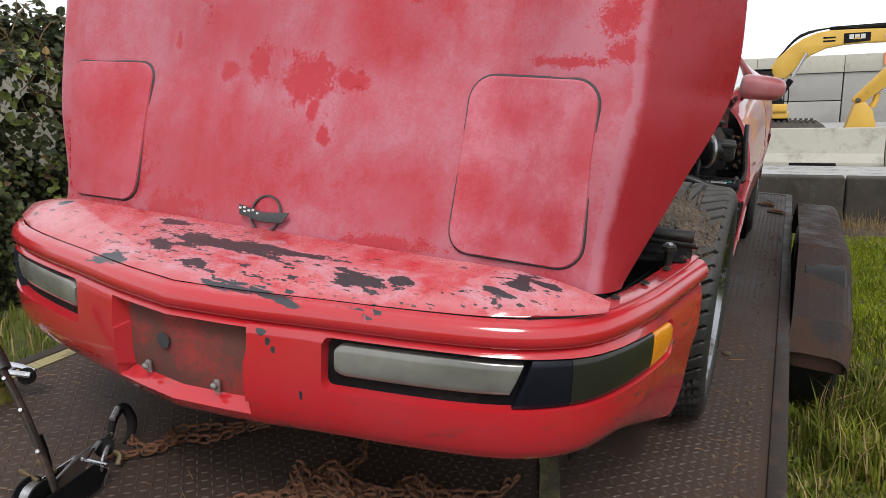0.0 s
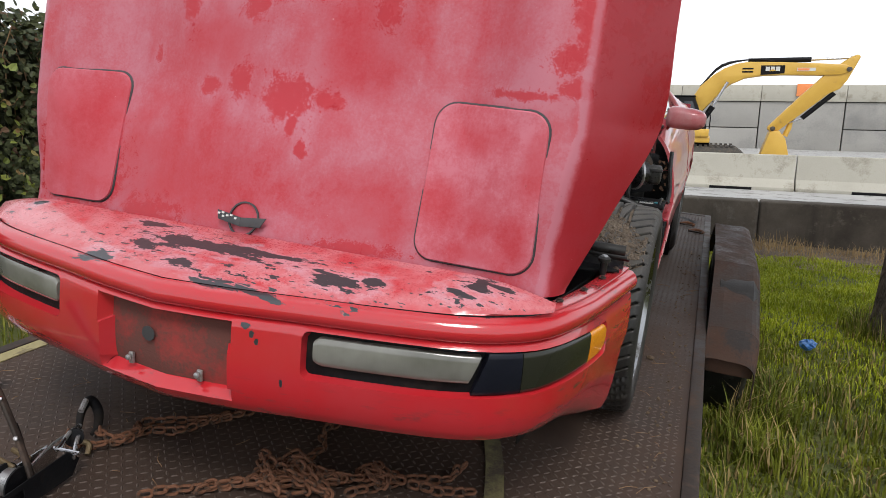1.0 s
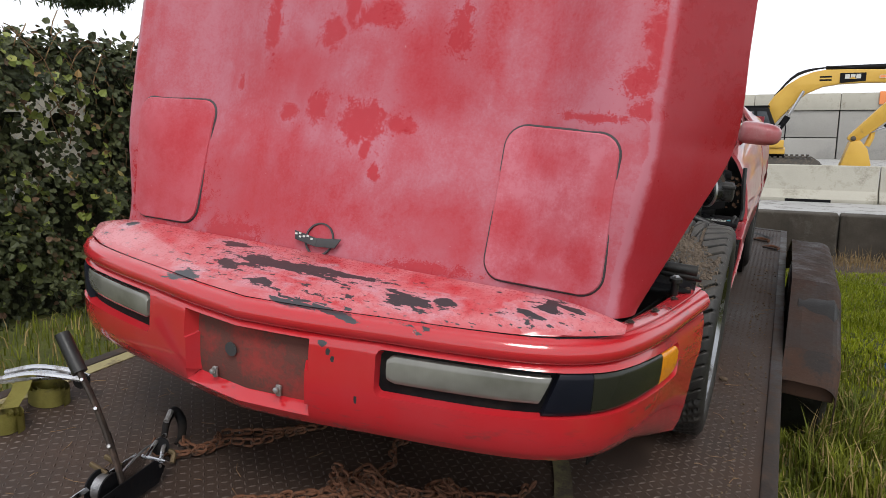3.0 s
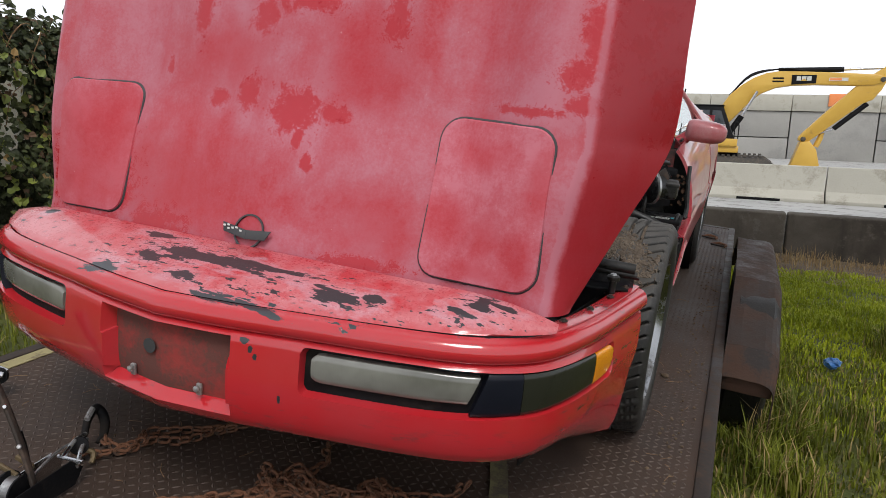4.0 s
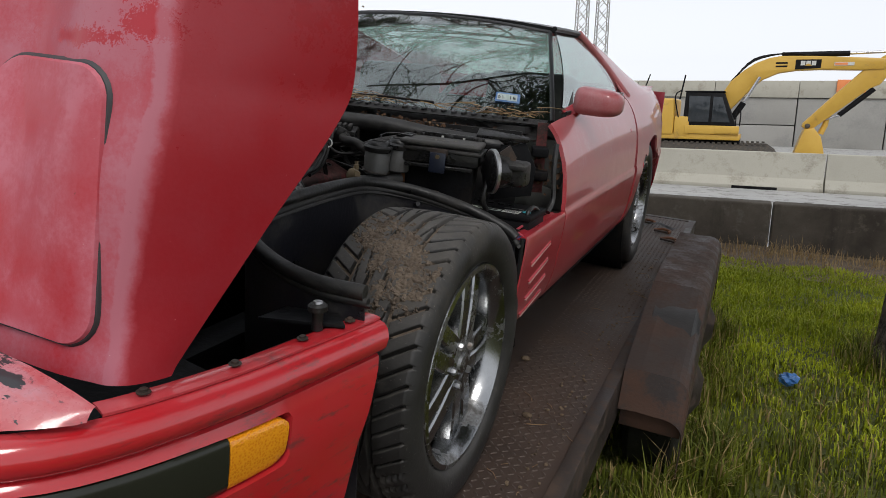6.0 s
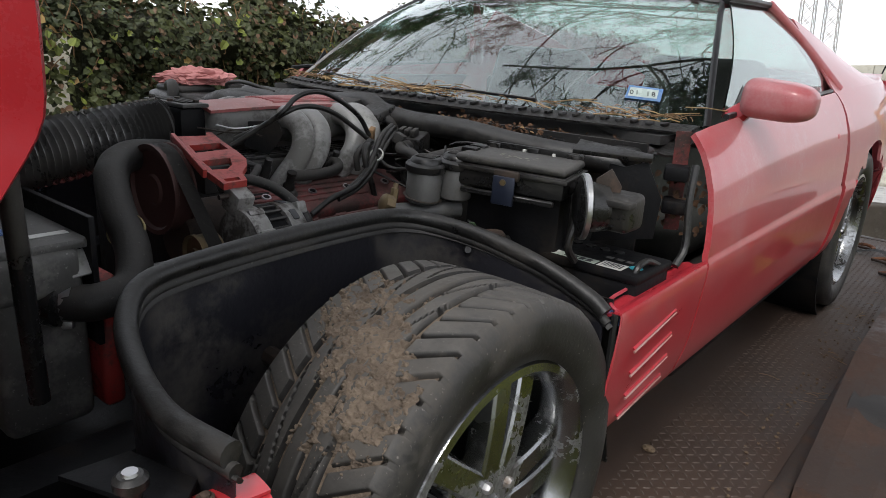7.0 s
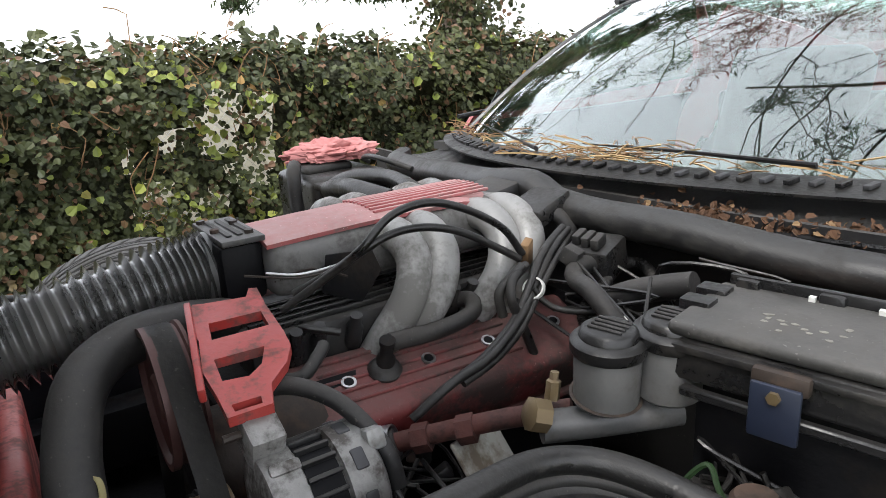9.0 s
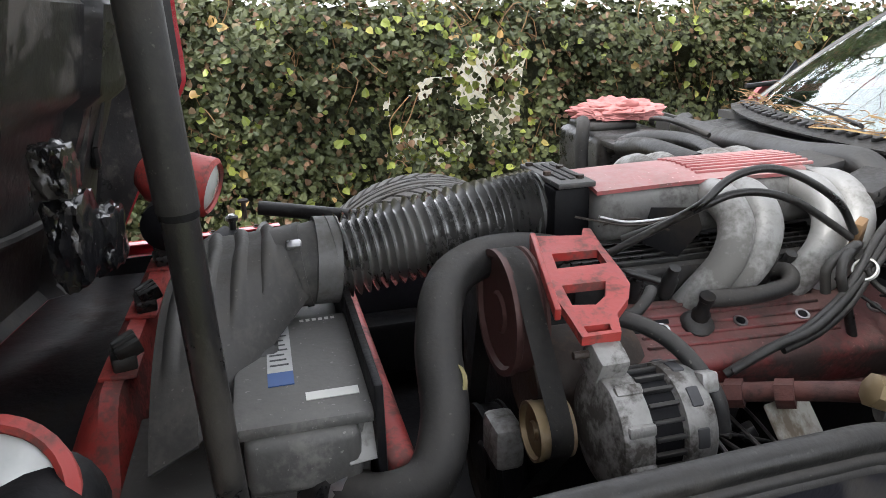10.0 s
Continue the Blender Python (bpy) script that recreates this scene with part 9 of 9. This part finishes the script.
def chain(pts, at, step=0.024):
    global link_mesh
    ch = thing("chain", at, "rusty steel chain lying loose on the tread plate", "chain", "chains on the deck")
    line = glide(pts, 12)
    acc, k_ = 0.0, 0
    crng = random.Random(len(pts))
    for p, q in zip(line, line[1:]):
        acc += (q - p).length
        if acc < step:
            continue
        acc = 0.0
        d = (q - p).normalized()
        roll = (15 if k_ % 2 else 80) + crng.uniform(-25, 25)
        rot = d.to_track_quat("Y", "Z").to_matrix().to_4x4() @ Matrix.Rotation(radians(roll), 4, "Y")
        m = Matrix.Translation(q + Vector((crng.uniform(-0.004, 0.004), crng.uniform(-0.004, 0.004), 0.011 + 0.003 * (k_ % 2)))) @ rot
        if link_mesh is None:
            ob = part("chain_link", link_bm(Matrix()), rust, ch)
            link_mesh = ob.data
            ob.matrix_basis = m
            ob.matrix_parent_inverse = home(ch).inverted()
        else:
            ob = new("chain_link", link_mesh)
            ob.parent, ob.matrix_parent_inverse, ob.matrix_basis = ch, home(ch).inverted(), m
        k_ += 1
    on_deck.append(ch)


crr = random.Random(21)


def heap(cx, cy, rx, ry, n, h=0.03):
    return [(cx + rx * math.cos(i * 2.1 + crr.uniform(-0.5, 0.5)) * crr.uniform(0.3, 1), cy + ry * math.sin(i * 1.7 + crr.uniform(-0.5, 0.5)) * crr.uniform(0.3, 1), crr.uniform(0.0, h)) for i in range(n)]


chain([(-0.47, -0.93, 0), (-0.42, -0.98, 0), (-0.34, -0.96, 0.005), (-0.3, -0.88, 0.01), (-0.33, -0.82, 0), (-0.26, -0.76, 0), (-0.2, -0.72, 0), (-0.12, -0.62, 0), (-0.1, -0.5, 0)], (-0.3, -0.85, 0))
chain([(-0.4, -0.9, 0.01), (-0.36, -0.93, 0.015), (-0.3, -0.92, 0.01), (-0.29, -0.84, 0), (-0.22, -0.8, 0), (-0.17, -0.68, 0)], (-0.3, -0.85, 0))
chain([(-0.12, -1.08, 0), (-0.05, -1.02, 0), (0.02, -0.97, 0), (0.1, -0.92, 0.01)] + heap(0.14, -0.86, 0.1, 0.08, 12) + [(0.16, -0.72, 0), (0.12, -0.6, 0), (0.2, -0.45, 0)], (0.1, -0.9, 0))
chain([(0.0, -1.02, 0.01), (0.05, -0.95, 0.01)] + heap(0.2, -0.84, 0.14, 0.07, 14) + [(0.34, -0.78, 0), (0.42, -0.72, 0), (0.5, -0.68, 0), (0.52, -0.6, 0)], (0.25, -0.8, 0))
chain([(0.3, -0.86, 0)] + heap(0.36, -0.76, 0.1, 0.06, 8) + [(0.5, -0.74, 0), (0.58, -0.7, 0)], (0.4, -0.76, 0))

# hand winch with its rubber-gripped lever, hooks and cable
hw_ = thing("hand_winch", (-0.38, -1.25, 0), "hand-lever cable puller with a black grip lying on the deck", "winch")
on_deck.append(hw_)
lever = part("lever", tube([(-0.305, -1.172, 0.045), (-0.335, -1.172, 0.13), (-0.385, -1.171, 0.235), (-0.44, -1.168, 0.31)], 0.0125, 10, 4, flat=0.6), wornsteel, hw_)
part("grip", tube([(-0.436, -1.168, 0.305), (-0.47, -1.164, 0.345), (-0.503, -1.16, 0.385)], 0.0175, 14, 3), rubber, lever, "black rubber grip")
for p in ((-0.43, -1.172, 0.295), (-0.385, -1.175, 0.235), (-0.345, -1.177, 0.15)):
    part("rivet", lathe([(0, 0), (0.0055, 0), (0.004, 0.003), (0, 0.003)], 8, pose(p[0] + 0.012, p[1] - 0.006, p[2], 60, 0, 40)), chrome, lever)
part("pawl_arm", tube([(-0.35, -1.15, 0.06), (-0.375, -1.14, 0.11), (-0.39, -1.14, 0.15)], 0.011, 8, 3, flat=0.5), black, hw_)
side_plate = [(-0.13, -0.026), (0.1, -0.03), (0.13, 0.0), (0.1, 0.03), (-0.13, 0.024)]
for dx in (-0.035, 0.03):
    part("winch_frame", plate(side_plate, [[(-0.1, -0.014), (-0.03, -0.014), (-0.03, 0.014), (-0.1, 0.014)]], 0.004, pose(-0.32 + dx, -1.18, 0.04, 82, 0, 97)), black if dx > 0 else chrome, hw_)
part("tie_bar", tube([(-0.36, -1.07, 0.06), (-0.29, -1.06, 0.06)], 0.005, 8, 1), chrome, hw_)
drum = part("drum", lathe([(0, -0.022), (0.04, -0.022), (0.04, -0.018), (0.028, -0.016), (0.028, 0.016), (0.04, 0.018), (0.04, 0.022), (0, 0.022)], 28, pose(-0.335, -1.2, 0.05, 0, 90, 8)), black, hw_)
for i in range(5):
    part("cable_turn", lathe([(0.028, -0.003), (0.0315, 0), (0.028, 0.003), (0.0265, 0), (0.028, -0.003)], 24, pose(-0.335, -1.2, 0.05, 0, 90, 8) @ Matrix.Translation((0, 0, -0.012 + 0.006 * i)), close=False), steel, drum)
for dy in (-0.02, 0.02):
    part("ratchet_bar", cbox((-0.365, -1.17 + dy, 0.085), (0.05, 0.008, 0.012), 0.002, (0, 20, 10)), brass, hw_)
for a, b in (((-0.345, -1.07, 0.06), (-0.4, -0.96, 0.055)), ((-0.3, -1.07, 0.05), (-0.39, -0.965, 0.045))):
    part("side_arm", tube([a, tuple((Vector(a) + Vector(b)) / 2 + Vector((0, 0, 0.012))), b], 0.0055, 8, 3), chrome, hw_)
part("pulley_block", lathe([(0, 0), (0.02, 0), (0.022, 0.005), (0.022, 0.016), (0, 0.018)], 20, pose(-0.375, -1.0, 0.05, 70, 0, 50)), black, hw_)
hk = part("hook", tube([(-0.4, -0.965, 0.05), (-0.425, -0.93, 0.075), (-0.435, -0.895, 0.09), (-0.42, -0.885, 0.06), (-0.4, -0.905, 0.03), (-0.39, -0.935, 0.02)], [0.008, 0.01, 0.012, 0.013, 0.011, 0.005], 10, 5), black, hw_, "black steel hook with a bright latch")
part("latch", tube([(-0.412, -0.945, 0.085), (-0.425, -0.915, 0.1)], 0.0075, 8, 1), chrome, hk)
part("hook", tube([(-0.36, -1.0, 0.045), (-0.345, -0.985, 0.03), (-0.335, -1.0, 0.012)], 0.007, 8, 4), brass, hw_)
part("wire_rope", tube([(-0.33, -1.17, 0.06), (-0.355, -1.08, 0.075), (-0.385, -1.0, 0.06)], 0.0035, 6, 4), steel, hw_)

# coiled ratchet strap near the edge
rs_ = thing("ratchet_strap", (-0.98, -0.95, 0), "coiled yellow ratchet strap with a silver buckle", "strap")
on_deck.append(rs_)


def band(pts, w, axis, t=0.003):
    """A flat strap along a line, w wide along axis."""
    line = glide(pts, 8)
    ax = Vector(axis).normalized() * w / 2
    b = bmesh.new()
    rows = [[b.verts.new(p - ax), b.verts.new(p + ax)] for p in line]
    fs_ = [b.faces.new((a[0], c[0], c[1], a[1])) for a, c in zip(rows, rows[1:])]
    bmesh.ops.solidify(b, geom=fs_, thickness=t)
    bmesh.ops.recalc_face_normals(b, faces=b.faces)
    return b


for cx, cy, r0, tall in ((-0.93, -0.93, 0.055, 0.05), (-0.88, -1.1, 0.05, 0.05)):
    pts = []
    for i in range(40):
        a = i * 0.5
        r = r0 - 0.0009 * i
        pts.append((cx + 1.35 * r * math.cos(a), cy + r * math.sin(a), 0.028))
    part("strap_coil", band(pts, tall, (0, 0, 1)), webbing, rs_, "coil of dirty yellow webbing")
part("strap_tail", band([(-0.88, -1.08, 0.055), (-0.92, -1.02, 0.075), (-0.96, -0.98, 0.08), (-0.99, -0.93, 0.05)], 0.05, (0.75, 0.65, 0.1)), webbing, rs_)
bk = part("buckle", plate([(-0.11, -0.03), (0.08, -0.03), (0.11, -0.012), (0.11, 0.012), (0.08, 0.03), (-0.11, 0.03)], [[(-0.08, -0.014), (0.03, -0.014), (0.03, 0.014), (-0.08, 0.014)]], 0.005, pose(-0.97, -0.93, 0.075, 6, -8, 28)), chrome, rs_, "silver ratchet buckle")
part("buckle_arm", tube([(-1.06, -0.97, 0.08), (-0.97, -0.93, 0.105), (-0.88, -0.88, 0.095), (-0.83, -0.86, 0.08)], 0.009, 8, 4), chrome, bk)
part("buckle_arm", tube([(-1.04, -1.0, 0.075), (-0.95, -0.96, 0.098), (-0.86, -0.91, 0.09), (-0.82, -0.88, 0.08)], 0.009, 8, 4), chrome, bk)
part("ratchet_gear", lathe([(0, 0), (0.022, 0), (0.024, 0.004), (0.024, 0.014), (0, 0.016)], 16, pose(-0.845, -0.87, 0.07, 80, 0, 30)), black, bk)
# straps and shackles behind the car
for i, (x, y) in enumerate(((0.93, 3.35), (1.0, 3.1), (0.8, 3.6))):
    t = thing("shackle", (x, y, 0), "rusty shackle lying on the rear of the deck", "shackle", "loose hardware on the deck")
    part("bow", tube([(x - 0.05, y, 0.012), (x, y + 0.03, 0.02), (x + 0.05, y + 0.01, 0.014), (x + 0.04, y - 0.03, 0.012)], 0.009, 8, 4), rust, t)
    part("pin", tube([(x - 0.05, y, 0.012), (x + 0.04, y - 0.03, 0.012)], 0.007, 8, 1), wornsteel, t)
    on_deck.append(t)
bm = band([(0.78, 3.45, 0.01), (0.88, 3.5, 0.03), (0.98, 3.48, 0.012), (1.02, 3.55, 0.02)], 0.05, (0.2, 1, 0.1))
on_deck.append(single("tie_down", bm, rubber, "dark crumpled tie-down strap on the rear of the deck", "strap"))
# dry stems and crumbs of dirt on the plate
dr = random.Random(17)
bm = bmesh.new()
for _ in range(120):
    x, y = dr.choice(((dr.uniform(-1.0, -0.3), dr.uniform(-1.7, -0.4)), (dr.uniform(0.88, 1.05), dr.uniform(-0.5, 3.0)), (dr.uniform(-0.6, 0.6), dr.uniform(-1.5, -0.7))))
    a, l_ = dr.uniform(0, 6.28), dr.uniform(0.015, 0.07)
    tube([(x, y, 0.004), (x + 0.5 * l_ * math.cos(a), y + 0.5 * l_ * math.sin(a), 0.006), (x + l_ * math.cos(a + 0.2), y + l_ * math.sin(a + 0.2), 0.004)], 0.0009, 3, 1, bm)
on_deck.append(tagged(part("dry_stems", bm, needle, None), "dry brown needles scattered on the deck", "litter", kind="stuff"))
bm = bmesh.new()
for _ in range(160):
    y = dr.uniform(-0.6, 2.4)
    x = 0.985 + dr.gauss(0, 0.03)
    bmesh.ops.create_icosphere(bm, subdivisions=1, radius=dr.uniform(0.002, 0.007), matrix=pose(x, y, 0.003, dr.uniform(0, 90), 0, dr.uniform(0, 90)) @ Matrix.Diagonal((1, 0.8, 0.6, 1)))
for x, y, r in ((0.777, 0.837, 0.018), (0.904, 0.449, 0.016)):
    bmesh.ops.create_icosphere(bm, subdivisions=2, radius=r, matrix=pose(x, y, 0.006) @ Matrix.Diagonal((1, 0.7, 0.5, 1)))
on_deck.append(tagged(part("dirt_crumbs", bm, dirt, None, smooth=0), "crumbs of pale dirt along the deck edge", "litter", kind="stuff"))

# ---- lean the trailer and all that stands on it ----
for ob in on_deck:
    ob.matrix_basis = LEVEL @ ob.matrix_basis
